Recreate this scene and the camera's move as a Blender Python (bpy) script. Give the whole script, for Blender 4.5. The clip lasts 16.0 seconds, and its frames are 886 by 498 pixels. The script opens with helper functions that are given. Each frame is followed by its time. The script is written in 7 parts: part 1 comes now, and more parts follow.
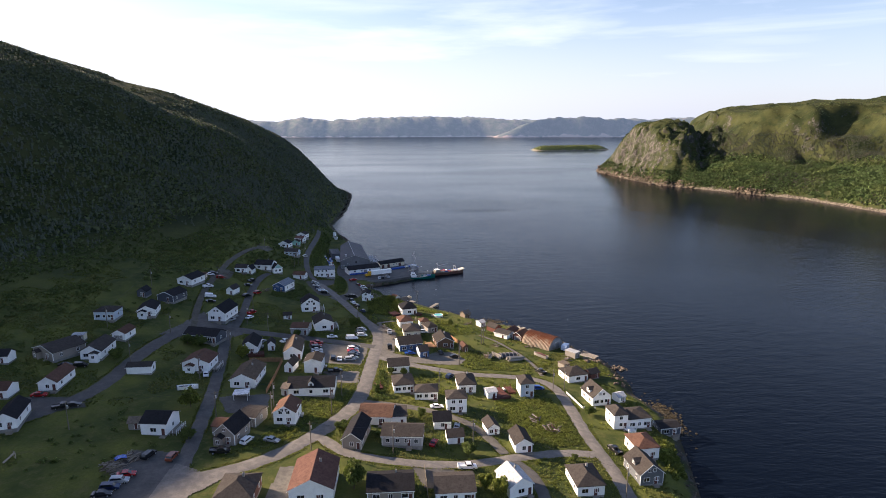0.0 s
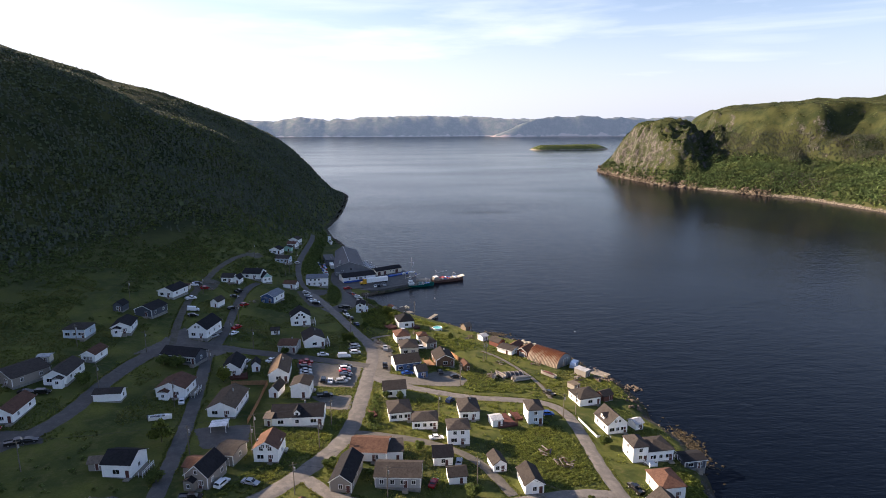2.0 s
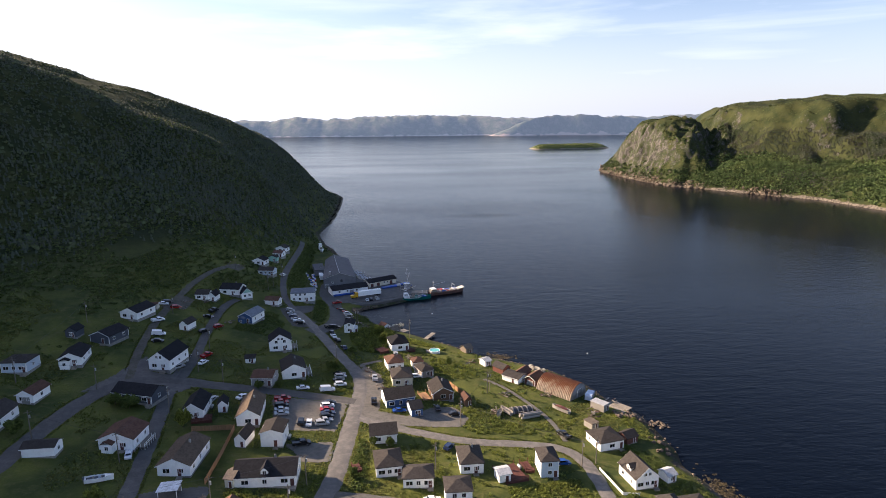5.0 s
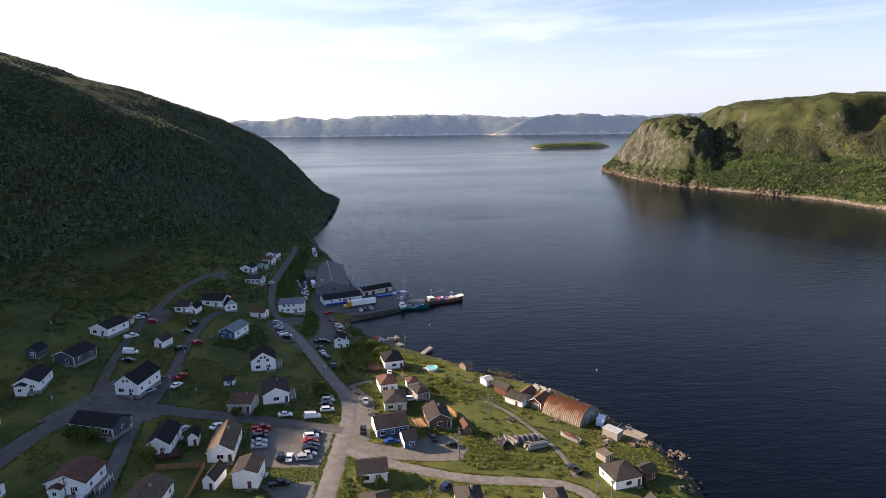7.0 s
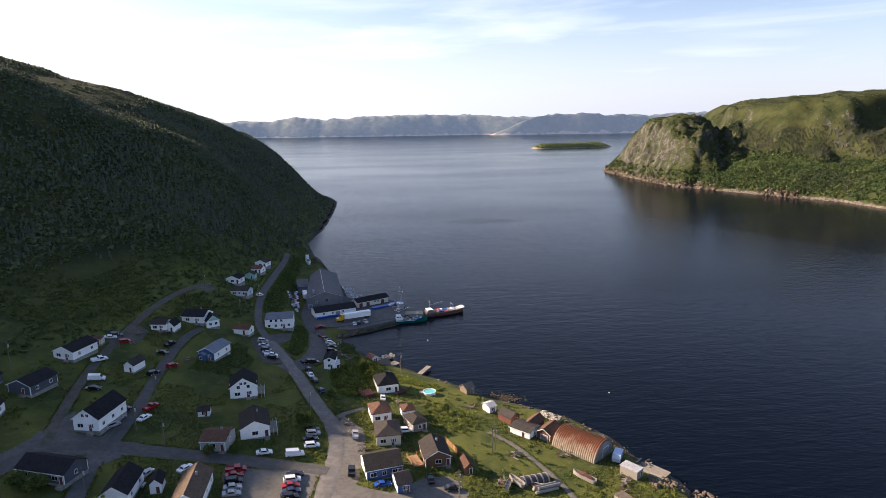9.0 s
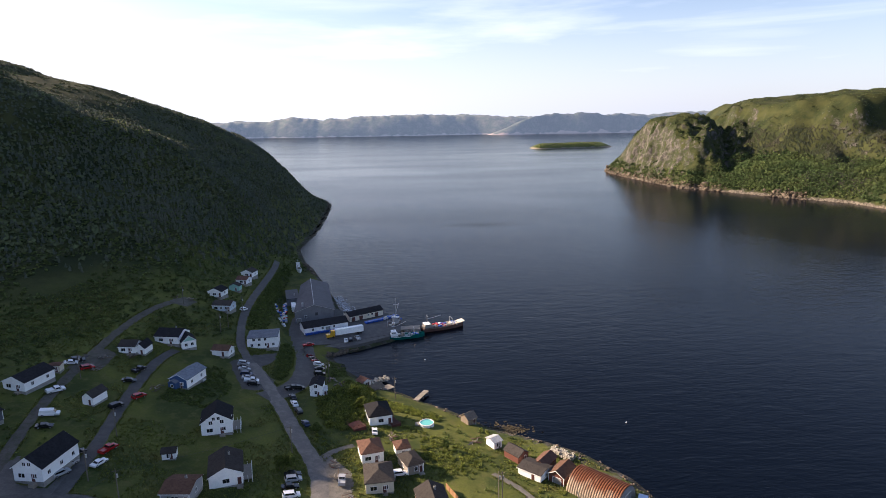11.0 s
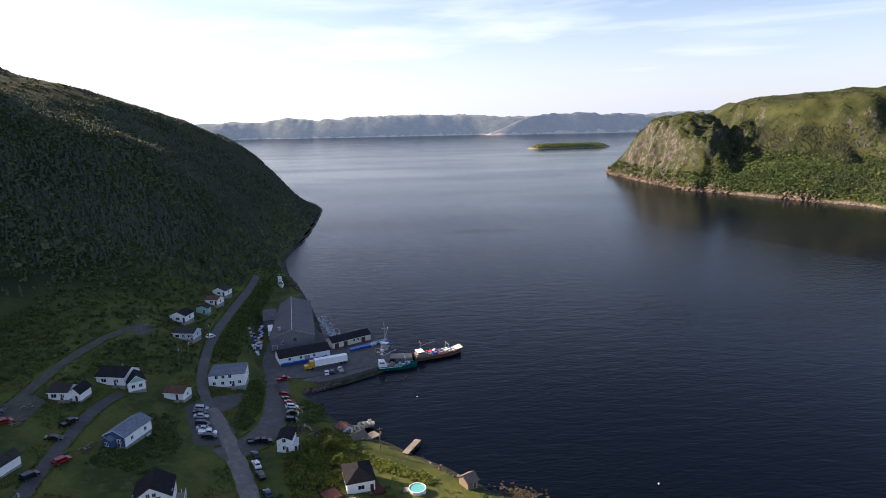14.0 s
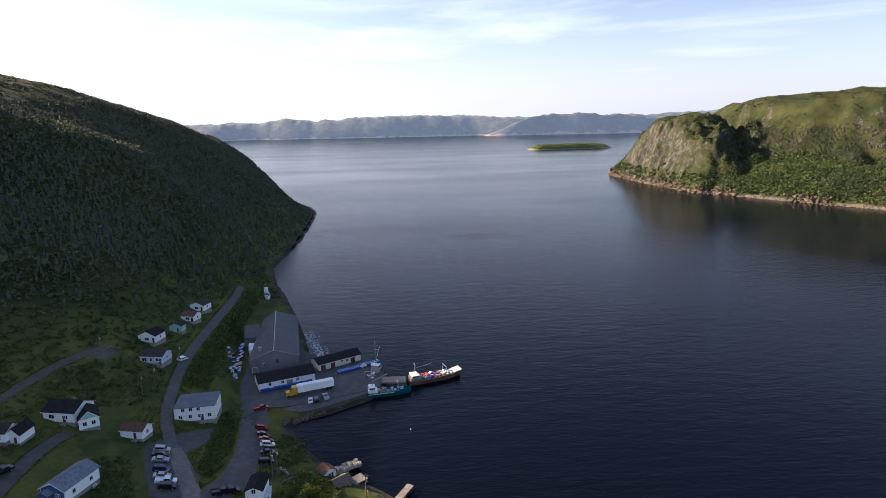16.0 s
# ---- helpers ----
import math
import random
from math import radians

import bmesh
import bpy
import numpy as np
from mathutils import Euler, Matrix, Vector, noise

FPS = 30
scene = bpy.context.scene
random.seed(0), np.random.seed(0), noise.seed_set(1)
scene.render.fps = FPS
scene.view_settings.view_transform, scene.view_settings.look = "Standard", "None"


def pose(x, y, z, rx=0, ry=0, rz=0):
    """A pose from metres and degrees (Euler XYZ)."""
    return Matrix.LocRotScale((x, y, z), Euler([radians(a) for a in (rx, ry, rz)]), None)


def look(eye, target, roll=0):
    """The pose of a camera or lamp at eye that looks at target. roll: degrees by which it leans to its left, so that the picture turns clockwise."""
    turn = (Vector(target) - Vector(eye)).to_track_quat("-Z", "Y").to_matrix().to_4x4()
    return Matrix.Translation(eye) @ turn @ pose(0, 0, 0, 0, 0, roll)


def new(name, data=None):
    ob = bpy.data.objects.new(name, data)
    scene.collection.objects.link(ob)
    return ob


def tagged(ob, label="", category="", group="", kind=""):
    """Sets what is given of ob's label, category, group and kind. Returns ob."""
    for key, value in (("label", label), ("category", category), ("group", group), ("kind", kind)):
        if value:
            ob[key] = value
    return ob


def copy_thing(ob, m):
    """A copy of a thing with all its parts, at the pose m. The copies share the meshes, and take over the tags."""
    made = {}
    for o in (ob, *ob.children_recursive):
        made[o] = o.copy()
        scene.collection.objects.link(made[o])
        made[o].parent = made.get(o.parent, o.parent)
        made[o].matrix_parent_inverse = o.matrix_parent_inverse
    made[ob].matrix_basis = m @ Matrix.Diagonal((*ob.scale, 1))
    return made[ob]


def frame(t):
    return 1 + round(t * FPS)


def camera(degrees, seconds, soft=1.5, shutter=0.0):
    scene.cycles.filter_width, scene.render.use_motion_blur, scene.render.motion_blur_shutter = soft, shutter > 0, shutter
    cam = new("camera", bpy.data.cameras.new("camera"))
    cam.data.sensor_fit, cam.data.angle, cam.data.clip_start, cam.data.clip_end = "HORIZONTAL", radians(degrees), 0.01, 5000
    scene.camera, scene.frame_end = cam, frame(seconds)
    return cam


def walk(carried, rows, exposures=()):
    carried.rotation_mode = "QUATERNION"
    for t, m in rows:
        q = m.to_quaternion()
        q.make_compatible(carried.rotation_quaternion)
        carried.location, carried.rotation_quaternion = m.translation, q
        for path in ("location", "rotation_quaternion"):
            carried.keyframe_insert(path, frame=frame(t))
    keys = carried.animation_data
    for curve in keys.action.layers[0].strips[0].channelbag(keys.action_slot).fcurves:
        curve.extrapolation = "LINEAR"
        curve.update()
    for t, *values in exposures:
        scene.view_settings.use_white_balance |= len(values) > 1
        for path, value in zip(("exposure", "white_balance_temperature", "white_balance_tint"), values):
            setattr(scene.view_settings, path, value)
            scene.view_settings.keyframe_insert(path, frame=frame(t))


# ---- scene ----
cam = camera(72.5, 16.0, 0.5)
PATH = [
    (0, (-4.465, 2.521, 106.732), (-4.383, 4.477, 106.321), -0.1),
    (0.5, (-4.37, 7.552, 106.985), (-4.286, 9.507, 106.573), -0.1),
    (1, (-4.381, 12.564, 107.038), (-4.295, 14.52, 106.627), -0.2),
    (1.5, (-4.221, 17.944, 107.129), (-4.135, 19.899, 106.716), -0.2),
    (2, (-4.13, 23.166, 107.113), (-4.042, 25.121, 106.7), -0.2),
    (2.5, (-3.873, 28.387, 107.143), (-3.784, 30.342, 106.73), -0.3),
    (3, (-3.551, 33.734, 107.094), (-3.463, 35.689, 106.68), -0.3),
    (3.5, (-3.195, 39.206, 107.092), (-3.107, 41.16, 106.677), -0.4),
    (4, (-2.788, 44.602, 107.097), (-2.698, 46.556, 106.682), -0.4),
    (6.5, (-0.065, 71.21, 106.534), (0.025, 73.164, 106.118), -0.6),
    (7, (0.505, 76.294, 106.619), (0.594, 78.248, 106.202), -0.6),
    (7.5, (0.889, 81.446, 106.715), (0.976, 83.4, 106.298), -0.6),
    (8, (1.466, 86.908, 106.766), (1.552, 88.862, 106.349), -0.7),
    (8.5, (1.873, 92.563, 106.909), (1.961, 94.517, 106.491), -0.7),
    (9, (2.319, 98.304, 106.933), (2.407, 100.258, 106.516), -0.8),
    (11.5, (3.787, 129.093, 107.077), (3.882, 131.047, 106.659), -0.9),
    (12, (4.328, 135.344, 107.081), (4.424, 137.298, 106.664), -0.9),
    (12.5, (4.851, 141.352, 107.121), (4.947, 143.306, 106.704), -1.0),
    (13, (5.438, 147.843, 106.931), (5.537, 149.796, 106.514), -1.0),
    (13.5, (5.966, 154.341, 106.646), (6.068, 156.295, 106.23), -1.1),
    (14, (6.493, 160.937, 106.683), (6.596, 162.891, 106.266), -1.1),
    (14.5, (7.106, 167.276, 106.655), (7.211, 169.229, 106.238), -1.1),
    (15, (7.824, 173.861, 106.496), (7.929, 175.815, 106.08), -1.1),
    (15.5, (8.595, 180.232, 106.508), (8.701, 182.186, 106.092), -1.1),
    (16, (9.027, 186.996, 106.227), (9.132, 188.95, 105.812), -1.1),
]
walk(cam, [(t, look(eye, target, roll)) for t, eye, target, roll in PATH], [(0, 1.44, 6000, 21), (16, 1.44, 6000, 21)])

# ---- world and sun ----
SUN_AZ, SUN_EL = -69.0, 24.6   # degrees from +y towards +x, and above the horizon
world = bpy.data.worlds.new("sky")
scene.world = world
world.use_nodes = True
wn, wl = world.node_tree.nodes, world.node_tree.links
sky = wn.new("ShaderNodeTexSky")
sky.sky_type, sky.sun_disc = "NISHITA", False
sky.sun_elevation, sky.sun_rotation = radians(SUN_EL), radians(SUN_AZ)
sky.air_density, sky.dust_density, sky.ozone_density = 1.0, 1.6, 1.5
tc = wn.new("ShaderNodeTexCoord")
cmap = wn.new("ShaderNodeMapping")
cmap.inputs["Scale"].default_value = (1.3, 2.0, 9.0)
cmap.inputs["Rotation"].default_value = (0.0, radians(14), 0.0)
cloud = wn.new("ShaderNodeTexNoise")
cloud.inputs["Scale"].default_value, cloud.inputs["Detail"].default_value = 2.2, 7.0
cloud.inputs["Roughness"].default_value = 0.55
ramp = wn.new("ShaderNodeValToRGB")
ramp.color_ramp.elements[0].position, ramp.color_ramp.elements[1].position = 0.45, 0.77
ramp.color_ramp.elements[1].color = (0.7, 0.7, 0.7, 1)
mixc = wn.new("ShaderNodeMix")
mixc.data_type = "RGBA"
mixc.inputs["B"].default_value = (6.2, 6.6, 6.95, 1)
bg = wn["Background"]
bg.inputs["Strength"].default_value = 0.0705
wl.new(tc.outputs["Generated"], cmap.inputs["Vector"])
wl.new(cmap.outputs["Vector"], cloud.inputs["Vector"])
wl.new(cloud.outputs["Fac"], ramp.inputs["Fac"])
height = wn.new("ShaderNodeSeparateXYZ")
wl.new(tc.outputs["Generated"], height.inputs[0])
def by_height(low, high, a, b):
    r = wn.new("ShaderNodeMapRange")
    for key, v in (("From Min", low), ("From Max", high), ("To Min", a), ("To Max", b)):
        r.inputs[key].default_value = v
    wl.new(height.outputs["Z"], r.inputs["Value"])
    return r.outputs[0]
def combine(op, a, b):
    m = wn.new("ShaderNodeMath")
    m.operation = op
    wl.new(a, m.inputs[0]), wl.new(b, m.inputs[1])
    return m.outputs[0]
side = wn.new("ShaderNodeMapRange")
for key, v in (("From Min", -0.25), ("From Max", 0.45), ("To Min", 1.35), ("To Max", 0.85)):
    side.inputs[key].default_value = v
wl.new(height.outputs["X"], side.inputs["Value"])
side2 = wn.new("ShaderNodeMapRange")
for key, v in (("From Min", -0.25), ("From Max", 0.5), ("To Min", 1.15), ("To Max", 0.75)):
    side2.inputs[key].default_value = v
wl.new(height.outputs["X"], side2.inputs["Value"])
thin = combine("MULTIPLY", combine("MULTIPLY", ramp.outputs["Color"], by_height(0.15, 0.5, 1.0, 0.0)), side.outputs[0])
streak_map = wn.new("ShaderNodeMapping")
streak_map.inputs["Scale"].default_value = (1.6, 0.5, 15.0)
streak_map.inputs["Rotation"].default_value = (0.0, radians(7), radians(20))
streak_map.inputs["Location"].default_value = (0.7, 0.0, 0.35)
streak = wn.new("ShaderNodeTexNoise")
streak.inputs["Scale"].default_value, streak.inputs["Detail"].default_value, streak.inputs["Distortion"].default_value = 1.6, 6.0, 0.35
wl.new(tc.outputs["Generated"], streak_map.inputs["Vector"]), wl.new(streak_map.outputs["Vector"], streak.inputs["Vector"])
wisps = wn.new("ShaderNodeMapRange")
for key, v in (("From Min", 0.4), ("From Max", 0.74), ("To Min", 0.0), ("To Max", 0.62)):
    wisps.inputs[key].default_value = v
wl.new(streak.outputs["Fac"], wisps.inputs["Value"])
thin = combine("MAXIMUM", thin, combine("MULTIPLY", wisps.outputs[0], by_height(0.2, 0.5, 1.0, 0.0)))
wl.new(combine("MAXIMUM", thin, combine("MULTIPLY", by_height(0.0, 0.2, 0.75, 0.0), side2.outputs[0])), mixc.inputs["Factor"])
wl.new(sky.outputs["Color"], mixc.inputs["A"])
wl.new(mixc.outputs["Result"], bg.inputs["Color"])
az, el = radians(SUN_AZ), radians(SUN_EL)
sun = new("sun", bpy.data.lights.new("sun", "SUN"))
sun.data.energy, sun.data.angle, sun.data.color = 5.0, radians(0.55), (1.0, 0.79, 0.52)
sun.matrix_world = look((math.sin(az) * math.cos(el) * 900, math.cos(az) * math.cos(el) * 900 + 300, math.sin(el) * 900), (0, 300, 0))

# ---- materials ----
def material(name, base, rough=0.8, var=0.18, scale=1.5, bump=0.15, metal=0.0, second=None, where="Object", island=False, spec=0.3, leaf=0.0):
    """Two scales of noise over a base colour, with fine relief; second: a colour of stains or wear."""
    m = bpy.data.materials.new(name)
    m.use_nodes = True
    n, l = m.node_tree.nodes, m.node_tree.links
    b = n["Principled BSDF"]
    b.inputs["Roughness"].default_value, b.inputs["Metallic"].default_value = rough, metal
    b.inputs["Specular IOR Level"].default_value = spec
    if where == "World":
        src = n.new("ShaderNodeNewGeometry").outputs["Position"]
    else:
        src = n.new("ShaderNodeTexCoord").outputs["Object"]
    big, fine = n.new("ShaderNodeTexNoise"), n.new("ShaderNodeTexNoise")
    big.inputs["Scale"].default_value, fine.inputs["Scale"].default_value = scale * 0.25, scale * 4
    big.inputs["Detail"].default_value = fine.inputs["Detail"].default_value = 4
    l.new(src, big.inputs["Vector"]), l.new(src, fine.inputs["Vector"])
    add = n.new("ShaderNodeMath")
    add.operation = "ADD"
    l.new(big.outputs["Fac"], add.inputs[0]), l.new(fine.outputs["Fac"], add.inputs[1])
    shade = n.new("ShaderNodeMapRange")
    shade.inputs["From Min"].default_value, shade.inputs["From Max"].default_value = 0.6, 1.4
    shade.inputs["To Min"].default_value, shade.inputs["To Max"].default_value = 1 - var, 1 + var
    l.new(add.outputs[0], shade.inputs["Value"])
    rnd = n.new("ShaderNodeNewGeometry").outputs["Random Per Island"] if island else n.new("ShaderNodeObjectInfo").outputs["Random"]
    one = n.new("ShaderNodeMapRange")
    k = var * 1.6 if island else var * 0.5
    one.inputs["To Min"].default_value, one.inputs["To Max"].default_value = 1 - k, 1 + k
    l.new(rnd, one.inputs["Value"])
    mul = n.new("ShaderNodeMath")
    mul.operation = "MULTIPLY"
    l.new(shade.outputs[0], mul.inputs[0]), l.new(one.outputs[0], mul.inputs[1])
    col = n.new("ShaderNodeVectorMath")
    col.operation = "SCALE"
    if second:
        mx = n.new("ShaderNodeMix")
        mx.data_type = "RGBA"
        mx.inputs["A"].default_value, mx.inputs["B"].default_value = (*base, 1), (*second, 1)
        st = n.new("ShaderNodeTexNoise")
        st.inputs["Scale"].default_value, st.inputs["Detail"].default_value = scale * 0.9, 6
        l.new(src, st.inputs["Vector"])
        rr = n.new("ShaderNodeMapRange")
        rr.inputs["From Min"].default_value, rr.inputs["From Max"].default_value = 0.45, 0.65
        l.new(st.outputs["Fac"], rr.inputs["Value"]), l.new(rr.outputs[0], mx.inputs["Factor"])
        l.new(mx.outputs["Result"], col.inputs[0])
    else:
        col.inputs[0].default_value = base
    l.new(mul.outputs[0], col.inputs["Scale"])
    l.new(col.outputs[0], b.inputs["Base Color"])
    if bump:
        bp = n.new("ShaderNodeBump")
        bp.inputs["Strength"].default_value, bp.inputs["Distance"].default_value = bump, 0.1
        l.new(fine.outputs["Fac"], bp.inputs["Height"]), l.new(bp.outputs[0], b.inputs["Normal"])
    if leaf:
        thin, both = n.new("ShaderNodeBsdfTranslucent"), n.new("ShaderNodeMixShader")
        l.new(col.outputs[0], thin.inputs["Color"])
        both.inputs[0].default_value = leaf
        l.new(b.outputs[0], both.inputs[1]), l.new(thin.outputs[0], both.inputs[2])
        l.new(both.outputs[0], n["Material Output"].inputs["Surface"])
    return m

WALL = {k: material("siding_" + k, c, 0.6, 0.07, 1.2, 0.1, second=tuple(v * 0.93 for v in c)) for k, c in dict(
    white=(0.86, 0.86, 0.84), cream=(0.62, 0.57, 0.46), grey=(0.33, 0.33, 0.33), ice=(0.5, 0.57, 0.64), slate=(0.07, 0.08, 0.1),
    taupe=(0.26, 0.23, 0.2), blue=(0.05, 0.1, 0.22), graphite=(0.12, 0.13, 0.14), mint=(0.3, 0.52, 0.45), brown=(0.13, 0.075, 0.045),
    oxide=(0.14, 0.055, 0.04), wood=(0.2, 0.16, 0.12), weathered=(0.26, 0.24, 0.21)).items()}
ROOF = {k: material("shingles_" + k, c, 0.95, 0.28, 2.0, 0.3, spec=0.1, second=tuple(v * 0.72 for v in c)) for k, c in dict(
    black=(0.022, 0.022, 0.025), charcoal=(0.052, 0.046, 0.042), brown=(0.11, 0.062, 0.045), redbrown=(0.145, 0.078, 0.06), rust=(0.125, 0.072, 0.05),
    tan=(0.12, 0.09, 0.065), pale=(0.38, 0.39, 0.4), weathered=(0.17, 0.14, 0.11), white=(0.7, 0.7, 0.7), blue=(0.17, 0.19, 0.22)).items()}
CONCRETE = material("concrete", (0.27, 0.26, 0.24), 0.9, 0.2, 1.0, 0.2, second=(0.2, 0.19, 0.18))
ASPHALT = material("asphalt", (0.15, 0.14, 0.127), 0.92, 0.2, 0.6, 0.2, second=(0.2, 0.183, 0.162), where="World")
LANE = material("lane_asphalt", (0.078, 0.075, 0.071), 0.92, 0.25, 0.6, 0.25, second=(0.1, 0.095, 0.088), where="World")
GRAVEL = material("gravel", (0.125, 0.115, 0.1), 0.95, 0.28, 0.9, 0.4, second=(0.095, 0.09, 0.078), where="World")
TRACK = material("dirt_track", (0.085, 0.078, 0.064), 0.95, 0.3, 0.7, 0.4, second=(0.06, 0.06, 0.04), where="World")
GLASS = material("window_glass", (0.015, 0.018, 0.022), 0.06, 0.1, 1, 0, spec=0.6)
TRIM = material("white_trim", (0.8, 0.8, 0.78), 0.5, 0.05, 2, 0.05)
DOOR = material("door_paint", (0.09, 0.035, 0.03), 0.5, 0.1, 2, 0.05)
GREYWOOD = material("grey_timber", (0.25, 0.22, 0.18), 0.9, 0.3, 3, 0.3)
POLEWOOD = material("pole_timber", (0.15, 0.13, 0.105), 0.9, 0.2, 3, 0.3)
RUBBER = material("tyre_rubber", (0.015, 0.015, 0.015), 0.9, 0.1, 5, 0.1)
STEEL = material("galvanised_steel", (0.42, 0.42, 0.42), 0.45, 0.2, 2, 0.1, metal=0.7)
DARKMETAL = material("dark_metal", (0.05, 0.05, 0.055), 0.5, 0.2, 2, 0.1)
ROCK = material("shore_rock", (0.115, 0.088, 0.063), 0.9, 0.35, 0.8, 0.5, second=(0.07, 0.06, 0.045), island=True)
WEED = material("seaweed", (0.045, 0.034, 0.014), 0.6, 0.35, 1.0, 0.4, island=True)
LEAF = material("leaves", (0.1, 0.13, 0.028), 0.7, 0.3, 0.7, 0.0, second=(0.072, 0.105, 0.024), island=True, leaf=0.35)
LEAFLIGHT = material("light_leaves", (0.165, 0.19, 0.034), 0.7, 0.3, 0.25, 0.0, second=(0.115, 0.142, 0.03), island=True, leaf=0.45)
CONIFER = material("conifer_needles", (0.067, 0.08, 0.05), 0.85, 0.1, 0.05, 0.0, second=(0.08, 0.086, 0.052), island=True, where="World")
SHRUB = material("hill_shrubs", (0.08, 0.098, 0.044), 0.85, 0.14, 0.03, 0.0, second=(0.095, 0.106, 0.046), island=True, where="World")
BIRCH = material("birch_leaves", (0.05, 0.078, 0.022), 0.85, 0.35, 0.03, 0.0, second=(0.078, 0.102, 0.027), island=True, where="World")
SPRUCE = material("headland_spruce", (0.026, 0.034, 0.017), 0.9, 0.3, 0.04, 0.0, second=(0.042, 0.04, 0.026), island=True, where="World")
MOORSCRUB = material("moor_scrub", (0.068, 0.09, 0.028), 0.9, 0.3, 0.05, 0.0, second=(0.09, 0.102, 0.034), island=True, where="World")
HILLSCRUB = material("hill_foot_scrub", (0.1, 0.128, 0.042), 0.85, 0.18, 0.05, 0.0, second=(0.122, 0.15, 0.045), island=True, where="World", leaf=0.5)
GRASSTUFT = material("tall_grass", (0.118, 0.142, 0.028), 0.85, 0.25, 0.12, 0.0, second=(0.155, 0.15, 0.044), island=True, where="World", leaf=0.45)
BARK = material("bark", (0.11, 0.085, 0.06), 0.95, 0.2, 3, 0.4)
CARPAINT = {k: material("car_paint_" + k, c, 0.22, 0.05, 2, 0, spec=0.6) for k, c in dict(
    white=(0.75, 0.75, 0.75), silver=(0.36, 0.37, 0.38), black=(0.012, 0.012, 0.014), red=(0.3, 0.015, 0.015), navy=(0.015, 0.025, 0.07),
    blue=(0.02, 0.07, 0.28), rust=(0.22, 0.06, 0.03), green=(0.0, 0.1, 0.085), yellow=(0.6, 0.33, 0.02), tarp=(0.38, 0.47, 0.62), cobalt=(0.02, 0.08, 0.36)).items()}

def ground_material():
    """Meadow with dry and lush patches, rock on the steep faces and along the tide line."""
    m = bpy.data.materials.new("meadow_and_rock")
    m.use_nodes = True
    n, l = m.node_tree.nodes, m.node_tree.links
    b = n["Principled BSDF"]
    b.inputs["Roughness"].default_value, b.inputs["Specular IOR Level"].default_value = 0.95, 0.1
    geo = n.new("ShaderNodeNewGeometry")
    def noise_at(scale, detail=6, rough=0.6):
        t = n.new("ShaderNodeTexNoise")
        t.inputs["Scale"].default_value, t.inputs["Detail"].default_value, t.inputs["Roughness"].default_value = scale, detail, rough
        l.new(geo.outputs["Position"], t.inputs["Vector"])
        return t.outputs["Fac"]
    def ranged(v, a, c, d=0.0, e=1.0):
        r = n.new("ShaderNodeMapRange")
        for key, x in (("From Min", a), ("From Max", c), ("To Min", d), ("To Max", e)):
            r.inputs[key].default_value = x
        l.new(v, r.inputs["Value"])
        return r.outputs[0]
    def mixed(f, a, c):
        x = n.new("ShaderNodeMix")
        x.data_type = "RGBA"
        l.new(f, x.inputs["Factor"])
        for key, v in (("A", a), ("B", c)):
            if isinstance(v, tuple):
                x.inputs[key].default_value = (*v, 1)
            else:
                l.new(v, x.inputs[key])
        return x.outputs["Result"]
    grass = mixed(ranged(noise_at(0.05), 0.4, 0.62), (0.045, 0.058, 0.018), (0.128, 0.132, 0.03))
    grass = mixed(ranged(noise_at(0.35), 0.5, 0.72), grass, (0.125, 0.115, 0.042))
    grass = mixed(ranged(noise_at(1.6, 8, 0.7), 0.35, 0.65, 0.0, 0.55), grass, (0.035, 0.058, 0.012))
    sepz = n.new("ShaderNodeSeparateXYZ")
    l.new(geo.outputs["Position"], sepz.inputs[0])
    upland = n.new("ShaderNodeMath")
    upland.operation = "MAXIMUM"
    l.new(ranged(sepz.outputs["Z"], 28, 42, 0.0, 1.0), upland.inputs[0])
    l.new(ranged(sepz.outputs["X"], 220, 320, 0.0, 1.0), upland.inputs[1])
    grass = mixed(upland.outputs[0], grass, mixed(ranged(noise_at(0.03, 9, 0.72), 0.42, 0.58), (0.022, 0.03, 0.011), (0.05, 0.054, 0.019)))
    rock = mixed(ranged(noise_at(0.12, 10, 0.75), 0.44, 0.58), (0.12, 0.109, 0.098), (0.034, 0.032, 0.029))
    rock = mixed(ranged(noise_at(0.1, 8, 0.7), 0.46, 0.56, 0.0, 0.9), rock, (0.036, 0.047, 0.017))
    rock = mixed(ranged(noise_at(0.7, 8, 0.8), 0.52, 0.6, 0.0, 0.8), rock, (0.03, 0.028, 0.024))
    sep = n.new("ShaderNodeSeparateXYZ")
    l.new(geo.outputs["True Normal"], sep.inputs[0])
    steep = n.new("ShaderNodeMath")
    steep.operation = "ADD"
    l.new(sep.outputs["Z"], steep.inputs[0]), l.new(ranged(noise_at(0.09, 8, 0.75), 0.3, 0.7, -0.3, 0.3), steep.inputs[1])
    bare = n.new("ShaderNodeMath")
    bare.operation = "ADD"
    l.new(steep.outputs[0], bare.inputs[0]), l.new(ranged(sepz.outputs["X"], 505, 560, 0.0, 0.16), bare.inputs[1])
    color = mixed(ranged(bare.outputs[0], 0.52, 0.44), grass, rock)
    pos = n.new("ShaderNodeSeparateXYZ")
    l.new(geo.outputs["Position"], pos.inputs[0])
    low = n.new("ShaderNodeMath")
    low.operation = "ADD"
    l.new(pos.outputs["Z"], low.inputs[0]), l.new(ranged(noise_at(0.4), 0.3, 0.7, -0.7, 0.7), low.inputs[1])
    color = mixed(ranged(low.outputs[0], 1.6, 0.9), color, rock)
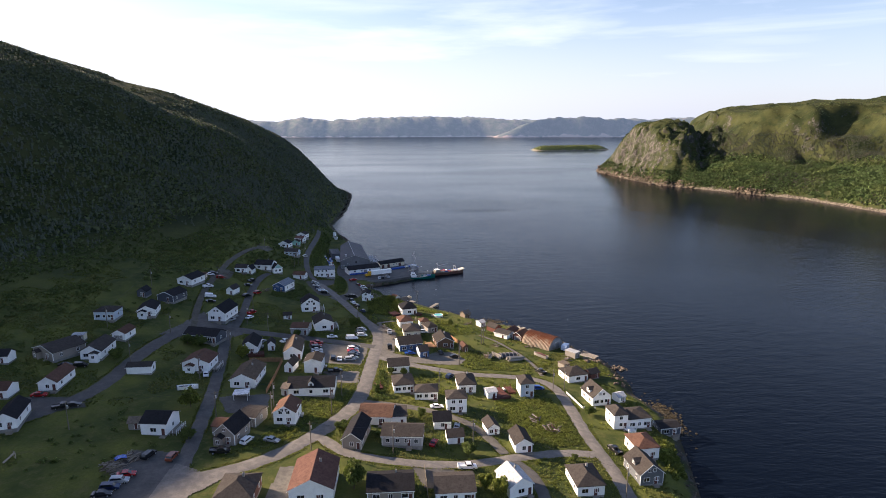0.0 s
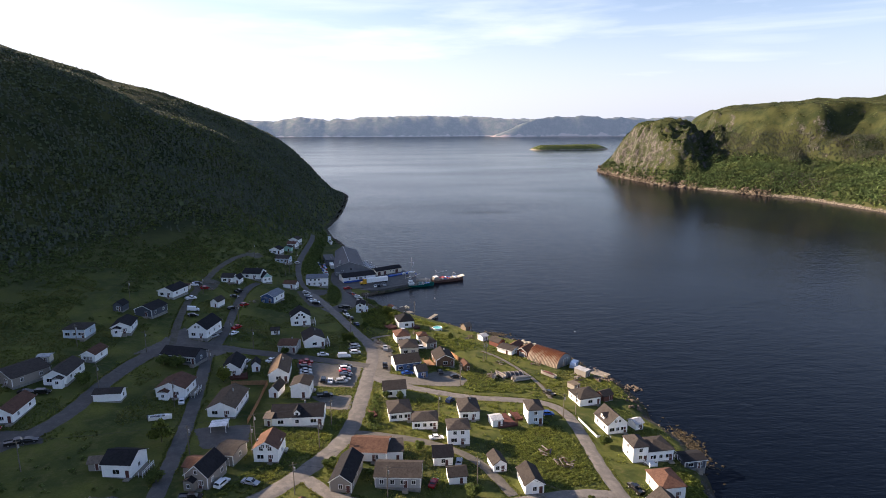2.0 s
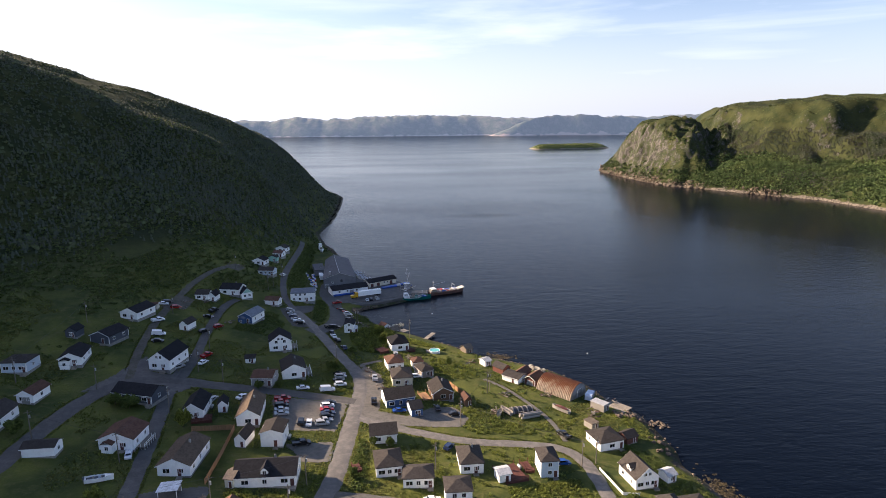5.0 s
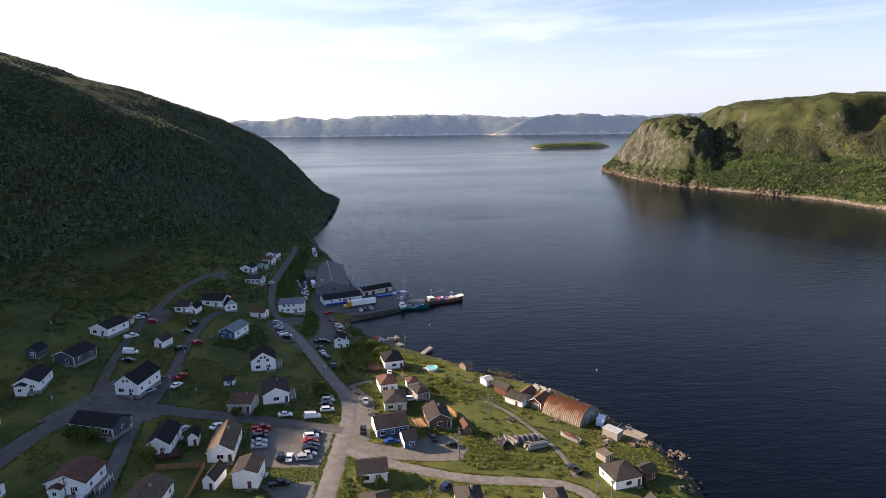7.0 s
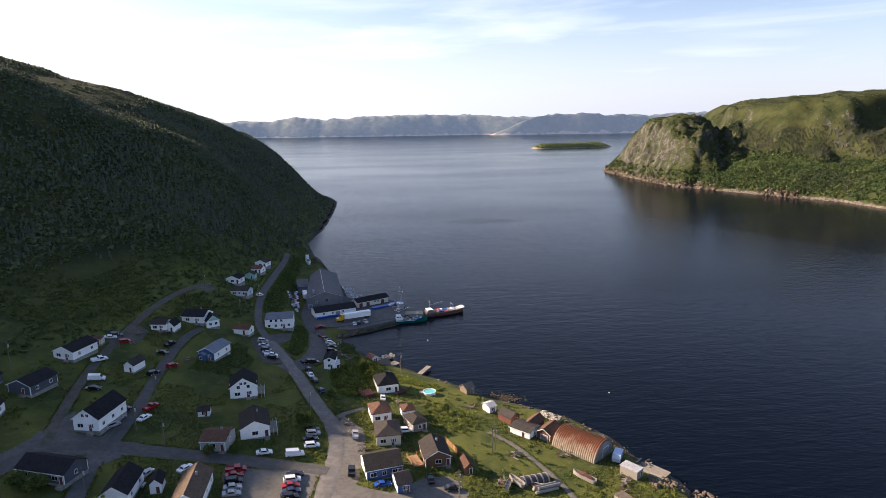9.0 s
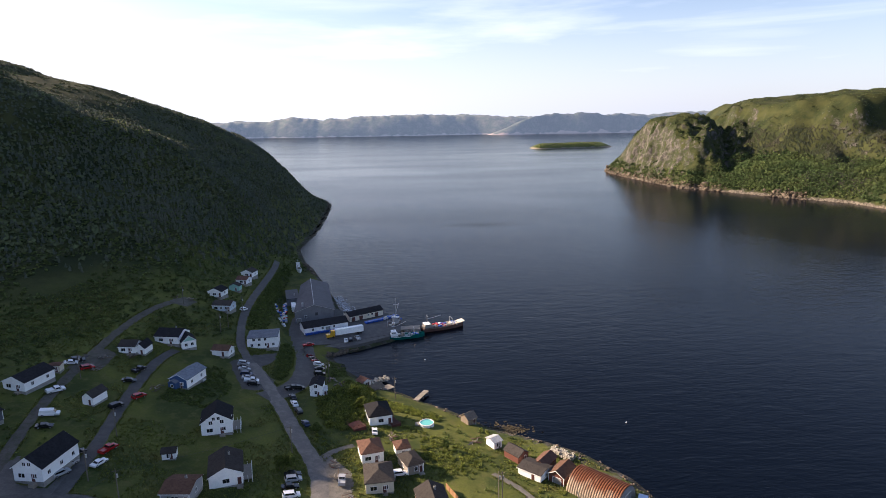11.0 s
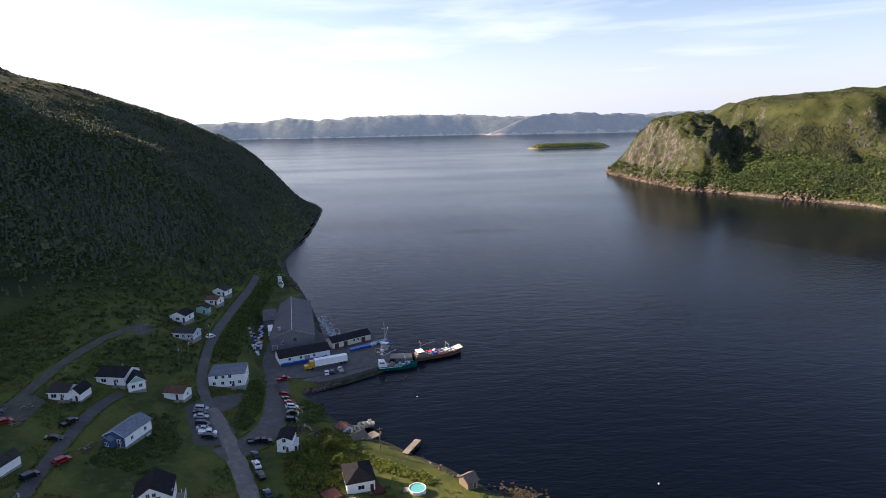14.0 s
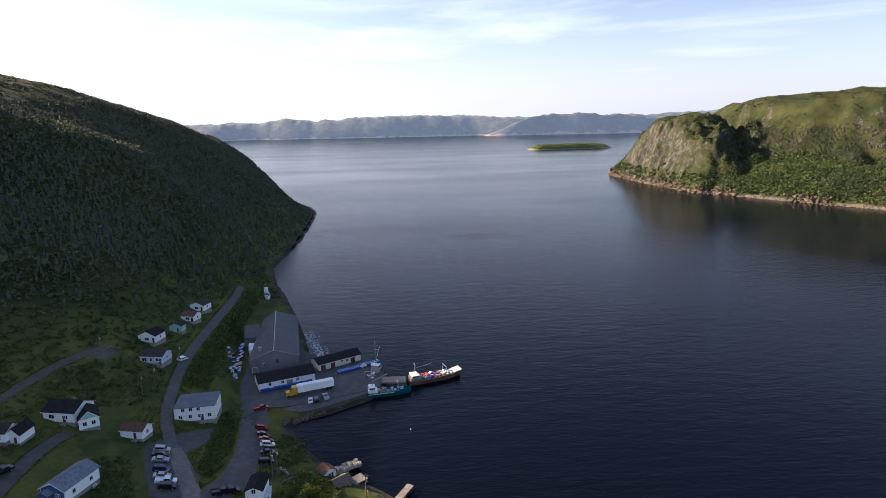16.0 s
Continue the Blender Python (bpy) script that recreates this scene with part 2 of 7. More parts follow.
    tide = n.new("ShaderNodeMath")
    tide.operation = "MULTIPLY"
    edge = n.new("ShaderNodeMath")
    edge.operation = "MULTIPLY_ADD"
    edge.inputs[1].default_value = 10.0
    l.new(noise_at(0.06, 5), edge.inputs[0]), l.new(pos.outputs["Z"], edge.inputs[2])
    l.new(ranged(edge.outputs[0], 8.6, 7.6), tide.inputs[0]), l.new(ranged(pos.outputs["X"], 300, 340), tide.inputs[1])
    color = mixed(tide.outputs[0], color, mixed(ranged(noise_at(0.35, 8, 0.75), 0.44, 0.58), (0.17, 0.145, 0.115), (0.05, 0.044, 0.036)))
    color = mixed(ranged(low.outputs[0], 0.4, -0.3), color, (0.045, 0.036, 0.02))
    l.new(color, b.inputs["Base Color"])
    bp = n.new("ShaderNodeBump")
    bp.inputs["Strength"].default_value, bp.inputs["Distance"].default_value = 0.6, 0.5
    l.new(noise_at(0.9, 8, 0.7), bp.inputs["Height"]), l.new(bp.outputs[0], b.inputs["Normal"])
    return m

def water_material():
    """Dark sea with small wind waves, and calmer and rougher stretches."""
    m = bpy.data.materials.new("sea_water")
    m.use_nodes = True
    n, l = m.node_tree.nodes, m.node_tree.links
    b = n["Principled BSDF"]
    b.inputs["Base Color"].default_value = (0.0019, 0.0037, 0.0082, 1)
    b.inputs["IOR"].default_value = 1.33
    b.inputs["Specular IOR Level"].default_value = 0.1
    geo = n.new("ShaderNodeNewGeometry")
    mp = n.new("ShaderNodeMapping")
    mp.inputs["Rotation"].default_value = (0, 0, radians(-14))
    mp.inputs["Scale"].default_value = (0.42, 1.0, 1.0)
    l.new(geo.outputs["Position"], mp.inputs["Vector"])
    heights = []
    for scale, detail in ((0.2, 3), (0.8, 5)):
        t = n.new("ShaderNodeTexNoise")
        t.inputs["Scale"].default_value, t.inputs["Detail"].default_value = scale, detail
        t.inputs["Distortion"].default_value = 0.4
        l.new(mp.outputs[0], t.inputs["Vector"])
        heights.append(t.outputs["Fac"])
    patch = n.new("ShaderNodeTexNoise")
    patch.inputs["Scale"].default_value, patch.inputs["Detail"].default_value = 0.006, 4
    mp2 = n.new("ShaderNodeMapping")
    mp2.inputs["Scale"].default_value = (0.35, 1.0, 1.0)
    l.new(geo.outputs["Position"], mp2.inputs["Vector"]), l.new(mp2.outputs[0], patch.inputs["Vector"])
    rr = n.new("ShaderNodeMapRange")
    rr.inputs["From Min"].default_value, rr.inputs["From Max"].default_value = 0.35, 0.65
    rr.inputs["To Min"].default_value, rr.inputs["To Max"].default_value = 0.13, 0.19
    l.new(patch.outputs["Fac"], rr.inputs["Value"]), l.new(rr.outputs[0], b.inputs["Roughness"])
    b1, b2 = n.new("ShaderNodeBump"), n.new("ShaderNodeBump")
    b1.inputs["Strength"].default_value, b1.inputs["Distance"].default_value = 0.6, 0.5
    b2.inputs["Strength"].default_value, b2.inputs["Distance"].default_value = 0.65, 0.3
    gust = n.new("ShaderNodeMapRange")
    gust.inputs["From Min"].default_value, gust.inputs["From Max"].default_value = 0.38, 0.62
    gust.inputs["To Min"].default_value, gust.inputs["To Max"].default_value = 0.3, 0.5
    l.new(patch.outputs["Fac"], gust.inputs["Value"])
    def math_node(op, a, c, d=None):
        q = n.new("ShaderNodeMath")
        q.operation = op
        for i, v in enumerate((a, c) if d is None else (a, c, d)):
            if isinstance(v, (int, float)):
                q.inputs[i].default_value = v
            else:
                l.new(v, q.inputs[i])
        return q.outputs[0]
    def span(v, lo, hi, c, d):
        q = n.new("ShaderNodeMapRange")
        q.interpolation_type = "SMOOTHSTEP"
        for key, w in (("From Min", lo), ("From Max", hi), ("To Min", c), ("To Max", d)):
            q.inputs[key].default_value = w
        l.new(v, q.inputs["Value"])
        return q.outputs[0]
    # a wind line across the inlet: ruffled water on the near side, calmer beyond; and one dark squall patch
    at = n.new("ShaderNodeSeparateXYZ")
    l.new(geo.outputs["Position"], at.inputs[0])
    bend = math_node("MULTIPLY_ADD", at.outputs["X"], 0.00232, 0.414)
    across = math_node("MULTIPLY_ADD", at.outputs["X"], bend, at.outputs["Y"])
    line = span(math_node("MULTIPLY_ADD", patch.outputs["Fac"], 60, across), 1010, 1035, 1.05, 0.4)
    dx, dy = math_node("MULTIPLY_ADD", at.outputs["X"], 1 / 48, -78 / 48), math_node("MULTIPLY_ADD", at.outputs["Y"], 1 / 20, -738 / 20)
    near = math_node("SQRT", math_node("ADD", math_node("MULTIPLY", dx, dx), math_node("MULTIPLY", dy, dy)), 0)
    squall = span(math_node("MULTIPLY_ADD", heights[0], 0.8, near), 0.7, 1.5, 3.0, 1.0)
    force = math_node("MULTIPLY", math_node("MULTIPLY", gust.outputs[0], line), squall)
    l.new(force, b1.inputs["Strength"]), l.new(force, b2.inputs["Strength"])
    l.new(heights[0], b1.inputs["Height"]), l.new(heights[1], b2.inputs["Height"])
    l.new(b1.outputs[0], b2.inputs["Normal"]), l.new(b2.outputs[0], b.inputs["Normal"])
    return m

# ---- shapes ----
class Shape:
    def __init__(self):
        self.v, self.f = [], []
    def box(self, x0, x1, y0, y1, z0, z1):
        k = len(self.v)
        self.v += [(x, y, z) for z in (z0, z1) for x, y in ((x0, y0), (x1, y0), (x1, y1), (x0, y1))]
        self.f += [tuple(k + i for i in q) for q in ((3, 2, 1, 0), (4, 5, 6, 7), (0, 1, 5, 4), (1, 2, 6, 5), (2, 3, 7, 6), (3, 0, 4, 7))]
        return self
    def prism(self, outline, axis, a0, a1):
        """An outline of two coordinates, drawn out along the third axis from a0 to a1."""
        k, n = len(self.v), len(outline)
        for a in (a0, a1):
            for p, q in outline:
                self.v.append({"x": (a, p, q), "y": (p, a, q), "z": (p, q, a)}[axis])
        self.f += [tuple(range(k + n - 1, k - 1, -1)), tuple(range(k + n, k + 2 * n))]
        self.f += [(k + i, k + (i + 1) % n, k + n + (i + 1) % n, k + n + i) for i in range(n)]
        return self
    def rod(self, a, b, r0, r1=None, n=6):
        a, b = Vector(a), Vector(b)
        r1 = r0 if r1 is None else r1
        q = (b - a).to_track_quat("Z", "Y")
        k = len(self.v)
        for c, r in ((a, r0), (b, r1)):
            for i in range(n):
                w = 2 * math.pi * i / n
                self.v.append(tuple(c + q @ Vector((r * math.cos(w), r * math.sin(w), 0))))
        self.f += [(k + i, k + (i + 1) % n, k + n + (i + 1) % n, k + n + i) for i in range(n)]
        self.f += [tuple(range(k + n - 1, k - 1, -1)), tuple(range(k + n, k + 2 * n))]
        return self
    def mesh(self, name, mat):
        me = bpy.data.meshes.new(name)
        me.from_pydata(self.v, [], self.f)
        bm = bmesh.new()
        bm.from_mesh(me)
        bmesh.ops.recalc_face_normals(bm, faces=bm.faces)
        bm.to_mesh(me)
        bm.free()
        me.materials.append(mat)
        return me

def part(name, shape, mat, parent=None, label="", m=None):
    me = shape.mesh(name, mat) if isinstance(shape, Shape) else shape
    ob = new(name, me)
    if parent:
        ob.parent = parent
    if m is not None:
        ob.matrix_basis = m
    return tagged(ob, label)

def arrays(name, v, f, mat, smooth=False):
    """One mesh out of arrays of corners and triangles."""
    me = bpy.data.meshes.new(name)
    me.vertices.add(len(v)), me.loops.add(f.size), me.polygons.add(len(f))
    me.vertices.foreach_set("co", np.ascontiguousarray(v, np.float32).ravel())
    me.loops.foreach_set("vertex_index", np.ascontiguousarray(f, np.int32).ravel())
    me.polygons.foreach_set("loop_start", np.arange(0, f.size, f.shape[1], dtype=np.int32))
    if smooth:
        me.polygons.foreach_set("use_smooth", np.ones(len(f), bool))
    me.update(calc_edges=True)
    me.validate()
    me.materials.append(mat)
    return new(name, me)

# ---- the land ----
SHORE = [(60, -400), (66, 0), (70, 80), (75, 156), (82, 184), (85, 200), (83, 212), (79, 223), (81, 232), (80, 243), (79, 251), (78, 258), (70, 270), (66, 283), (55, 298), (45, 306), (33, 313), (26, 318), (14, 331), (4, 339), (-3, 346), (-12, 353), (-22, 362), (-30, 373), (-38, 388), (-34, 393), (-25, 397.5), (-10.5, 407.5), (-5, 414), (-4, 430), (-12, 446), (-22, 451), (-34, 448.5), (-41.5, 457), (-48, 482), (-57, 512), (-70, 551), (-85, 590), (-97, 638), (-93, 720), (-97, 810), (-102, 887), (-108, 935), (-125, 985), (-170, 1040), (-260, 1110), (-420, 1220), (-700, 1400), (-1200, 1600), (-2600, 1700), (-2600, -400)]
FOOT = [(-230, -400), (-225, 0), (-205, 120), (-190, 200), (-168, 270), (-150, 330), (-130, 400), (-116, 470), (-108, 520), (-100, 570), (-101, 640), (-97, 720), (-101, 810), (-106, 887), (-112, 935), (-128, 985), (-172, 1040), (-262, 1110), (-420, 1220), (-700, 1400), (-1200, 1600), (-2600, 1700), (-2600, -400)]
HEAD = [(398, 1345), (390, 1300), (392, 1200), (398, 1110), (411, 1030), (416, 1012), (434, 1006), (430, 992), (440, 980), (477, 915), (505, 870), (535, 827), (545, 740), (560, 640), (620, 520), (760, 380), (1000, 200), (2600, 100), (2600, 1900), (1400, 2000), (700, 1750), (480, 1500), (415, 1390)]
WHARF = [(-44, 376), (-58, 392), (-70, 430), (-80, 480), (-86, 548), (-60, 548), (20, 470), (20, 395), (-20, 380)]
HILL_AT = (350, 600, 780, 930)   # the near hill's profile at four places along its foot
HILL = ((23.9, 74.1, 99.1, 92.9), (183.3, 113.4, 98.3, 67.1), (0.87, 0.98, 0.82, 1.84), (0.0, 0.35, 0.31, 0.1), (758, 908, 790, 496))
SLOPES = (8.534, -9.467, -4.808, 1.59, -1.706, -2.03, 4.02, -2.024, -0.304)

def inside_by(X, Y, outline):
    """The distance to a closed outline, positive inside."""
    d, inside = np.full(X.shape, 1e9), np.zeros(X.shape, bool)
    for (ax, ay), (bx, by) in zip(outline, outline[1:] + outline[:1]):
        ex, ey = bx - ax, by - ay
        t = np.clip(((X - ax) * ex + (Y - ay) * ey) / (ex * ex + ey * ey), 0, 1)
        d = np.minimum(d, np.hypot(X - ax - t * ex, Y - ay - t * ey))
        if ay != by:
            inside ^= ((ay > Y) != (by > Y)) & (X < ax + (Y - ay) * ex / ey)
    return np.where(inside, d, -d)

def eased(t):
    t = np.clip(t, 0, 1)
    return t * t * (3 - 2 * t)

def rough(X, Y, size, seed=0):
    """Smooth value noise from -1 to 1 with hollows about size metres apart."""
    x, y = np.asarray(X, float) / size + 37.1 * seed, np.asarray(Y, float) / size + 11.7 * seed
    i, j = np.floor(x), np.floor(y)
    u, v = eased(x - i), eased(y - j)
    def h(a, b):
        s = np.sin(a * 127.1 + b * 311.7 + seed * 17.3) * 43758.5453
        return s - np.floor(s)
    return 2 * ((h(i, j) * (1 - u) + h(i + 1, j) * u) * (1 - v) + (h(i, j + 1) * (1 - u) + h(i + 1, j + 1) * u) * v) - 1

def ground(X, Y):
    X, Y = np.asarray(X, float), np.asarray(Y, float)
    d = inside_by(X, Y, SHORE)
    u, v = np.clip(X, -170, 90) / 100, (np.clip(Y, 100, 545) - 250) / 100
    z = np.stack([np.ones_like(u), u, v, u * u, u * v, v * v, u * u * v, u * v * v, v ** 3], -1) @ np.array(SLOPES)
    z = np.clip(z, 1.5, 30)
    w = eased((inside_by(X, Y, WHARF) + 4) / 9)
    z = z * (1 - w) + 2.2 * w
    z = z * (1 - eased((Y - 570) / 130))
    z = np.where(d > 0, np.minimum(z, 0.5 + 0.5 * d), np.maximum(0.5 + 0.3 * d, -12))
    e = np.maximum(inside_by(X, Y, FOOT), 0)
    bumps = 9 * rough(X, Y, 90, 1) + 4.5 * rough(X, Y, 38, 2) + 2.4 * rough(X, Y, 15, 3)
    H, L, q, s, far = (np.interp(Y, HILL_AT, row) for row in HILL)
    spur = 9 * np.exp(-((Y - 528 - 0.1 * e) / 32) ** 2) - 8 * np.exp(-((Y - 612) / 42) ** 2)
    hill = H * (1 - np.exp(-(e / L) ** q)) + s * far * (1 - np.exp(-e / far)) + spur * eased((e - 90) / 70)
    hill = hill + eased((637 - Y) / 354) * (103 * eased((e - 84.5) / 131) + 0.22 * np.maximum(e - 84.5, 0))
    z = z + hill + 0.5 * bumps * eased(e / 90)
    h = inside_by(X, Y, HEAD)
    hp = np.maximum(h, 0)
    # the headland: a wooded foot, a steep face up to the moor, and a rock knob at its tip
    foot = 39.4 * (1 - np.exp(-hp / 43.7)) + 0.03 * hp
    crag = 0.5 * rough(X, Y, 24, 8) + 0.45 * rough(X, Y, 11, 9) + 0.25 * rough(X, Y, 6, 14)
    back = 98 + 50 * eased((X - 612 - (Y - 1000) * 0.3 + 14 * rough(X, Y, 40, 16)) / 110) + 22 * rough(X, Y, 60, 6) + 12 * rough(X, Y, 24, 7)
    face = eased((hp - back) / 72) * (65.5 + 0.03 * (X - 560) + 5 * rough(X, Y, 55, 15)) * eased((X - 516 + (1098 - Y) * 0.35) / 132 + 0.5)
    face = face + 15 * eased((X - 552 - (1150 - Y) * 0.25) / 18) * eased((hp - 70) / 60)
    r = np.hypot(X - 444, (Y - 1176.5) * 0.7) / 111.5 + 0.2 * crag
    knob = 70 * eased(1.25 - r) * eased((hp + 14 * crag) / 46)
    cleft = -16 * np.exp(-((X - 505 - (Y - 1080) * 0.45) / 15.0) ** 2) * eased((hp - 20) / 40) * eased((1220 - Y) / 60)
    relief = 3.5 * rough(X, Y, 75, 5) + 2.5 * rough(X, Y, 30, 12) + 1.5 * rough(X, Y, 13, 13)
    head = 0.5 + 3.0 * eased(hp / 4) + foot + face + knob + cleft + relief * eased(hp / 60)
    return np.where(h > -40, np.maximum(z, np.where(h > 0, head, 0.5 + 0.3 * h)), z)

def steps(*runs):
    """Grid lines: runs of (from, to, spacing)."""
    return np.unique(np.concatenate([np.arange(a, b, s) for a, b, s in runs] + [[runs[-1][1]]]))

gx = steps((-2600, -1000, 100), (-1000, -500, 14), (-500, -230, 7), (-230, 96, 2.2), (96, 360, 22), (360, 384, 8), (384, 540, 2.6), (540, 720, 4.5), (720, 1000, 12), (1000, 2600, 80))
gy = steps((-400, 90, 35), (90, 560, 2.4), (560, 800, 5), (800, 1000, 5.5), (1000, 1070, 4), (1070, 1250, 3), (1250, 1320, 6), (1320, 2000, 34))
GX, GY = np.meshgrid(gx, gy)
GZ = ground(GX, GY)
nx, ny = len(gx), len(gy)
idx = np.arange(nx * ny).reshape(ny, nx)
quads = np.stack([idx[:-1, :-1], idx[:-1, 1:], idx[1:, 1:], idx[1:, :-1]], -1).reshape(-1, 4)
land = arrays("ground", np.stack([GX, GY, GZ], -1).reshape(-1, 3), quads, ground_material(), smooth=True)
tagged(land, "green meadow and forested hills falling to a rocky shore", "ground", kind="structure")
sea = arrays("water", np.array([(-9000, -3000, 0), (9000, -3000, 0), (9000, 9000, 0), (-9000, 9000, 0)], float), np.array([[0, 1, 2, 3]]), water_material())
tagged(sea, "dark blue rippled sea water of the inlet", "water", kind="structure")

def at_ground(x, y):
    return float(ground(np.array([x]), np.array([y]))[0])

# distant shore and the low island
HAZYROCK = material("far_hills_haze_glow", (0.055, 0.068, 0.042), 0.95, 0.5, 0.03, 0.8, second=(0.11, 0.1, 0.075), where="World")
# bluish emission paints distance haze onto the hills; they are no light source
fb = HAZYROCK.node_tree.nodes["Principled BSDF"]
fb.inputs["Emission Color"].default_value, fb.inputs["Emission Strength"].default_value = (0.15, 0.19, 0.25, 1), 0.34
def shore_rim(m, top, color):
    """Bare pale rock along the water's edge of a far shore."""
    n, l = m.node_tree.nodes, m.node_tree.links
    b = n["Principled BSDF"]
    geo, sep, ns, ad, rg, mx = (n.new("ShaderNode" + k) for k in ("NewGeometry", "SeparateXYZ", "TexNoise", "Math", "MapRange", "Mix"))
    ns.inputs["Scale"].default_value, ns.inputs["Detail"].default_value = 0.25 / top, 5
    l.new(geo.outputs["Position"], sep.inputs[0]), l.new(geo.outputs["Position"], ns.inputs["Vector"])
    ad.operation = "MULTIPLY_ADD"
    ad.inputs[1].default_value = 4.0 * top
    l.new(ns.outputs["Fac"], ad.inputs[0]), l.new(sep.outputs["Z"], ad.inputs[2])
    rg.inputs["From Min"].default_value, rg.inputs["From Max"].default_value = 2.75 * top, 2.35 * top
    l.new(ad.outputs[0], rg.inputs["Value"])
    mx.data_type = "RGBA"
    mx.inputs["B"].default_value = (*color, 1)
    l.new(rg.outputs[0], mx.inputs["Factor"]), l.new(b.inputs["Base Color"].links[0].from_socket, mx.inputs["A"])
    l.new(mx.outputs["Result"], b.inputs["Base Color"])
# the cliff copy keeps the same painted haze glow
HAZYCLIFF = HAZYROCK.copy()
shore_rim(HAZYROCK, 10.0, (0.3, 0.25, 0.21))
shore_rim(HAZYCLIFF, 19.0, (0.32, 0.23, 0.185))
ISLE = material("island_scrub", (0.1, 0.12, 0.035), 0.9, 0.3, 0.06, 0.5, second=(0.1, 0.11, 0.04), where="World")
shore_rim(ISLE, 4.0, (0.26, 0.22, 0.17))
def far_range(name, x0, x1, y, depth, height, seed, step=11, mat=HAZYROCK, label="", blend=260):
    xs, ys = np.arange(x0, x1, step), np.linspace(0, 1, 20)
    X, T = np.meshgrid(xs, ys)
    ends = eased((X - x0) / blend) * eased((x1 - X) / blend)
    top = height * (1 + 0.09 * X / 1500) * (0.74 + 0.15 * rough(X, 0 * X, 620, seed) + 0.1 * rough(X, 0 * X, 210, seed + 1) + 0.025 * rough(X, 0 * X, 70, seed + 2))
    rise = np.minimum(1, 1.5 * (1 - np.exp(-T * 3.2)))
    folds = rough(X, T * depth * 0.5, 90, seed + 3) + 0.6 * rough(X, T * depth, 42, seed + 5) + 0.35 * rough(X, T * depth, 22, seed + 6)
    Z = -4 + top * ends * rise + 0.055 * height * folds * np.minimum(1, 3 * T) * ends
    Y = y + depth * T + 50 * rough(X, 0 * X, 300, seed + 4)
    i = np.arange(X.size).reshape(X.shape)
    q = np.stack([i[:-1, :-1], i[:-1, 1:], i[1:, 1:], i[1:, :-1]], -1).reshape(-1, 4)
    ob = arrays(name, np.stack([X, Y, Z], -1).reshape(-1, 3), q, mat, smooth=True)
    return tagged(ob, label, "hills", kind="structure")
far_range("backdrop", -2700, 2900, 4500, 430, 165, 11, label="line of low hills across the bay, haze painted as a blue glow")
far_range("backdrop", 500, 2250, 4350, 150, 172, 23, step=9, blend=420, mat=HAZYCLIFF, label="low rocky headland in front of the far hills")
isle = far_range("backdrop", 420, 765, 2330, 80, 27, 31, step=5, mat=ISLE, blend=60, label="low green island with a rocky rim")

# ---- roads and yards ----
ROADS = {}
def ribbon(name, points, width, mat, label, lift=0.14):
    """A road of even width laid along a smoothed line over the land."""
    p = np.array(points, float)
    for _ in range(3):
        p = np.concatenate([p[:1], np.stack([p[:-1] * 0.75 + p[1:] * 0.25, p[:-1] * 0.25 + p[1:] * 0.75], 1).reshape(-1, 2), p[-1:]])
    seg = np.hypot(*np.diff(p, axis=0).T)
    s = np.r_[0, np.cumsum(seg)]
    t = np.arange(0, s[-1], 1.5)
    p = np.stack([np.interp(t, s, p[:, 0]), np.interp(t, s, p[:, 1])], 1)
    ROADS[name, points[0]] = (p, width)
    g = np.gradient(p, axis=0)
    g /= np.hypot(g[:, 0], g[:, 1])[:, None]
    side = np.stack([-g[:, 1], g[:, 0]], 1)
    offs = np.linspace(-0.5, 0.5, 6) * width
    wob = 0.25 * np.sin(t * 0.9)[:, None] + 0.3 * rough(t, 0 * t, 5, 7)[:, None]
    P = p[:, None] + side[:, None] * (offs[None, :, None] + (wob * np.sign(offs) * (np.abs(offs) > width * 0.4))[:, :, None])
    z = ground(P[..., 0], P[..., 1]) + lift
    z[:, 0] -= lift + 0.12
    z[:, -1] -= lift + 0.12
    i = np.arange(P.shape[0] * 6).reshape(-1, 6)
    q = np.stack([i[:-1, :-1], i[:-1, 1:], i[1:, 1:], i[1:, :-1]], -1).reshape(-1, 4)[:, ::-1]
    ob = arrays(name, np.concatenate([P, z[..., None]], -1).reshape(-1, 3), q, mat, smooth=True)
    return tagged(ob, label, "road", kind="structure")

YARDS = []
def yard(name, outline, mat, label, lift=0.09):
    """A paved or gravelled yard draped over the land inside an outline."""
    YARDS.append(list(outline))
    o = np.array(outline, float)
    xs, ys = np.arange(o[:, 0].min(), o[:, 0].max() + 0.5, 0.5), np.arange(o[:, 1].min(), o[:, 1].max() + 0.5, 0.5)
    X, Y = np.meshgrid(xs, ys)
    keep = inside_by(X, Y, list(outline)) + 0.5 * rough(X, Y, 4, 9) > -0.5
    i = np.arange(X.size).reshape(X.shape)
    q = np.stack([i[:-1, :-1], i[:-1, 1:], i[1:, 1:], i[1:, :-1]], -1).reshape(-1, 4)
    q = q[keep.ravel()[q].all(1)]
    ob = arrays(name, np.stack([X, Y, ground(X, Y) + lift], -1).reshape(-1, 3), q, mat, smooth=True)
    return tagged(ob, label, "yard", kind="structure")

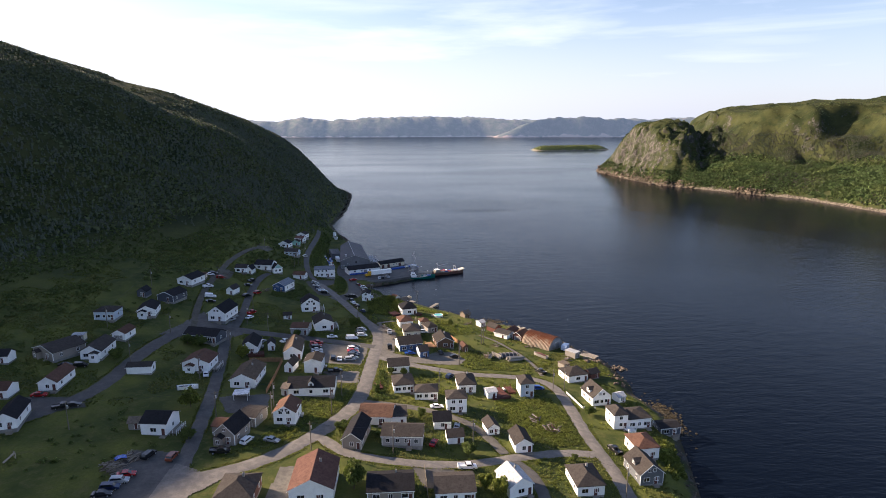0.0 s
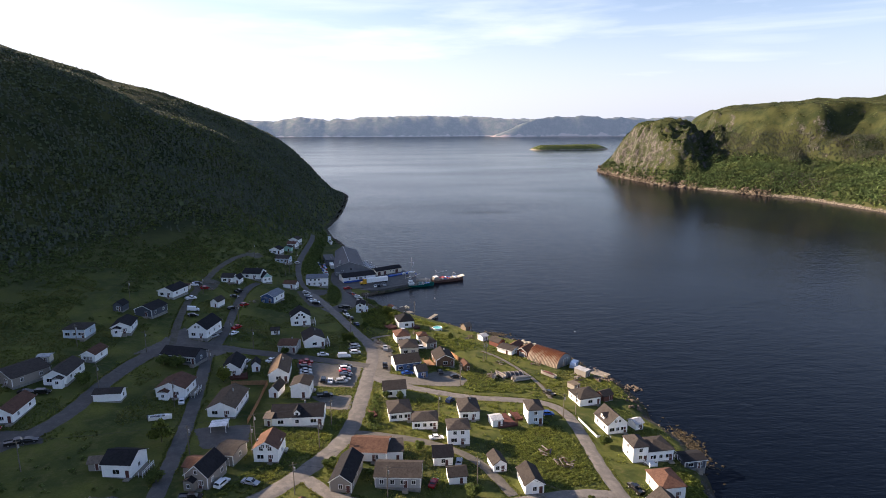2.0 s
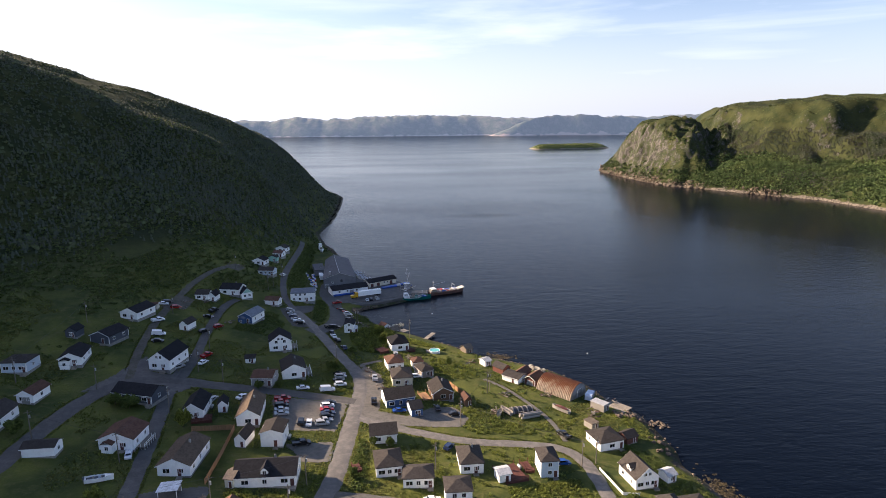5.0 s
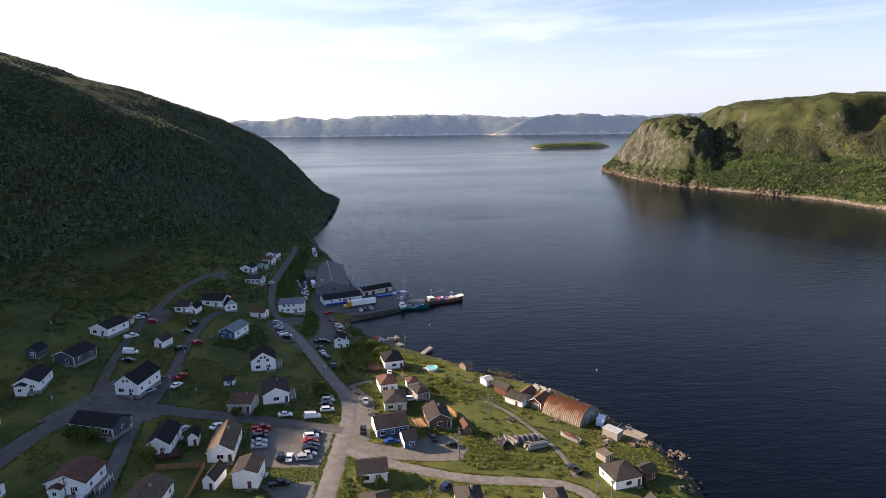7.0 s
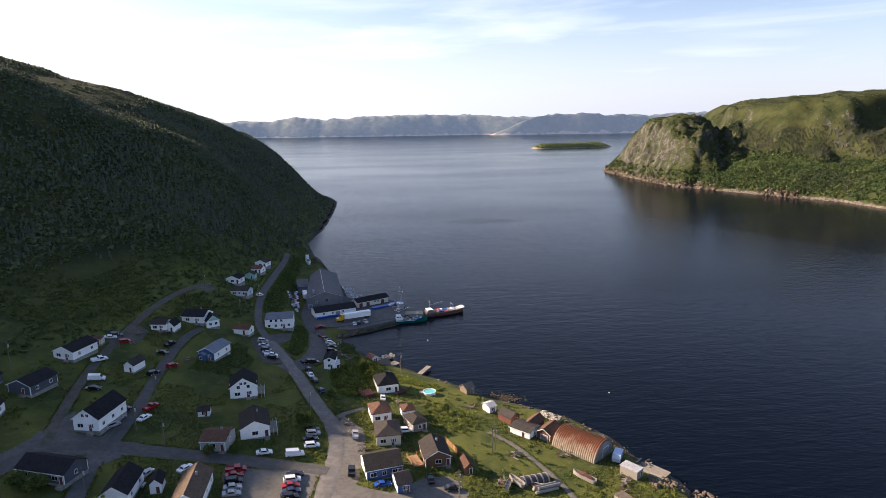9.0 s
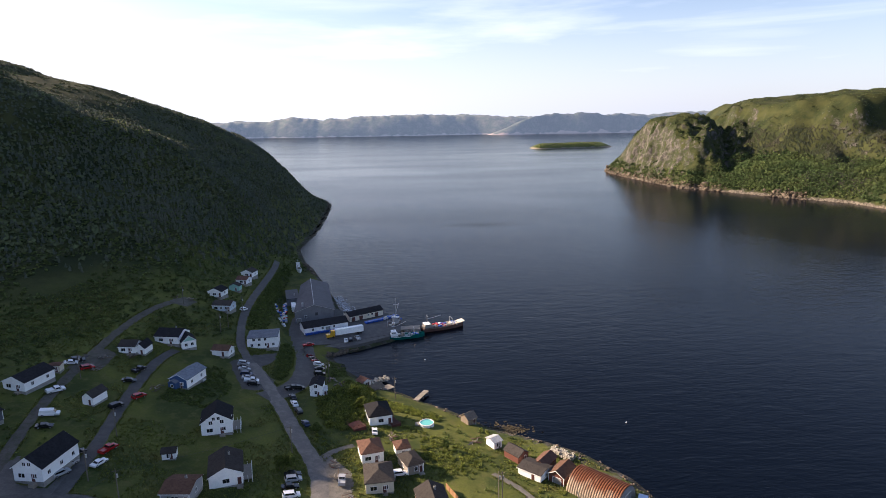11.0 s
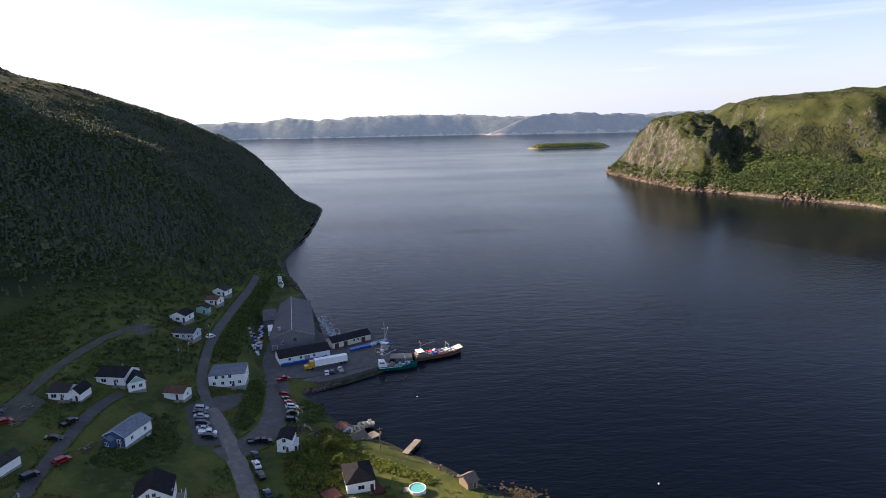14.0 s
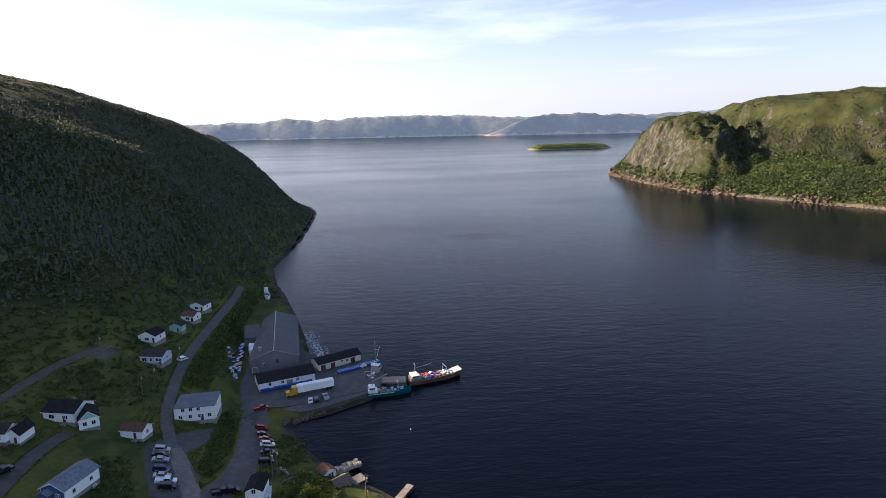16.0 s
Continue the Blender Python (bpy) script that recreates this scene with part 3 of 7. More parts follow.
ribbon("road", [(-68, 118), (-68.2, 132.7), (-67, 140), (-62, 146), (-52, 151.6), (-43.3, 160), (-35.7, 171.4), (-27.7, 187.4), (-24.8, 201), (-24, 220), (-23.2, 246), (-22.5, 266), (-26.5, 283), (-34, 297), (-43.3, 318), (-52.3, 336), (-59, 348), (-64, 356.5)], 6.4, ASPHALT, "worn grey asphalt main road through the village")
ribbon("road", [(-62.5, 354), (-66, 360), (-73.2, 374), (-80, 402), (-84, 427), (-86.2, 456), (-88.4, 490), (-91, 524), (-94, 545)], 4.6, LANE, "narrow asphalt road along the hill foot above the fish plant", 0.12)
ribbon("road", [(-52, 326), (-46, 333), (-42.5, 342), (-42, 354), (-45.5, 378), (-52, 403)], 10.5, LANE, "asphalt road branching down to the wharf", 0.12)
ribbon("road", [(-130, 165), (-121, 176), (-114.5, 185), (-110.6, 199), (-111, 220), (-108, 243), (-101.4, 256), (-90.4, 258.8), (-73.7, 257.6), (-52.9, 256.7), (-36.1, 254.8), (-23.4, 252.8)], 7.0, LANE, "asphalt side street crossing the village", 0.16)
ribbon("road", [(-102, 256), (-109.8, 283), (-115, 312), (-117.3, 344), (-118, 372), (-116, 395), (-111, 411)], 4.0, TRACK, "narrow gravel lane climbing to the hill foot", 0.13)
ribbon("road", [(-86, 258), (-87.8, 281), (-92, 305), (-95, 330), (-95.5, 347), (-93, 357)], 4.6, LANE, "narrow asphalt lane between gardens", 0.13)
ribbon("road", [(-88, 257), (-80.3, 224), (-74.4, 195), (-70.6, 171), (-68.2, 153), (-67.5, 140)], 5.2, LANE, "asphalt street down the slope", 0.12)
ribbon("road", [(-22.9, 241), (-10.7, 235), (1.9, 231), (15.3, 227.5), (31.3, 228.2), (43, 227), (48.9, 219), (49.8, 201), (50, 183), (51.4, 170.6), (53, 157), (52.5, 130)], 5.4, ASPHALT, "asphalt road round to the shore houses", 0.12)
ribbon("road", [(50.6, 170), (40.2, 169.7), (29, 166.5), (20, 163), (9.6, 159), (-1.8, 157.7), (-14.6, 158.6), (-26, 161), (-34.6, 170)], 5.0, ASPHALT, "grey asphalt cross street", 0.1)
ribbon("road", [(-25.3, 196), (-12.7, 195), (-3, 193), (6.4, 189), (13.4, 182.5), (17.9, 174), (21.2, 165.4)], 4.2, GRAVEL, "gravel lane between small houses", 0.1)
ribbon("road", [(21.8, 164), (26.6, 158), (28.6, 151), (29, 125)], 4.5, LANE, "short asphalt lane", 0.09)
ribbon("road", [(25, 283), (32, 275), (37, 264), (41.5, 254), (44.8, 242), (45.5, 230)], 2.6, GRAVEL, "grassy gravel track to the sheds", 0.07)
ribbon("road", [(-28, 284), (-22, 293), (-16, 297)], 3.0, GRAVEL, "gravel drive", 0.08)
yard("pavement", [(-51.6, 252), (-26, 252), (-28.3, 230), (-46.7, 229)], GRAVEL, "gravel car park of the village")
yard("pavement", [(-17.6, 247), (-6, 243), (2.6, 251.5), (10.4, 253), (15.2, 244.7), (12.5, 238), (2.4, 237), (-9.5, 236), (-18, 238)], GRAVEL, "gravel yard in front of the blue house")
yard("pavement", [(-24.4, 290), (-17, 280), (-14.5, 267), (-16, 240), (-22, 240), (-22, 262), (-25.6, 281)], GRAVEL, "gravel verge along the main road", 0.07)
yard("pavement", [(-71.5, 354), (-66.8, 364), (-57.4, 372), (-55.8, 363), (-60, 352), (-52.6, 343), (-50.4, 333), (-60.7, 331)], LANE, "asphalt parking beside the white hall")
yard("pavement", [(-84, 125), (-83, 158), (-69, 157), (-66, 125)], LANE, "asphalt parking area by the junction")
yard("pavement", [(-70, 152), (-62, 148), (-53, 152), (-56, 145), (-61, 138), (-66, 126), (-71, 126)], ASPHALT, "worn asphalt of the road junction", 0.13)
yard("pavement", [(-112, 244), (-107, 262), (-104, 276), (-98, 264), (-90, 263), (-89, 272), (-85, 262), (-78, 260.5), (-80, 254), (-86, 247), (-90, 253), (-101, 250)], LANE, "worn asphalt of the village crossroads", 0.1)
yard("pavement", [(-132, 186), (-114, 188), (-109, 182), (-121, 177)], LANE, "asphalt drive", 0.11)
yard("pavement", [(-42, 152), (-36, 154), (-37, 138), (-43, 138)], GRAVEL, "grey gravel drive")
yard("pavement", [(-7, 156), (5, 156), (5, 147), (-3, 146)], LANE, "asphalt drive", 0.06)
yard("pavement", [(-72, 193), (-56, 197), (-54, 185), (-65, 182)], LANE, "asphalt drive beside a brown garage")
yard("pavement", [(-41, 220), (-28, 223), (-27, 212), (-34, 211)], GRAVEL, "gravel drive")
yard("pavement", [(-119, 326), (-109, 330), (-110, 343), (-118, 348)], TRACK, "bare gravel patch at the lane")
yard("pavement", [(-115, 404), (-106, 405), (-104, 414), (-111, 416)], TRACK, "gravel turning place")

# ---- houses ----
FOOTPRINTS = []
CACHE = {}
WORDS = dict(white="white", cream="cream", grey="grey", ice="pale blue", slate="dark slate grey", taupe="brown-grey", blue="dark blue", graphite="dark grey",
             mint="mint green", brown="brown", oxide="oxide red", wood="bare timber", weathered="weathered grey")
ROOFWORDS = dict(black="black shingle", charcoal="dark grey shingle", brown="brown shingle", redbrown="red-brown", rust="rusty brown", tan="tan-brown shingle",
                 pale="pale grey", blue="blue-grey", weathered="weathered brown", white="white")

def window(parent, m, w=1.0, h=1.1):
    """A framed window facing -y, its sill under it; m places the middle of its outer face."""
    key = ("window", w, h)
    if key not in CACHE:
        f = Shape()
        for x0, x1, z0, z1 in ((-w / 2 - 0.1, w / 2 + 0.1, h / 2, h / 2 + 0.1), (-w / 2 - 0.14, w / 2 + 0.14, -h / 2 - 0.1, -h / 2), (-w / 2 - 0.1, -w / 2, -h / 2, h / 2), (w / 2, w / 2 + 0.1, -h / 2, h / 2), (-0.03, 0.03, -h / 2, h / 2)):
            f.box(x0, x1, -0.07, 0.0, z0, z1)
        CACHE[key] = f.mesh("window", TRIM), Shape().box(-w / 2, w / 2, -0.025, 0.0, -h / 2, h / 2).mesh("pane", GLASS)
    frame_mesh, pane_mesh = CACHE[key]
    ob = part("window", frame_mesh, None, parent, m=m)
    part("pane", pane_mesh, None, ob)
    return ob

def doorway(parent, m, w=0.95, h=2.05, garage=False):
    key = ("door", w, h)
    if key not in CACHE:
        f = Shape()
        f.box(-w / 2 - 0.1, -w / 2, -0.06, 0, 0, h + 0.1).box(w / 2, w / 2 + 0.1, -0.06, 0, 0, h + 0.1).box(-w / 2, w / 2, -0.06, 0, h, h + 0.1)
        d = Shape().box(-w / 2, w / 2, -0.03, 0, 0, h)
        for z in np.linspace(0.15, h - 0.55, 4):
            d.box(-w / 2 + 0.12, w / 2 - 0.12, -0.045, -0.03, z, z + 0.36)
        CACHE[key] = f.mesh("door_frame", TRIM), d.mesh("door", CONCRETE if garage else DOOR)
    f, d = CACHE[key]
    ob = part("door", d, None, parent, m=m)
    part("door_frame", f, None, ob)

def roof_shape(kind, w, d, h, rh, o=0.35, t=0.16):
    s = Shape()
    if kind == "gx":
        k = rh / (d / 2)
        low = h - o * k + 0.01
        s.prism([(-d / 2 - o, low), (0, h + rh + 0.01), (d / 2 + o, low), (d / 2 + o, low + t), (0, h + rh + t + 0.02), (-d / 2 - o, low + t)], "x", -w / 2 - o, w / 2 + o)
    elif kind == "gy":
        k = rh / (w / 2)
        low = h - o * k + 0.01
        s.prism([(-w / 2 - o, low), (0, h + rh + 0.01), (w / 2 + o, low), (w / 2 + o, low + t), (0, h + rh + t + 0.02), (-w / 2 - o, low + t)], "y", -d / 2 - o, d / 2 + o)
    elif kind == "hip":
        a, b = w / 2 + o, d / 2 + o
        if w >= d:
            top = [(-(w - d) / 2 - 0.3, 0), ((w - d) / 2 + 0.3, 0)]
        else:
            top = [(0, -(d - w) / 2 - 0.3), (0, (d - w) / 2 + 0.3)]
        s.v = [(x, y, z) for z in (h + 0.01, h + t) for x, y in ((-a, -b), (a, -b), (a, b), (-a, b))] + [(x, y, h + rh) for x, y in top]
        s.f = [(3, 2, 1, 0), (0, 1, 5, 4), (1, 2, 6, 5), (2, 3, 7, 6), (3, 0, 4, 7)]
        s.f += [(4, 5, 9, 8), (5, 6, 9), (6, 7, 8, 9), (7, 4, 8)] if w >= d else [(4, 5, 8), (5, 6, 9, 8), (6, 7, 9), (7, 4, 8, 9)]
    else:
        s.box(-w / 2 - 0.15, w / 2 + 0.15, -d / 2 - 0.15, d / 2 + 0.15, h + 0.01, h + 0.28)
    return s

def house(x, y, yaw, w, d, h, rh, kind, wall, roof, windows=2, base=0.28, sides="", upper=0, chimney=0, porch=0, deck=0, dormer=0, garage=0, door=1, name="", label="", z=None):
    """A timber house: four walls on a concrete base, roof, windows, door and what is built on."""
    small = w * d < 34
    name = name or ("shed" if small else "house")
    c, s_ = math.cos(radians(yaw)), math.sin(radians(yaw))
    corners = [(x + c * a * w / 2 - s_ * b * d / 2, y + s_ * a * w / 2 + c * b * d / 2) for a in (-1, 1) for b in (-1, 1)]
    zs = [at_ground(*p) for p in corners]
    z = sum(zs) / 4 + 0.08 * (max(zs) - min(zs)) if z is None else z
    drop = z - min(zs) + 0.8
    FOOTPRINTS.append((x, y, radians(yaw), w, d))
    root = new(name)
    root.matrix_basis = pose(x, y, z, 0, 0, yaw)
    extra = dict(gx="gable", gy="gable", hip="hipped", flat="flat")[kind]
    size = "small" if small else ("two-storey" if h > 4 else "single-storey")
    tagged(root, label or f"{size} {WORDS[wall]} timber {name} with {ROOFWORDS[roof]} {extra} roof", name, "village houses" if name == "house" else "sheds")
    b = base if not small else min(base, 0.25)
    part("foundation", Shape().box(-w / 2 + 0.05, w / 2 - 0.05, -d / 2 + 0.05, d / 2 - 0.05, -drop, b), CONCRETE, root)
    h, t = h + b, 0.18
    fm, sm = WALL[wall], WALL[sides or wall]
    gable = lambda a, b_: [(-a, b), (a, b), (a, h), (0, h + b_), (-a, h)]
    flat = lambda a: [(-a, b), (a, b), (a, h), (-a, h)]
    for k, sgn in enumerate((-1, 1)):
        y0 = sgn * d / 2
        part("wall", Shape().prism(gable(w / 2, rh) if kind == "gy" else flat(w / 2), "y", min(y0, y0 - sgn * t), max(y0, y0 - sgn * t)), fm, root)
        x0 = sgn * w / 2
        part("wall", Shape().prism(gable(d / 2 - t, rh * (1 - 2 * t / d)) if kind == "gx" else flat(d / 2 - t), "x", min(x0, x0 - sgn * t), max(x0, x0 - sgn * t)), sm, root)
    part("roof", roof_shape(kind, w, d, h, rh), ROOF[roof], root)
    if kind in ("gx", "gy") and not small:
        for sgn in (-1, 1):
            f = Shape()
            if kind == "gy":
                k = rh / (w / 2)
                yy = sgn * (d / 2 + 0.36)
                f.prism([(-w / 2 - 0.36, h - 0.36 * k - 0.1), (0, h + rh - 0.1), (w / 2 + 0.36, h - 0.36 * k - 0.1), (w / 2 + 0.36, h - 0.36 * k + 0.12), (0, h + rh + 0.14), (-w / 2 - 0.36, h - 0.36 * k + 0.12)], "y", yy - 0.03, yy + 0.03)
            else:
                yy = sgn * (d / 2 + 0.36)
                zz = h - 0.36 * rh / (d / 2)
                f.box(-w / 2 - 0.35, w / 2 + 0.35, yy - 0.03, yy + 0.03, zz - 0.08, zz + 0.12)
            part("fascia", f, TRIM, root)
    if not small and wall not in ("white", "cream"):
        for sx in (-1, 1):
            for sy in (-1, 1):
                x0, x1 = sorted((sx * (w / 2 + 0.025), sx * (w / 2 - 0.15)))
                y0, y1 = sorted((sy * (d / 2 + 0.025), sy * (d / 2 - 0.15)))
                part("corner_board", Shape().box(x0, x1, y0, y1, b, h - 0.02), TRIM, root)
    zc = b + min(h - b, 3.0) * 0.52
    tall = h - b > 3.9
    # openings in the front
    if windows:
        xs = [(-0.5 + (i + 0.5) / (windows + (0 if windows > 1 and not door else 0))) * (w - 0.8) for i in range(windows)]
        for i, xx in enumerate(xs):
            big = windows <= 3 and w > 6 and i % 2 == 0
            window(root, pose(xx, -d / 2, zc), 1.7 if big else 1.0, 1.15)
            if tall and i < 3:
                window(root, pose(xx * 0.8, -d / 2, zc + 2.4), 1.0, 1.1)
    if upper and kind == "gy":
        for xx in ((-0.7, 0.7) if w > 6.5 else (0,)):
            window(root, pose(xx, -d / 2, h + rh * 0.33), 0.8, 0.9)
    if garage:
        doorway(root, pose(w * 0.05, -d / 2, 0.02), min(2.6, w * 0.6), 2.2, True)
    elif door and not small:
        doorway(root, pose(w * (0.5 if windows % 2 else 0.17) - (0.9 if windows % 2 else 0), -d / 2, b), 0.95, 2.05)
        part("step", Shape().box(-0.8, 0.8, -d / 2 - 1.2, -d / 2 - 0.005, -drop, b - 0.18), GREYWOOD, root, m=pose(w * (0.5 if windows % 2 else 0.17) - (0.9 if windows % 2 else 0), 0, 0))
    elif small:
        doorway(root, pose(w * 0.18, -d / 2, b), 0.8, 1.8)
    # side windows
    if not small:
        n = max(1, int(d / 4.2))
        for sgn, turn in ((-1, -90), (1, 90)):
            for i in range(n):
                yy = (-0.5 + (i + 0.5) / n) * d
                window(root, pose(sgn * w / 2, yy, zc, 0, 0, turn), 0.9, 1.05)
                if tall and i % 2 == 0:
                    window(root, pose(sgn * w / 2, yy, zc + 2.4, 0, 0, turn), 0.9, 1.0)
        for xx in (-w * 0.25, w * 0.25):
            window(root, pose(xx, d / 2, zc, 0, 0, 180), 1.0, 1.05)
    if chimney:
        ch = part("chimney", Shape().box(-0.26, 0.26, -0.26, 0.26, 0, 0.8 + rh * 0.4), CONCRETE, root, m=pose(w * 0.12, d * 0.14, h + rh * 0.45))
        part("flue", Shape().rod((0, 0, 0.8 + rh * 0.4), (0, 0, 1.15 + rh * 0.4), 0.12), DARKMETAL, ch)
    if porch:
        pw, pd, ph = min(3.0, w * 0.42), 1.7, min(2.5, h - b - 0.2) + b
        px = -w * 0.18 if porch == 1 else w * 0.2
        po = part("porch", Shape().box(px - pw / 2, px + pw / 2, -d / 2 - pd, -d / 2 - 0.003, -drop, ph), fm, root)
        part("porch_roof", Shape().prism([(px - pw / 2 - 0.25, ph - 0.1), (px, ph + 0.75), (px + pw / 2 + 0.25, ph - 0.1), (px + pw / 2 + 0.25, ph + 0.02), (px, ph + 0.88), (px - pw / 2 - 0.25, ph + 0.02)], "y", -d / 2 - pd - 0.25, -d / 2 - 0.004), ROOF[roof], po)
        window(po, pose(px, -d / 2 - pd, b + 1.3), 0.9, 1.0)
    if deck:
        dw, dl = 2.4, d * 0.7
        dk = part("deck", Shape().box(w / 2 + 0.01, w / 2 + dw, -dl / 2, dl / 2, b - 0.12, b + 0.02), GREYWOOD, root)
        for px in np.linspace(w / 2 + 0.1, w / 2 + dw - 0.05, 3):
            for yy in (-dl / 2 + 0.05, dl / 2 - 0.05):
                part("post", Shape().box(px - 0.05, px + 0.05, yy - 0.05, yy + 0.05, -drop, b + 1.0), TRIM, dk)
        for yy in np.linspace(-dl / 2, dl / 2, 6):
            part("post", Shape().box(w / 2 + dw - 0.1, w / 2 + dw, yy - 0.05, yy + 0.05, -drop, b + 1.0), TRIM, dk)
        for zz in (0.4, 0.95):
            part("rail", Shape().box(w / 2 + dw - 0.08, w / 2 + dw - 0.02, -dl / 2, dl / 2, b + zz, b + zz + 0.1), TRIM, dk)
    if dormer == 1:
        zz = h + rh * 0.15
        dm = part("dormer", Shape().prism([(-1.1, zz - 0.8), (1.1, zz - 0.8), (1.1, zz + 1.1), (0, zz + 1.8), (-1.1, zz + 1.1)], "x", -w / 2 + 0.3, -0.2), sm, root)
        part("dormer_roof", Shape().prism([(-1.35, zz + 0.96), (0, zz + 1.83), (1.35, zz + 0.96), (1.35, zz + 1.1), (0, zz + 1.97), (-1.35, zz + 1.1)], "x", -w / 2 + 0.05, -0.1), ROOF[roof], dm)
        window(dm, pose(-w / 2 + 0.3, 0, zz + 0.55, 0, 0, -90), 0.8, 0.8)
    if dormer == 2:
        zz = h + 0.2
        dm = part("dormer", Shape().prism([(-0.95, zz - 0.5), (0.95, zz - 0.5), (0.95, zz + 1.1), (0, zz + 2.1), (-0.95, zz + 1.1)], "y", -d / 2 + 0.5, -0.4), fm, root)
        part("dormer_roof", Shape().prism([(-1.2, zz + 0.87), (0, zz + 2.13), (1.2, zz + 0.87), (1.2, zz + 1.02), (0, zz + 2.28), (-1.2, zz + 1.02)], "y", -d / 2 + 0.2, -0.3), ROOF[roof], dm)
        window(dm, pose(0, -d / 2 + 0.5, zz + 0.6), 0.8, 0.9)
    return root

house(-18.6, 353.5, 40, 4.2, 4, 2.2, 1.2, "gy", "white", "redbrown", windows=1, z=1.6)
house(-13.6, 347.2, 40, 5, 4.5, 2.3, 1.3, "gx", "wood", "weathered", windows=0, z=1.4)
house(-137.3, 256, -1, 8.4, 7.5, 3.4, 1.7, "hip", "ice", "charcoal", windows=3)
house(-124.6, 265.8, 11, 7.3, 11, 2.9, 1.8, "gy", "white", "black", porch=1)
house(-135, 285.6, -4, 4.3, 5, 2.6, 1.6, "gy", "slate", "black", windows=1)
house(-122.4, 286.5, -16, 8.6, 10.2, 3, 1.7, "gy", "slate", "black", windows=0)
house(-122.9, 238.3, -4, 5.2, 8, 2.7, 1.4, "gy", "white", "brown", garage=1)
house(-124.6, 221.8, 3, 7.3, 12.5, 3, 2, "gy", "white", "charcoal", porch=2)
house(-103.6, 209.1, 4, 8.3, 4.6, 2.6, 0.9, "gx", "white", "charcoal", windows=0, door=0)
house(-85.5, 216.6, -3, 9.7, 9, 3.2, 2, "gy", "white", "brown", porch=1, deck=1)
house(-93.7, 270.5, -9, 7.9, 13, 3.8, 2.8, "gy", "white", "black", base=1.0, upper=1)
house(-92.8, 243.7, -16, 14.6, 7.5, 2.8, 2, "gx", "slate", "black", windows=3)
house(-72.4, 237.2, 4, 6.3, 10.7, 3, 2.2, "gy", "white", "black")
house(-65.7, 207.9, -2, 8.6, 14, 3, 2, "gy", "white", "tan", chimney=1)
house(-122.9, 313, -15, 8.3, 11.5, 3, 1.8, "gy", "white", "black")
house(-120.5, 323.9, 4, 3.4, 3, 2.2, 0.3, "gx", "cream", "brown", windows=1, door=0)
house(-100.4, 308.3, -14, 3.9, 6.2, 2.7, 1.5, "gy", "white", "charcoal", windows=0)
house(-67.1, 281.3, 9, 3.6, 3, 2, 0.9, "gx", "white", "charcoal", windows=1, door=0)
house(-106.5, 348.1, -5, 6.4, 6, 2.6, 1.6, "gx", "white", "charcoal", windows=2)
house(-102.2, 349.2, -5, 3.6, 6, 2.6, 1.8, "gy", "white", "black", windows=0)
house(-79.3, 330.5, -16, 7.1, 11, 3.2, 1.7, "gy", "blue", "blue", porch=1, sides="white")
house(-57.4, 263.8, -4, 7.3, 8, 3, 1.2, "gx", "grey", "rust", windows=1, chimney=1)
house(-59.7, 300.2, 14, 8.9, 9, 4.2, 2.9, "gy", "white", "black", upper=1, deck=1)
house(-49.4, 274, 16, 8.5, 11, 3.4, 2.1, "gy", "white", "charcoal", deck=1, windows=1, chimney=1)
house(-34.2, 335.2, -1, 4.5, 7, 4.2, 1, "gy", "white", "black", windows=1)
house(-31.7, 334.8, 10, 1.9, 4, 2.2, 0.3, "gx", "white", "white", windows=0, door=0)
house(-10.7, 317, 14, 7.8, 10, 3.2, 2.6, "hip", "white", "black", windows=1)
house(-11.5, 289.7, 14, 6.5, 8, 3.2, 2, "hip", "white", "brown")
house(-8.2, 274.5, 7, 7.6, 9.5, 3.2, 2, "hip", "cream", "charcoal", windows=2)
house(-9.1, 254.8, 15, 10.1, 9, 3.2, 2.2, "gx", "blue", "charcoal", windows=3, sides="white")
house(-3.1, 246.6, 18, 3.9, 5.8, 2.7, 1.7, "gx", "blue", "charcoal", windows=1, sides="ice")
house(-2.1, 293.1, 15, 4.2, 5, 2.6, 1.3, "hip", "white", "brown", windows=1)
house(0.6, 284.2, 25, 5, 7.3, 2.8, 1.4, "hip", "taupe", "charcoal", windows=1)
house(6.4, 263.3, 10, 7.6, 10, 3, 2, "gy", "brown", "charcoal", windows=1, chimney=1)
house(15.5, 257.1, 13, 2.5, 5, 2.3, 1.1, "gy", "brown", "brown", windows=0)
house(21, 319.3, 32, 3.7, 4.5, 2.3, 1.4, "gx", "wood", "weathered", windows=0)
house(27.6, 301, 30, 3.1, 4.2, 2.3, 0.7, "gx", "white", "pale", windows=1)
house(33.5, 293, 37, 4.5, 6, 2.4, 1.4, "gy", "oxide", "charcoal", windows=0)
house(37.4, 283.4, -42, 7.6, 6.4, 2.2, 0.8, "gx", "white", "charcoal", windows=0)
house(41.4, 287.8, -40, 4.2, 7, 2.4, 1.3, "gy", "oxide", "brown", windows=0)
house(45.2, 281.4, -42, 5.0, 7.5, 2.6, 1.4, "gy", "oxide", "rust", windows=0, garage=1)
house(58, 230.5, 15, 8.5, 8.5, 2.8, 1.9, "hip", "white", "charcoal", windows=1)
house(66.5, 233.4, 26, 4.6, 4.5, 2.2, 1.2, "gx", "oxide", "charcoal", windows=0)
house(61.3, 209.7, 12, 7.2, 9, 3.4, 3, "gy", "white", "charcoal", windows=3, upper=1, dormer=1)
house(70.5, 211, 22, 3.2, 3.9, 2.2, 0.9, "gx", "white", "pale", windows=1)
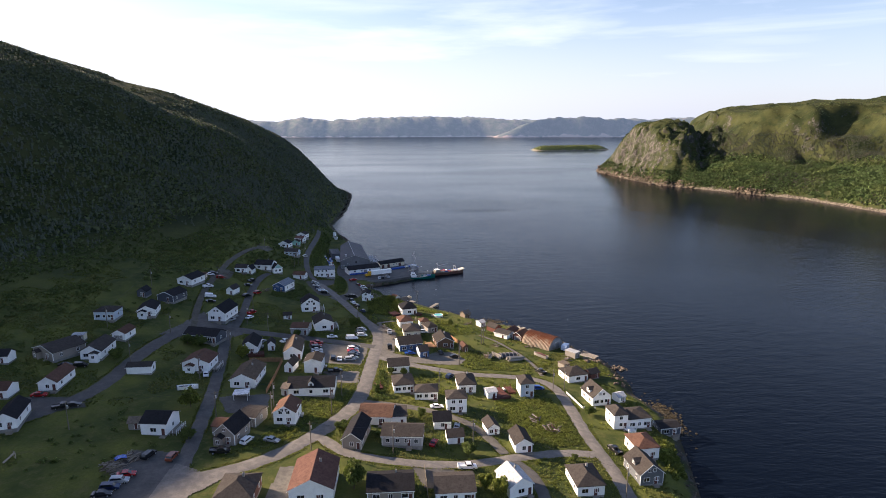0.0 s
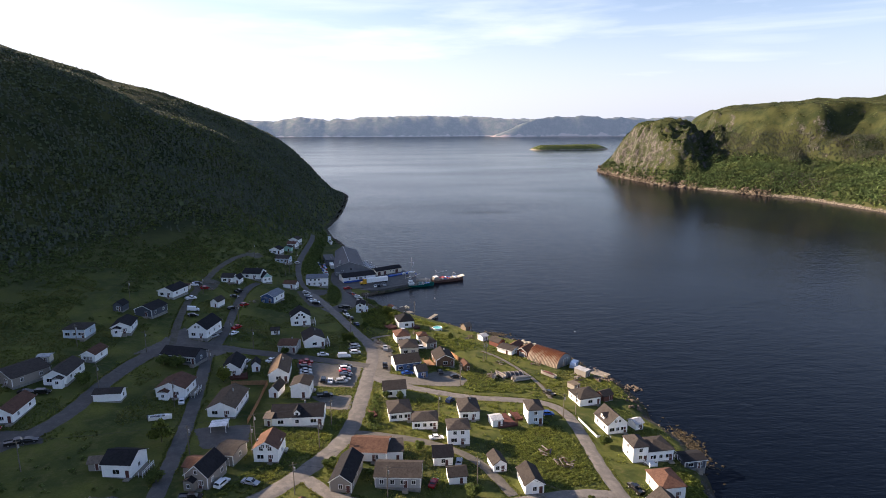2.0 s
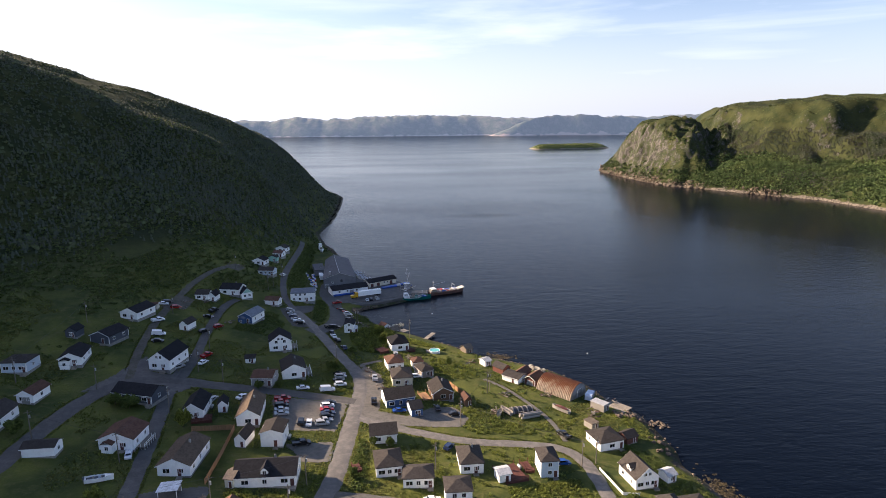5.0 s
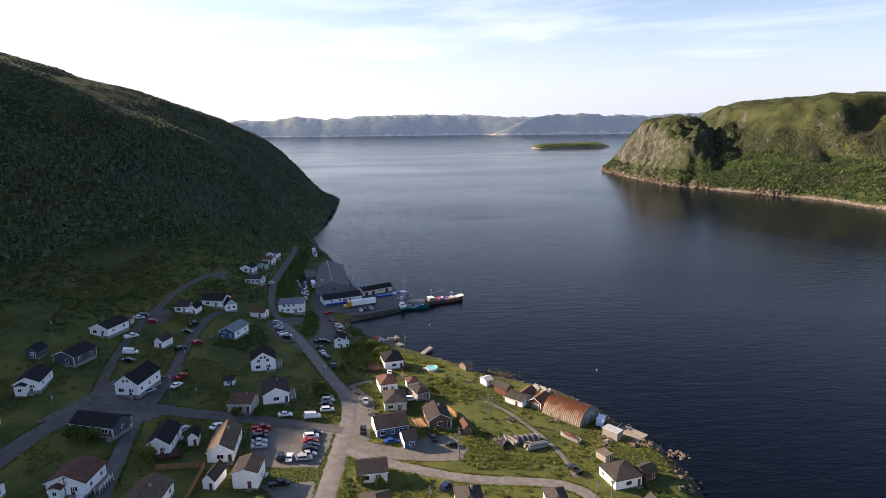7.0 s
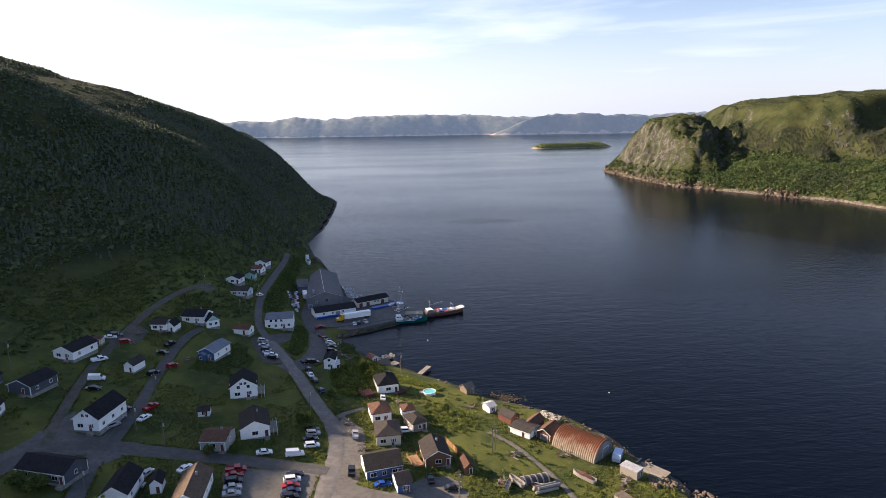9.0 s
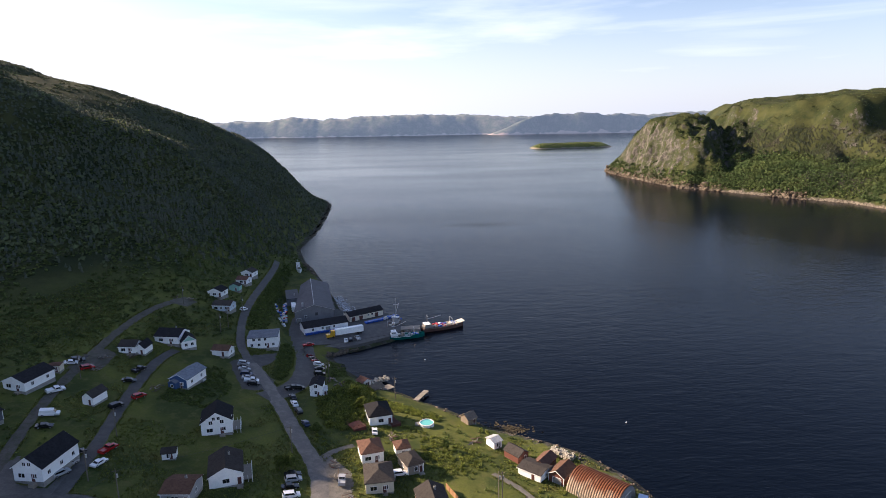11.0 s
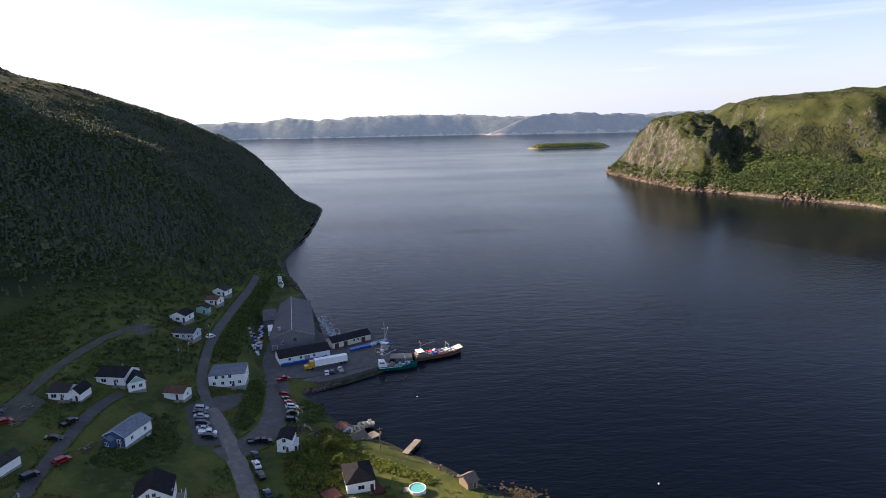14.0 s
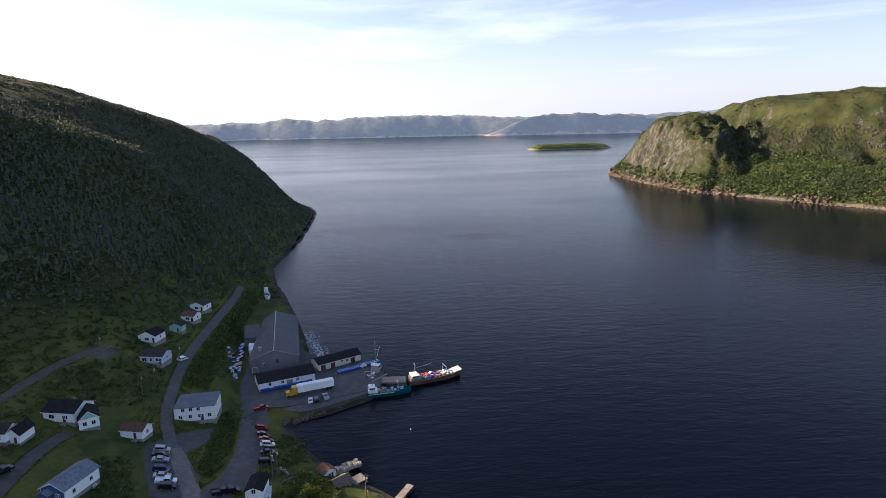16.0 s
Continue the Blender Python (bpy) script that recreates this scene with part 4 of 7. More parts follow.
house(63, 191.1, 7, 4.9, 7, 5, 1.8, "hip", "white", "charcoal", windows=1)
house(69.8, 193, 8, 8.4, 8, 3.5, 1.6, "hip", "white", "charcoal", windows=3, deck=1)
house(80.5, 190.4, 7, 7.1, 5.5, 2.6, 0.7, "gx", "slate", "black", windows=2)
house(65.4, 173.7, 6, 7.1, 9, 3.6, 1.9, "hip", "white", "brown", windows=2)
house(60.9, 160.3, 8, 7.1, 10, 3.4, 2.8, "gy", "graphite", "charcoal", windows=2, upper=1, dormer=1)
house(41.3, 152.6, 4, 7.6, 10.5, 2.9, 2.2, "hip", "white", "charcoal", windows=2, chimney=1)
house(20.8, 148.6, 18, 6.8, 8.5, 3.2, 2.1, "gy", "white", "pale", windows=1, chimney=1)
house(26.4, 171.8, 6, 5.2, 8.6, 2.8, 1.7, "gy", "white", "charcoal", windows=1)
house(18.3, 180.3, 12, 3.9, 5.8, 2.4, 1.4, "gy", "white", "charcoal", windows=2)
house(35.1, 212.5, 2, 5.1, 7.5, 5, 1.6, "hip", "ice", "charcoal", windows=1, sides="white")
house(8, 194.9, 2, 6.7, 6.7, 5, 1.5, "hip", "white", "charcoal", windows=2, upper=1)
house(2.6, 182, 3, 5.5, 6, 2.8, 1.9, "gx", "white", "black", windows=1)
house(6.1, 172.6, 7, 4.9, 5, 2.3, 1.3, "gx", "white", "charcoal", windows=0)
house(-9.5, 169.9, -5, 12, 8, 3, 1.8, "gx", "grey", "charcoal", windows=4, base=0.9)
house(-18.1, 183.7, -7, 10.4, 9, 2.8, 1.9, "gx", "white", "rust", windows=2)
house(-11.2, 183.6, 3, 4.6, 7, 3, 0.4, "gx", "white", "charcoal", windows=0)
house(-23.5, 170.1, -8, 5.7, 13, 3, 2, "gy", "taupe", "black", windows=1)
house(-10.6, 209.7, 8, 7.3, 9, 2.9, 1.9, "hip", "white", "charcoal", windows=3)
house(-2.2, 203.6, 1, 8.1, 6.5, 2.8, 1.5, "hip", "white", "charcoal", windows=3)
house(12.8, 213.7, 3, 6.6, 9.5, 3, 2.1, "hip", "white", "charcoal", windows=2, chimney=1)
house(21.4, 207.1, 14, 3.5, 4, 2.4, 0.6, "gx", "white", "pale", windows=0)
house(-12.9, 227.4, 7, 8, 7.5, 2.8, 1.9, "gx", "white", "charcoal", windows=2)
house(-12.2, 143.3, 2, 11.6, 9, 2.9, 1.9, "gx", "taupe", "black", windows=3, chimney=1)
house(4.3, 144.5, 2, 10.1, 9, 2.9, 1.8, "gx", "white", "charcoal", windows=3)
house(-31.6, 143.7, 1, 10.8, 14, 3.6, 2.7, "gy", "white", "redbrown", windows=2, chimney=1)
house(-49.3, 137.8, 0, 8.8, 10, 3, 2.2, "hip", "oxide", "charcoal", chimney=1)
house(-59.4, 167.2, -14, 6.4, 8.6, 3.4, 2.8, "gy", "taupe", "black", windows=2, upper=1, porch=1)
house(-63.2, 170.2, -14, 3.4, 5.4, 2.9, 1.1, "gx", "taupe", "brown", windows=0, door=0, name="house", label="low brown-roofed side wing of a brown-grey timber house")
house(-56.2, 177.8, -14, 5.6, 7.4, 2.9, 0.9, "gx", "taupe", "charcoal", windows=1, garage=1, name="garage")
house(-55.3, 237, 6, 6.9, 14, 3.2, 2.2, "gy", "white", "tan", windows=1, chimney=1)
house(-53, 220.3, -9, 3.2, 6.5, 2.7, 1.6, "gy", "white", "charcoal", windows=0)
house(-44.6, 221.9, -1, 6.4, 7.5, 4.4, 1, "gy", "white", "charcoal", windows=0)
house(-65.1, 240.1, 11, 2.8, 4.5, 2.7, 1.3, "gy", "white", "black", windows=0)
house(-42, 202.1, 2, 15.8, 9, 3, 2.3, "gx", "white", "black", windows=3, dormer=2, chimney=1)
house(-50.2, 199.3, -12, 2.2, 5, 2.5, 0.8, "gx", "cream", "weathered", windows=0)
house(-46.1, 180.3, -3, 6.7, 8, 4, 2, "gy", "white", "rust", windows=2, upper=1)
house(-81.2, 170.3, -6, 7.6, 8, 3.6, 1.9, "gx", "white", "black", windows=1, deck=1)
house(-88.6, 170.9, 5, 3.1, 3.4, 2.1, 1, "gx", "weathered", "weathered", windows=0)
house(-125.6, 196.7, 3, 5.8, 12, 2.8, 1.8, "gy", "white", "brown", windows=1)
house(-136.8, 187.5, 1, 5.5, 6, 2.8, 1.5, "gx", "white", "brown", windows=1)
house(-123.8, 171.1, 15, 5.7, 12, 3, 1.9, "gy", "white", "black", base=0.9, windows=2)
house(-137.3, 219.6, -31, 12.3, 12, 2.9, 1.8, "gy", "taupe", "charcoal", porch=1)
house(-136.9, 232.4, 5, 4, 3, 2.2, 0.3, "gx", "cream", "pale", windows=2)
house(-151.8, 210.4, 3, 6.1, 5, 2.7, 1.6, "gx", "white", "black", windows=1)
house(-97.2, 364.4, -11, 10.4, 8.6, 3, 2.1, "gx", "white", "black", windows=2, chimney=1)
wing = house(-90.6, 362.2, 30, 5.4, 7.6, 3, 2.3, "gy", "white", "black", windows=2, door=0, label="white gabled wing with a mint green gable")
part("gable_panel", Shape().prism([(-2.6, 3.36), (2.6, 3.36), (0, 5.5)], "y", -3.83, -3.8), WALL["mint"], wing, "mint green gable boarding")
house(-75.9, 360.2, -12, 7.2, 5, 2.5, 1.4, "gx", "white", "rust", windows=0)
house(-91.2, 414, -9, 9, 6.5, 2.8, 1.5, "gx", "ice", "charcoal", windows=3)
house(-99.4, 431.3, -11, 7.5, 7, 2.8, 1.6, "gy", "white", "black", windows=1)
house(-95.3, 448, -6, 5.7, 4, 2.7, 1.2, "gy", "mint", "charcoal", windows=0)
house(-95.3, 465, -14, 6.5, 6, 2.5, 1.4, "gx", "white", "redbrown", windows=1)
house(-96.5, 482, -14, 7.2, 7, 2.8, 1.5, "gy", "white", "charcoal", windows=1)
house(64.7, 257.6, 40, 3.4, 5.6, 2.4, 0.3, "flat", "weathered", "pale", windows=0)
house(57.1, 242.4, 28, 3.0, 4.0, 1.9, 0.3, "flat", "weathered", "weathered", windows=0)
house(-64.2, 379.6, 7, 12.8, 10.5, 4.6, 0.5, "flat", "white", "blue", windows=4, name="hall", label="two-storey white hall with a grey flat roof beside the road")

# ---- vehicles ----
def build_car(kind, paint):
    root = new("pickup_truck" if kind == "pickup" else kind if kind == "van" else "car")
    word = dict(pickup="pickup truck", van="panel van", suv="estate car", sedan="saloon car")[kind]
    tint = dict(tarp="pale blue", cobalt="blue").get(paint, paint)
    tagged(root, f"{tint} painted {word} parked on the ground", "van" if kind == "van" else "truck" if kind == "pickup" else "car", "parked cars")
    L, W = dict(pickup=(5.5, 1.95), van=(5.4, 2.0), suv=(4.6, 1.85), sedan=(4.6, 1.78))[kind]
    a = L / 2
    lower = dict(pickup=[(-a, 0.45), (a, 0.45), (a, 0.95), (a - 0.9, 1.1), (-a, 1.12)],
                 van=[(-a, 0.4), (a, 0.4), (a, 0.95), (a - 0.8, 1.15), (-a, 1.15)],
                 suv=[(-a, 0.4), (a, 0.4), (a, 0.85), (a - 0.95, 1.02), (-a, 1.05)],
                 sedan=[(-a, 0.35), (a, 0.35), (a - 0.02, 0.72), (a - 1.1, 0.9), (-a + 0.5, 0.95), (-a, 0.85)])[kind]
    cab = dict(pickup=[(-0.6, 1.1), (1.75, 1.08), (1.0, 1.78), (-0.45, 1.8)], van=[(-a + 0.02, 1.14), (a - 0.9, 1.12), (a - 1.7, 2.05), (-a + 0.1, 2.1)],
               suv=[(-a + 0.05, 1.03), (1.35, 1.0), (0.65, 1.66), (-a + 0.35, 1.68)], sedan=[(-a + 0.75, 0.93), (1.15, 0.89), (0.4, 1.42), (-a + 1.35, 1.43)])[kind]
    body = Shape().prism(lower, "y", -W / 2, W / 2).prism(cab, "y", -W / 2 + 0.13, W / 2 - 0.13)
    if kind == "pickup":
        body.box(-a + 0.05, -0.65, -W / 2, -W / 2 + 0.1, 1.1, 1.3).box(-a + 0.05, -0.65, W / 2 - 0.1, W / 2, 1.1, 1.3).box(-a, -a + 0.1, -W / 2, W / 2, 1.1, 1.3)
    part("body", body, CARPAINT[paint], root)
    def inset(k, dy):
        c = np.array(cab).mean(0)
        return [tuple(c + (np.array(p) - c) * k) for p in cab]
    if kind != "van":
        for sgn in (-1, 1):
            y0 = sgn * (W / 2 - 0.12)
            part("side_window", Shape().prism(inset(0.78, 0), "y", min(y0, y0 + sgn * 0.02), max(y0, y0 + sgn * 0.02)), GLASS, root)
    (x1, z1), (x2, z2) = cab[1], cab[2]
    part("windscreen", Shape().prism([(x1 + 0.02 - 0.1 * (x1 - x2), z1 + 0.1 * (z2 - z1)), (x1 + 0.045 - 0.1 * (x1 - x2), z1 + 0.1 * (z2 - z1)), (x2 + 0.045 + 0.1 * (x1 - x2), z2 - 0.1 * (z2 - z1)), (x2 + 0.02 + 0.1 * (x1 - x2), z2 - 0.1 * (z2 - z1))], "y", -W / 2 + 0.22, W / 2 - 0.22), GLASS, root)
    (x1, z1), (x2, z2) = cab[0], cab[3]
    part("rear_window", Shape().prism([(x1 - 0.02 + 0.2 * (x2 - x1), z1 + 0.25 * (z2 - z1)), (x2 - 0.02 - 0.1 * (x2 - x1), z2 - 0.1 * (z2 - z1)), (x2 - 0.05 - 0.1 * (x2 - x1), z2 - 0.1 * (z2 - z1)), (x1 - 0.05 + 0.2 * (x2 - x1), z1 + 0.25 * (z2 - z1))], "y", -W / 2 + 0.25, W / 2 - 0.25), GLASS, root)
    if "wheel" not in CACHE:
        CACHE["wheel"] = Shape().rod((0, -0.12, 0), (0, 0.12, 0), 0.35, n=12).mesh("wheel", RUBBER), Shape().rod((0, -0.13, 0), (0, 0.13, 0), 0.2, n=8).mesh("rim", STEEL)
        CACHE["lamp"] = Shape().box(-0.02, 0.02, -0.18, 0.18, -0.07, 0.07).mesh("headlight", TRIM)
    for sx in (-L * 0.31, L * 0.32):
        for sgn in (-1, 1):
            wheel = part("wheel", CACHE["wheel"][0], None, root, m=pose(sx, sgn * (W / 2 - 0.1), 0.35))
            part("rim", CACHE["wheel"][1], None, wheel)
    for sgn in (-1, 1):
        part("headlight", CACHE["lamp"], None, root, m=pose(a + 0.01, sgn * (W / 2 - 0.3), 0.7))
    return root

CARS = {}
def on_slope(x, y, yaw):
    """The pose of something that stands level with the land under it."""
    e = 1.5
    n = Vector((at_ground(x - e, y) - at_ground(x + e, y), at_ground(x, y - e) - at_ground(x, y + e), 2 * e)).normalized()
    q = Vector((0, 0, 1)).rotation_difference(n).to_matrix().to_4x4()
    return Matrix.Translation((x, y, at_ground(x, y) + 0.1)) @ q @ pose(0, 0, 0, 0, 0, yaw)

def car(x, y, yaw, kind, paint):
    m = on_slope(x, y, yaw)
    if (kind, paint) in CARS:
        return copy_thing(CARS[kind, paint], m)
    ob = CARS[kind, paint] = build_car(kind, paint)
    ob.matrix_basis = m
    return ob

car(-48.5, 250.1, 18, "pickup", "red")
car(-0.4, 169.2, 72, "sedan", "red")
car(-48.2, 247.5, 18, "sedan", "red")
car(-47.6, 244.6, 18, "suv", "black")
car(-47, 241.8, 18, "sedan", "silver")
car(-46.4, 239, 18, "sedan", "silver")
car(-32.4, 249.4, 18, "sedan", "black")
car(-32.7, 246.7, 18, "suv", "white")
car(-32.5, 244, 18, "sedan", "red")
car(-31.8, 241.4, 18, "sedan", "navy")
car(-31.8, 238.7, 18, "suv", "black")
car(-31.8, 236.2, 18, "sedan", "silver")
car(-32.6, 233.7, 18, "suv", "silver")
car(-34.6, 260.2, 18, "van", "white")
car(-43.3, 260.2, 18, "sedan", "white")
car(-32.2, 276.2, 18, "sedan", "black")
car(-31.5, 273.6, 18, "suv", "silver")
car(-31.7, 270, 18, "sedan", "black")
car(-30.6, 265.9, 18, "suv", "white")
car(-8.4, 246.7, 18, "sedan", "blue")
car(-2.7, 279.6, 18, "suv", "white")
car(-39.3, 234, 95, "suv", "black")
car(-36.7, 233.7, 95, "sedan", "white")
car(-17.4, 252.6, 95, "pickup", "black")
car(-18.5, 274.5, 95, "pickup", "silver")
car(-11.4, 305.9, 95, "sedan", "white")
car(-42.1, 336.3, 25, "pickup", "black")
car(-42.1, 327.7, 118, "sedan", "black")
car(-40.5, 322.3, 118, "sedan", "white")
car(-38, 316.5, 118, "suv", "black")
car(-34, 307.7, 118, "sedan", "navy")
car(-66.2, 353.5, 12, "suv", "silver")
car(-65.6, 350.9, 12, "sedan", "black")
car(-64.5, 348.2, 12, "sedan", "silver")
car(-62.5, 343.5, 12, "suv", "navy")
car(-61.1, 340.3, 12, "sedan", "silver")
car(-59.2, 337.9, 12, "pickup", "white")
car(-57.9, 335.5, 12, "suv", "black")
car(-44.9, 382.6, 20, "suv", "red")
car(-41.6, 371.8, 20, "sedan", "black")
car(-40, 368.5, 20, "sedan", "red")
car(-38.5, 364.6, 20, "suv", "white")
car(-37.3, 359.9, 20, "sedan", "black")
car(-36.5, 353.9, 20, "suv", "black")
car(-48.5, 398.5, 20, "pickup", "red")
car(-43.9, 335.7, 30, "pickup", "black")
car(-84, 420.5, 70, "suv", "white")
car(-31.1, 403.3, 100, "sedan", "white")
car(-29, 404, 100, "suv", "black")
car(-25.7, 405.8, 110, "pickup", "silver")
car(-119.2, 330.2, 30, "sedan", "white")
car(-118.3, 332.8, 30, "suv", "black")
car(-113.1, 328.6, 50, "suv", "red")
car(-114, 310.8, 50, "pickup", "white")
car(-108.2, 296.9, 20, "van", "white")
car(-105.9, 290.2, 20, "sedan", "black")
car(-97.7, 333.3, 70, "pickup", "black")
car(-97.2, 324.4, 15, "sedan", "black")
car(-93.3, 306.3, 60, "suv", "black")
car(-89.7, 314.3, 60, "suv", "red")
car(-83.3, 275, 70, "sedan", "white")
car(-84.2, 281.9, 70, "pickup", "red")
car(-90.3, 273.6, 60, "sedan", "silver")
car(-90, 269, 60, "suv", "silver")
car(-91, 278.7, 60, "sedan", "black")
car(-70.5, 245.9, 75, "sedan", "silver")
car(-61.7, 249.3, 60, "sedan", "white")
car(-78.3, 155, 75, "suv", "black")
car(-71.9, 154.6, 85, "suv", "rust")
car(-79.9, 145.6, 15, "sedan", "red")
car(-80.3, 142.7, 10, "suv", "silver")
car(-81.2, 139.8, 10, "suv", "navy")
car(-81.7, 137, 10, "sedan", "black")
car(-126.2, 187.5, 10, "sedan", "red")
car(-115.4, 180.7, 30, "pickup", "black")
car(-112.8, 182.1, 20, "sedan", "black")
car(-130.2, 209.7, 15, "sedan", "black")
car(-125.2, 210.2, 15, "suv", "black")
car(-81.4, 209.6, 110, "sedan", "white")
car(-60.3, 158.2, 8, "pickup", "black")
car(-54.7, 164.7, 70, "suv", "white")
car(-47.8, 165.7, -15, "sedan", "silver")
car(-36.7, 220.3, 20, "pickup", "black")
car(8.7, 156.8, 8, "pickup", "white")
car(1.3, 194.6, 12, "sedan", "white")
car(10.6, 246.4, 10, "sedan", "black")
car(4.7, 250.4, 100, "sedan", "black")
car(7.2, 222.7, 60, "suv", "navy")
car(7.3, 180.7, 80, "sedan", "silver")
car(56.4, 172.5, 110, "pickup", "black")
car(40.9, 216.5, 10, "suv", "blue")
car(45.5, 234.5, 120, "pickup", "black")

# ---- poles and wires ----
POLES = []
def pole(x, y, h):
    if not POLES:
        root = new("utility_pole")
        tagged(root, "grey timber utility pole with a crossarm", "pole", "utility poles")
        part("shaft", Shape().rod((0, 0, -0.8), (0, 0, h), 0.16, 0.11, 8), POLEWOOD, root)
        arm = part("crossarm", Shape().box(-0.9, 0.9, -0.05, 0.05, h - 0.75, h - 0.63), POLEWOOD, root)
        for k in (-0.8, 0.8):
            part("insulator", Shape().rod((k, 0, h - 0.63), (k, 0, h - 0.45), 0.04), DARKMETAL, arm)
        part("transformer", Shape().rod((0.3, 0, h - 2.4), (0.3, 0, h - 1.5), 0.24, n=10), STEEL, root)
        root.matrix_basis = pose(x, y, at_ground(x, y), 0, 0, 20)
    else:
        root = copy_thing(POLES[0][1], pose(x, y, at_ground(x, y), 0, 0, 20 + 35 * rough(x, y, 9, 3)))
    POLES.append(((x, y, at_ground(x, y) + h - 0.5), root))

pole(-35.8, 162.1, 9)
pole(-33.2, 185.6, 9)
pole(-67.8, 178.7, 9)
pole(-51.1, 180.5, 9)
pole(-31.6, 199.8, 9)
pole(-12.3, 162.7, 9)
pole(12.2, 241.7, 9)
pole(2.7, 209.3, 9)
pole(11.6, 169.7, 9)
pole(-108.2, 247.1, 9)
pole(-110.3, 215.5, 9)
pole(-82.4, 206.5, 9)
pole(-133.4, 246.5, 9)
pole(-85.4, 289.7, 9)
pole(-82.3, 267.4, 9)
pole(-80, 234.5, 9)
pole(-71.2, 260, 9)
pole(-52.2, 187.8, 9)
pole(-34.8, 289, 9)
pole(-31.6, 347.5, 9)
pole(24.5, 268.4, 9)
pole(25.5, 268.6, 9)
pole(12.1, 238.1, 9)
pole(-136.9, 298.5, 9)
pole(-111.6, 321.5, 9)
pole(-84.1, 384.3, 9)
pole(-107.9, 406.8, 9)
pole(-83.2, 392.5, 9)
pole(-83, 415.9, 9)
pole(51.8, 148.3, 9)
pole(46.5, 215.8, 9)
pole(51.3, 217.7, 9)
pole(-32.5, 345.3, 9)
pole(-5.4, 336.7, 9)
pole(-106.5, 168.2, 9)

def wire(a, b, sag=0.9):
    """A hanging cable swept as one thin tube."""
    a, b = Vector(a), Vector(b)
    side = (b - a).cross(Vector((0, 0, 1))).normalized() * 0.025
    s = Shape()
    for k in range(11):
        p = a.lerp(b, k / 10) - Vector((0, 0, 4 * sag * (k / 10) * (1 - k / 10)))
        s.v += [tuple(p + side), tuple(p - side), tuple(p + Vector((0, 0, 0.04)))]
    for k in range(10):
        s.f += [(3 * k + i, 3 * k + (i + 1) % 3, 3 * k + 3 + (i + 1) % 3, 3 * k + 3 + i) for i in range(3)]
    tagged(part("power_line", s, DARKMETAL), "thin black overhead power line between poles", "cable", "power lines")

tips = [p for p, _ in POLES]
for i, p in enumerate(tips):
    near = sorted((math.dist(p, q), j) for j, q in enumerate(tips) if j > i)
    for dist, j in near[:1]:
        if 12 < dist < 60:
            wire(p, tips[j])

# ---- fish plant and wharf ----
def rotated(x, y, yaw, u, v):
    c, s = math.cos(radians(yaw)), math.sin(radians(yaw))
    return x + c * u - s * v, y + s * u + c * v

quay = part("quay", Shape().prism([(-47, 399.5), (-38, 400), (-29, 403.5), (-12, 410), (-5, 414), (-4.5, 430), (-12.5, 445.5), (-22, 450.5), (-34, 448), (-42.3, 456.5), (-49, 479), (-54, 479), (-64, 440), (-60, 398), (-55, 390)], "z", -4, 2.42), material("wet_quay_concrete", (0.078, 0.077, 0.075), 0.75, 0.25, 0.4, 0.2, second=(0.105, 0.102, 0.096)))
ramp = part("slipway", Shape().prism([(-41, 397.5), (-33.5, 395.2), (-25, 398.6), (-10.6, 408.2), (-5.5, 413.9), (-12, 409.9), (-29, 403.4), (-38, 399.9)], "z", -4, 2.3), quay.data.materials[0])
tagged(ramp, "worn grey concrete slipway along the quay", "quay", kind="structure")
tagged(quay, "grey concrete quay apron of the fish plant", "quay", kind="structure")
PLANTROOF = material("plant_roof_sheet", (0.085, 0.083, 0.09), 0.7, 0.15, 0.5, 0.1, second=(0.07, 0.068, 0.075))
PLANTWALL = material("plant_wall_sheet", (0.19, 0.19, 0.2), 0.6, 0.12, 0.5, 0.1, second=(0.16, 0.16, 0.17))
def plant_building(x, y, yaw, w, d, h, rh, kind, wallm, roofm, label, z=2.4):
    root = new("factory_building")
    root.matrix_basis = pose(x, y, z, 0, 0, yaw)
    FOOTPRINTS.append((x, y, radians(yaw), w, d))
    tagged(root, label, "building", "fish plant")
    t = 0.25
    for sgn in (-1, 1):
        y0, x0 = sgn * d / 2, sgn * w / 2
        g = [(-w / 2, -3), (w / 2, -3), (w / 2, h), (0, h + rh), (-w / 2, h)] if kind == "gy" else [(-w / 2, -3), (w / 2, -3), (w / 2, h), (-w / 2, h)]
        part("wall", Shape().prism(g, "y", min(y0, y0 - sgn * t), max(y0, y0 - sgn * t)), wallm, root)
        k = d / 2 - t
        g = [(-k, -3), (k, -3), (k, h), (0, h + rh), (-k, h)] if kind == "gx" else [(-k, -3), (k, -3), (k, h), (-k, h)]
        part("wall", Shape().prism(g, "x", min(x0, x0 - sgn * t), max(x0, x0 - sgn * t)), wallm, root)
    part("roof", roof_shape(kind, w, d, h, rh, 0.4, 0.22), roofm, root)
    return root

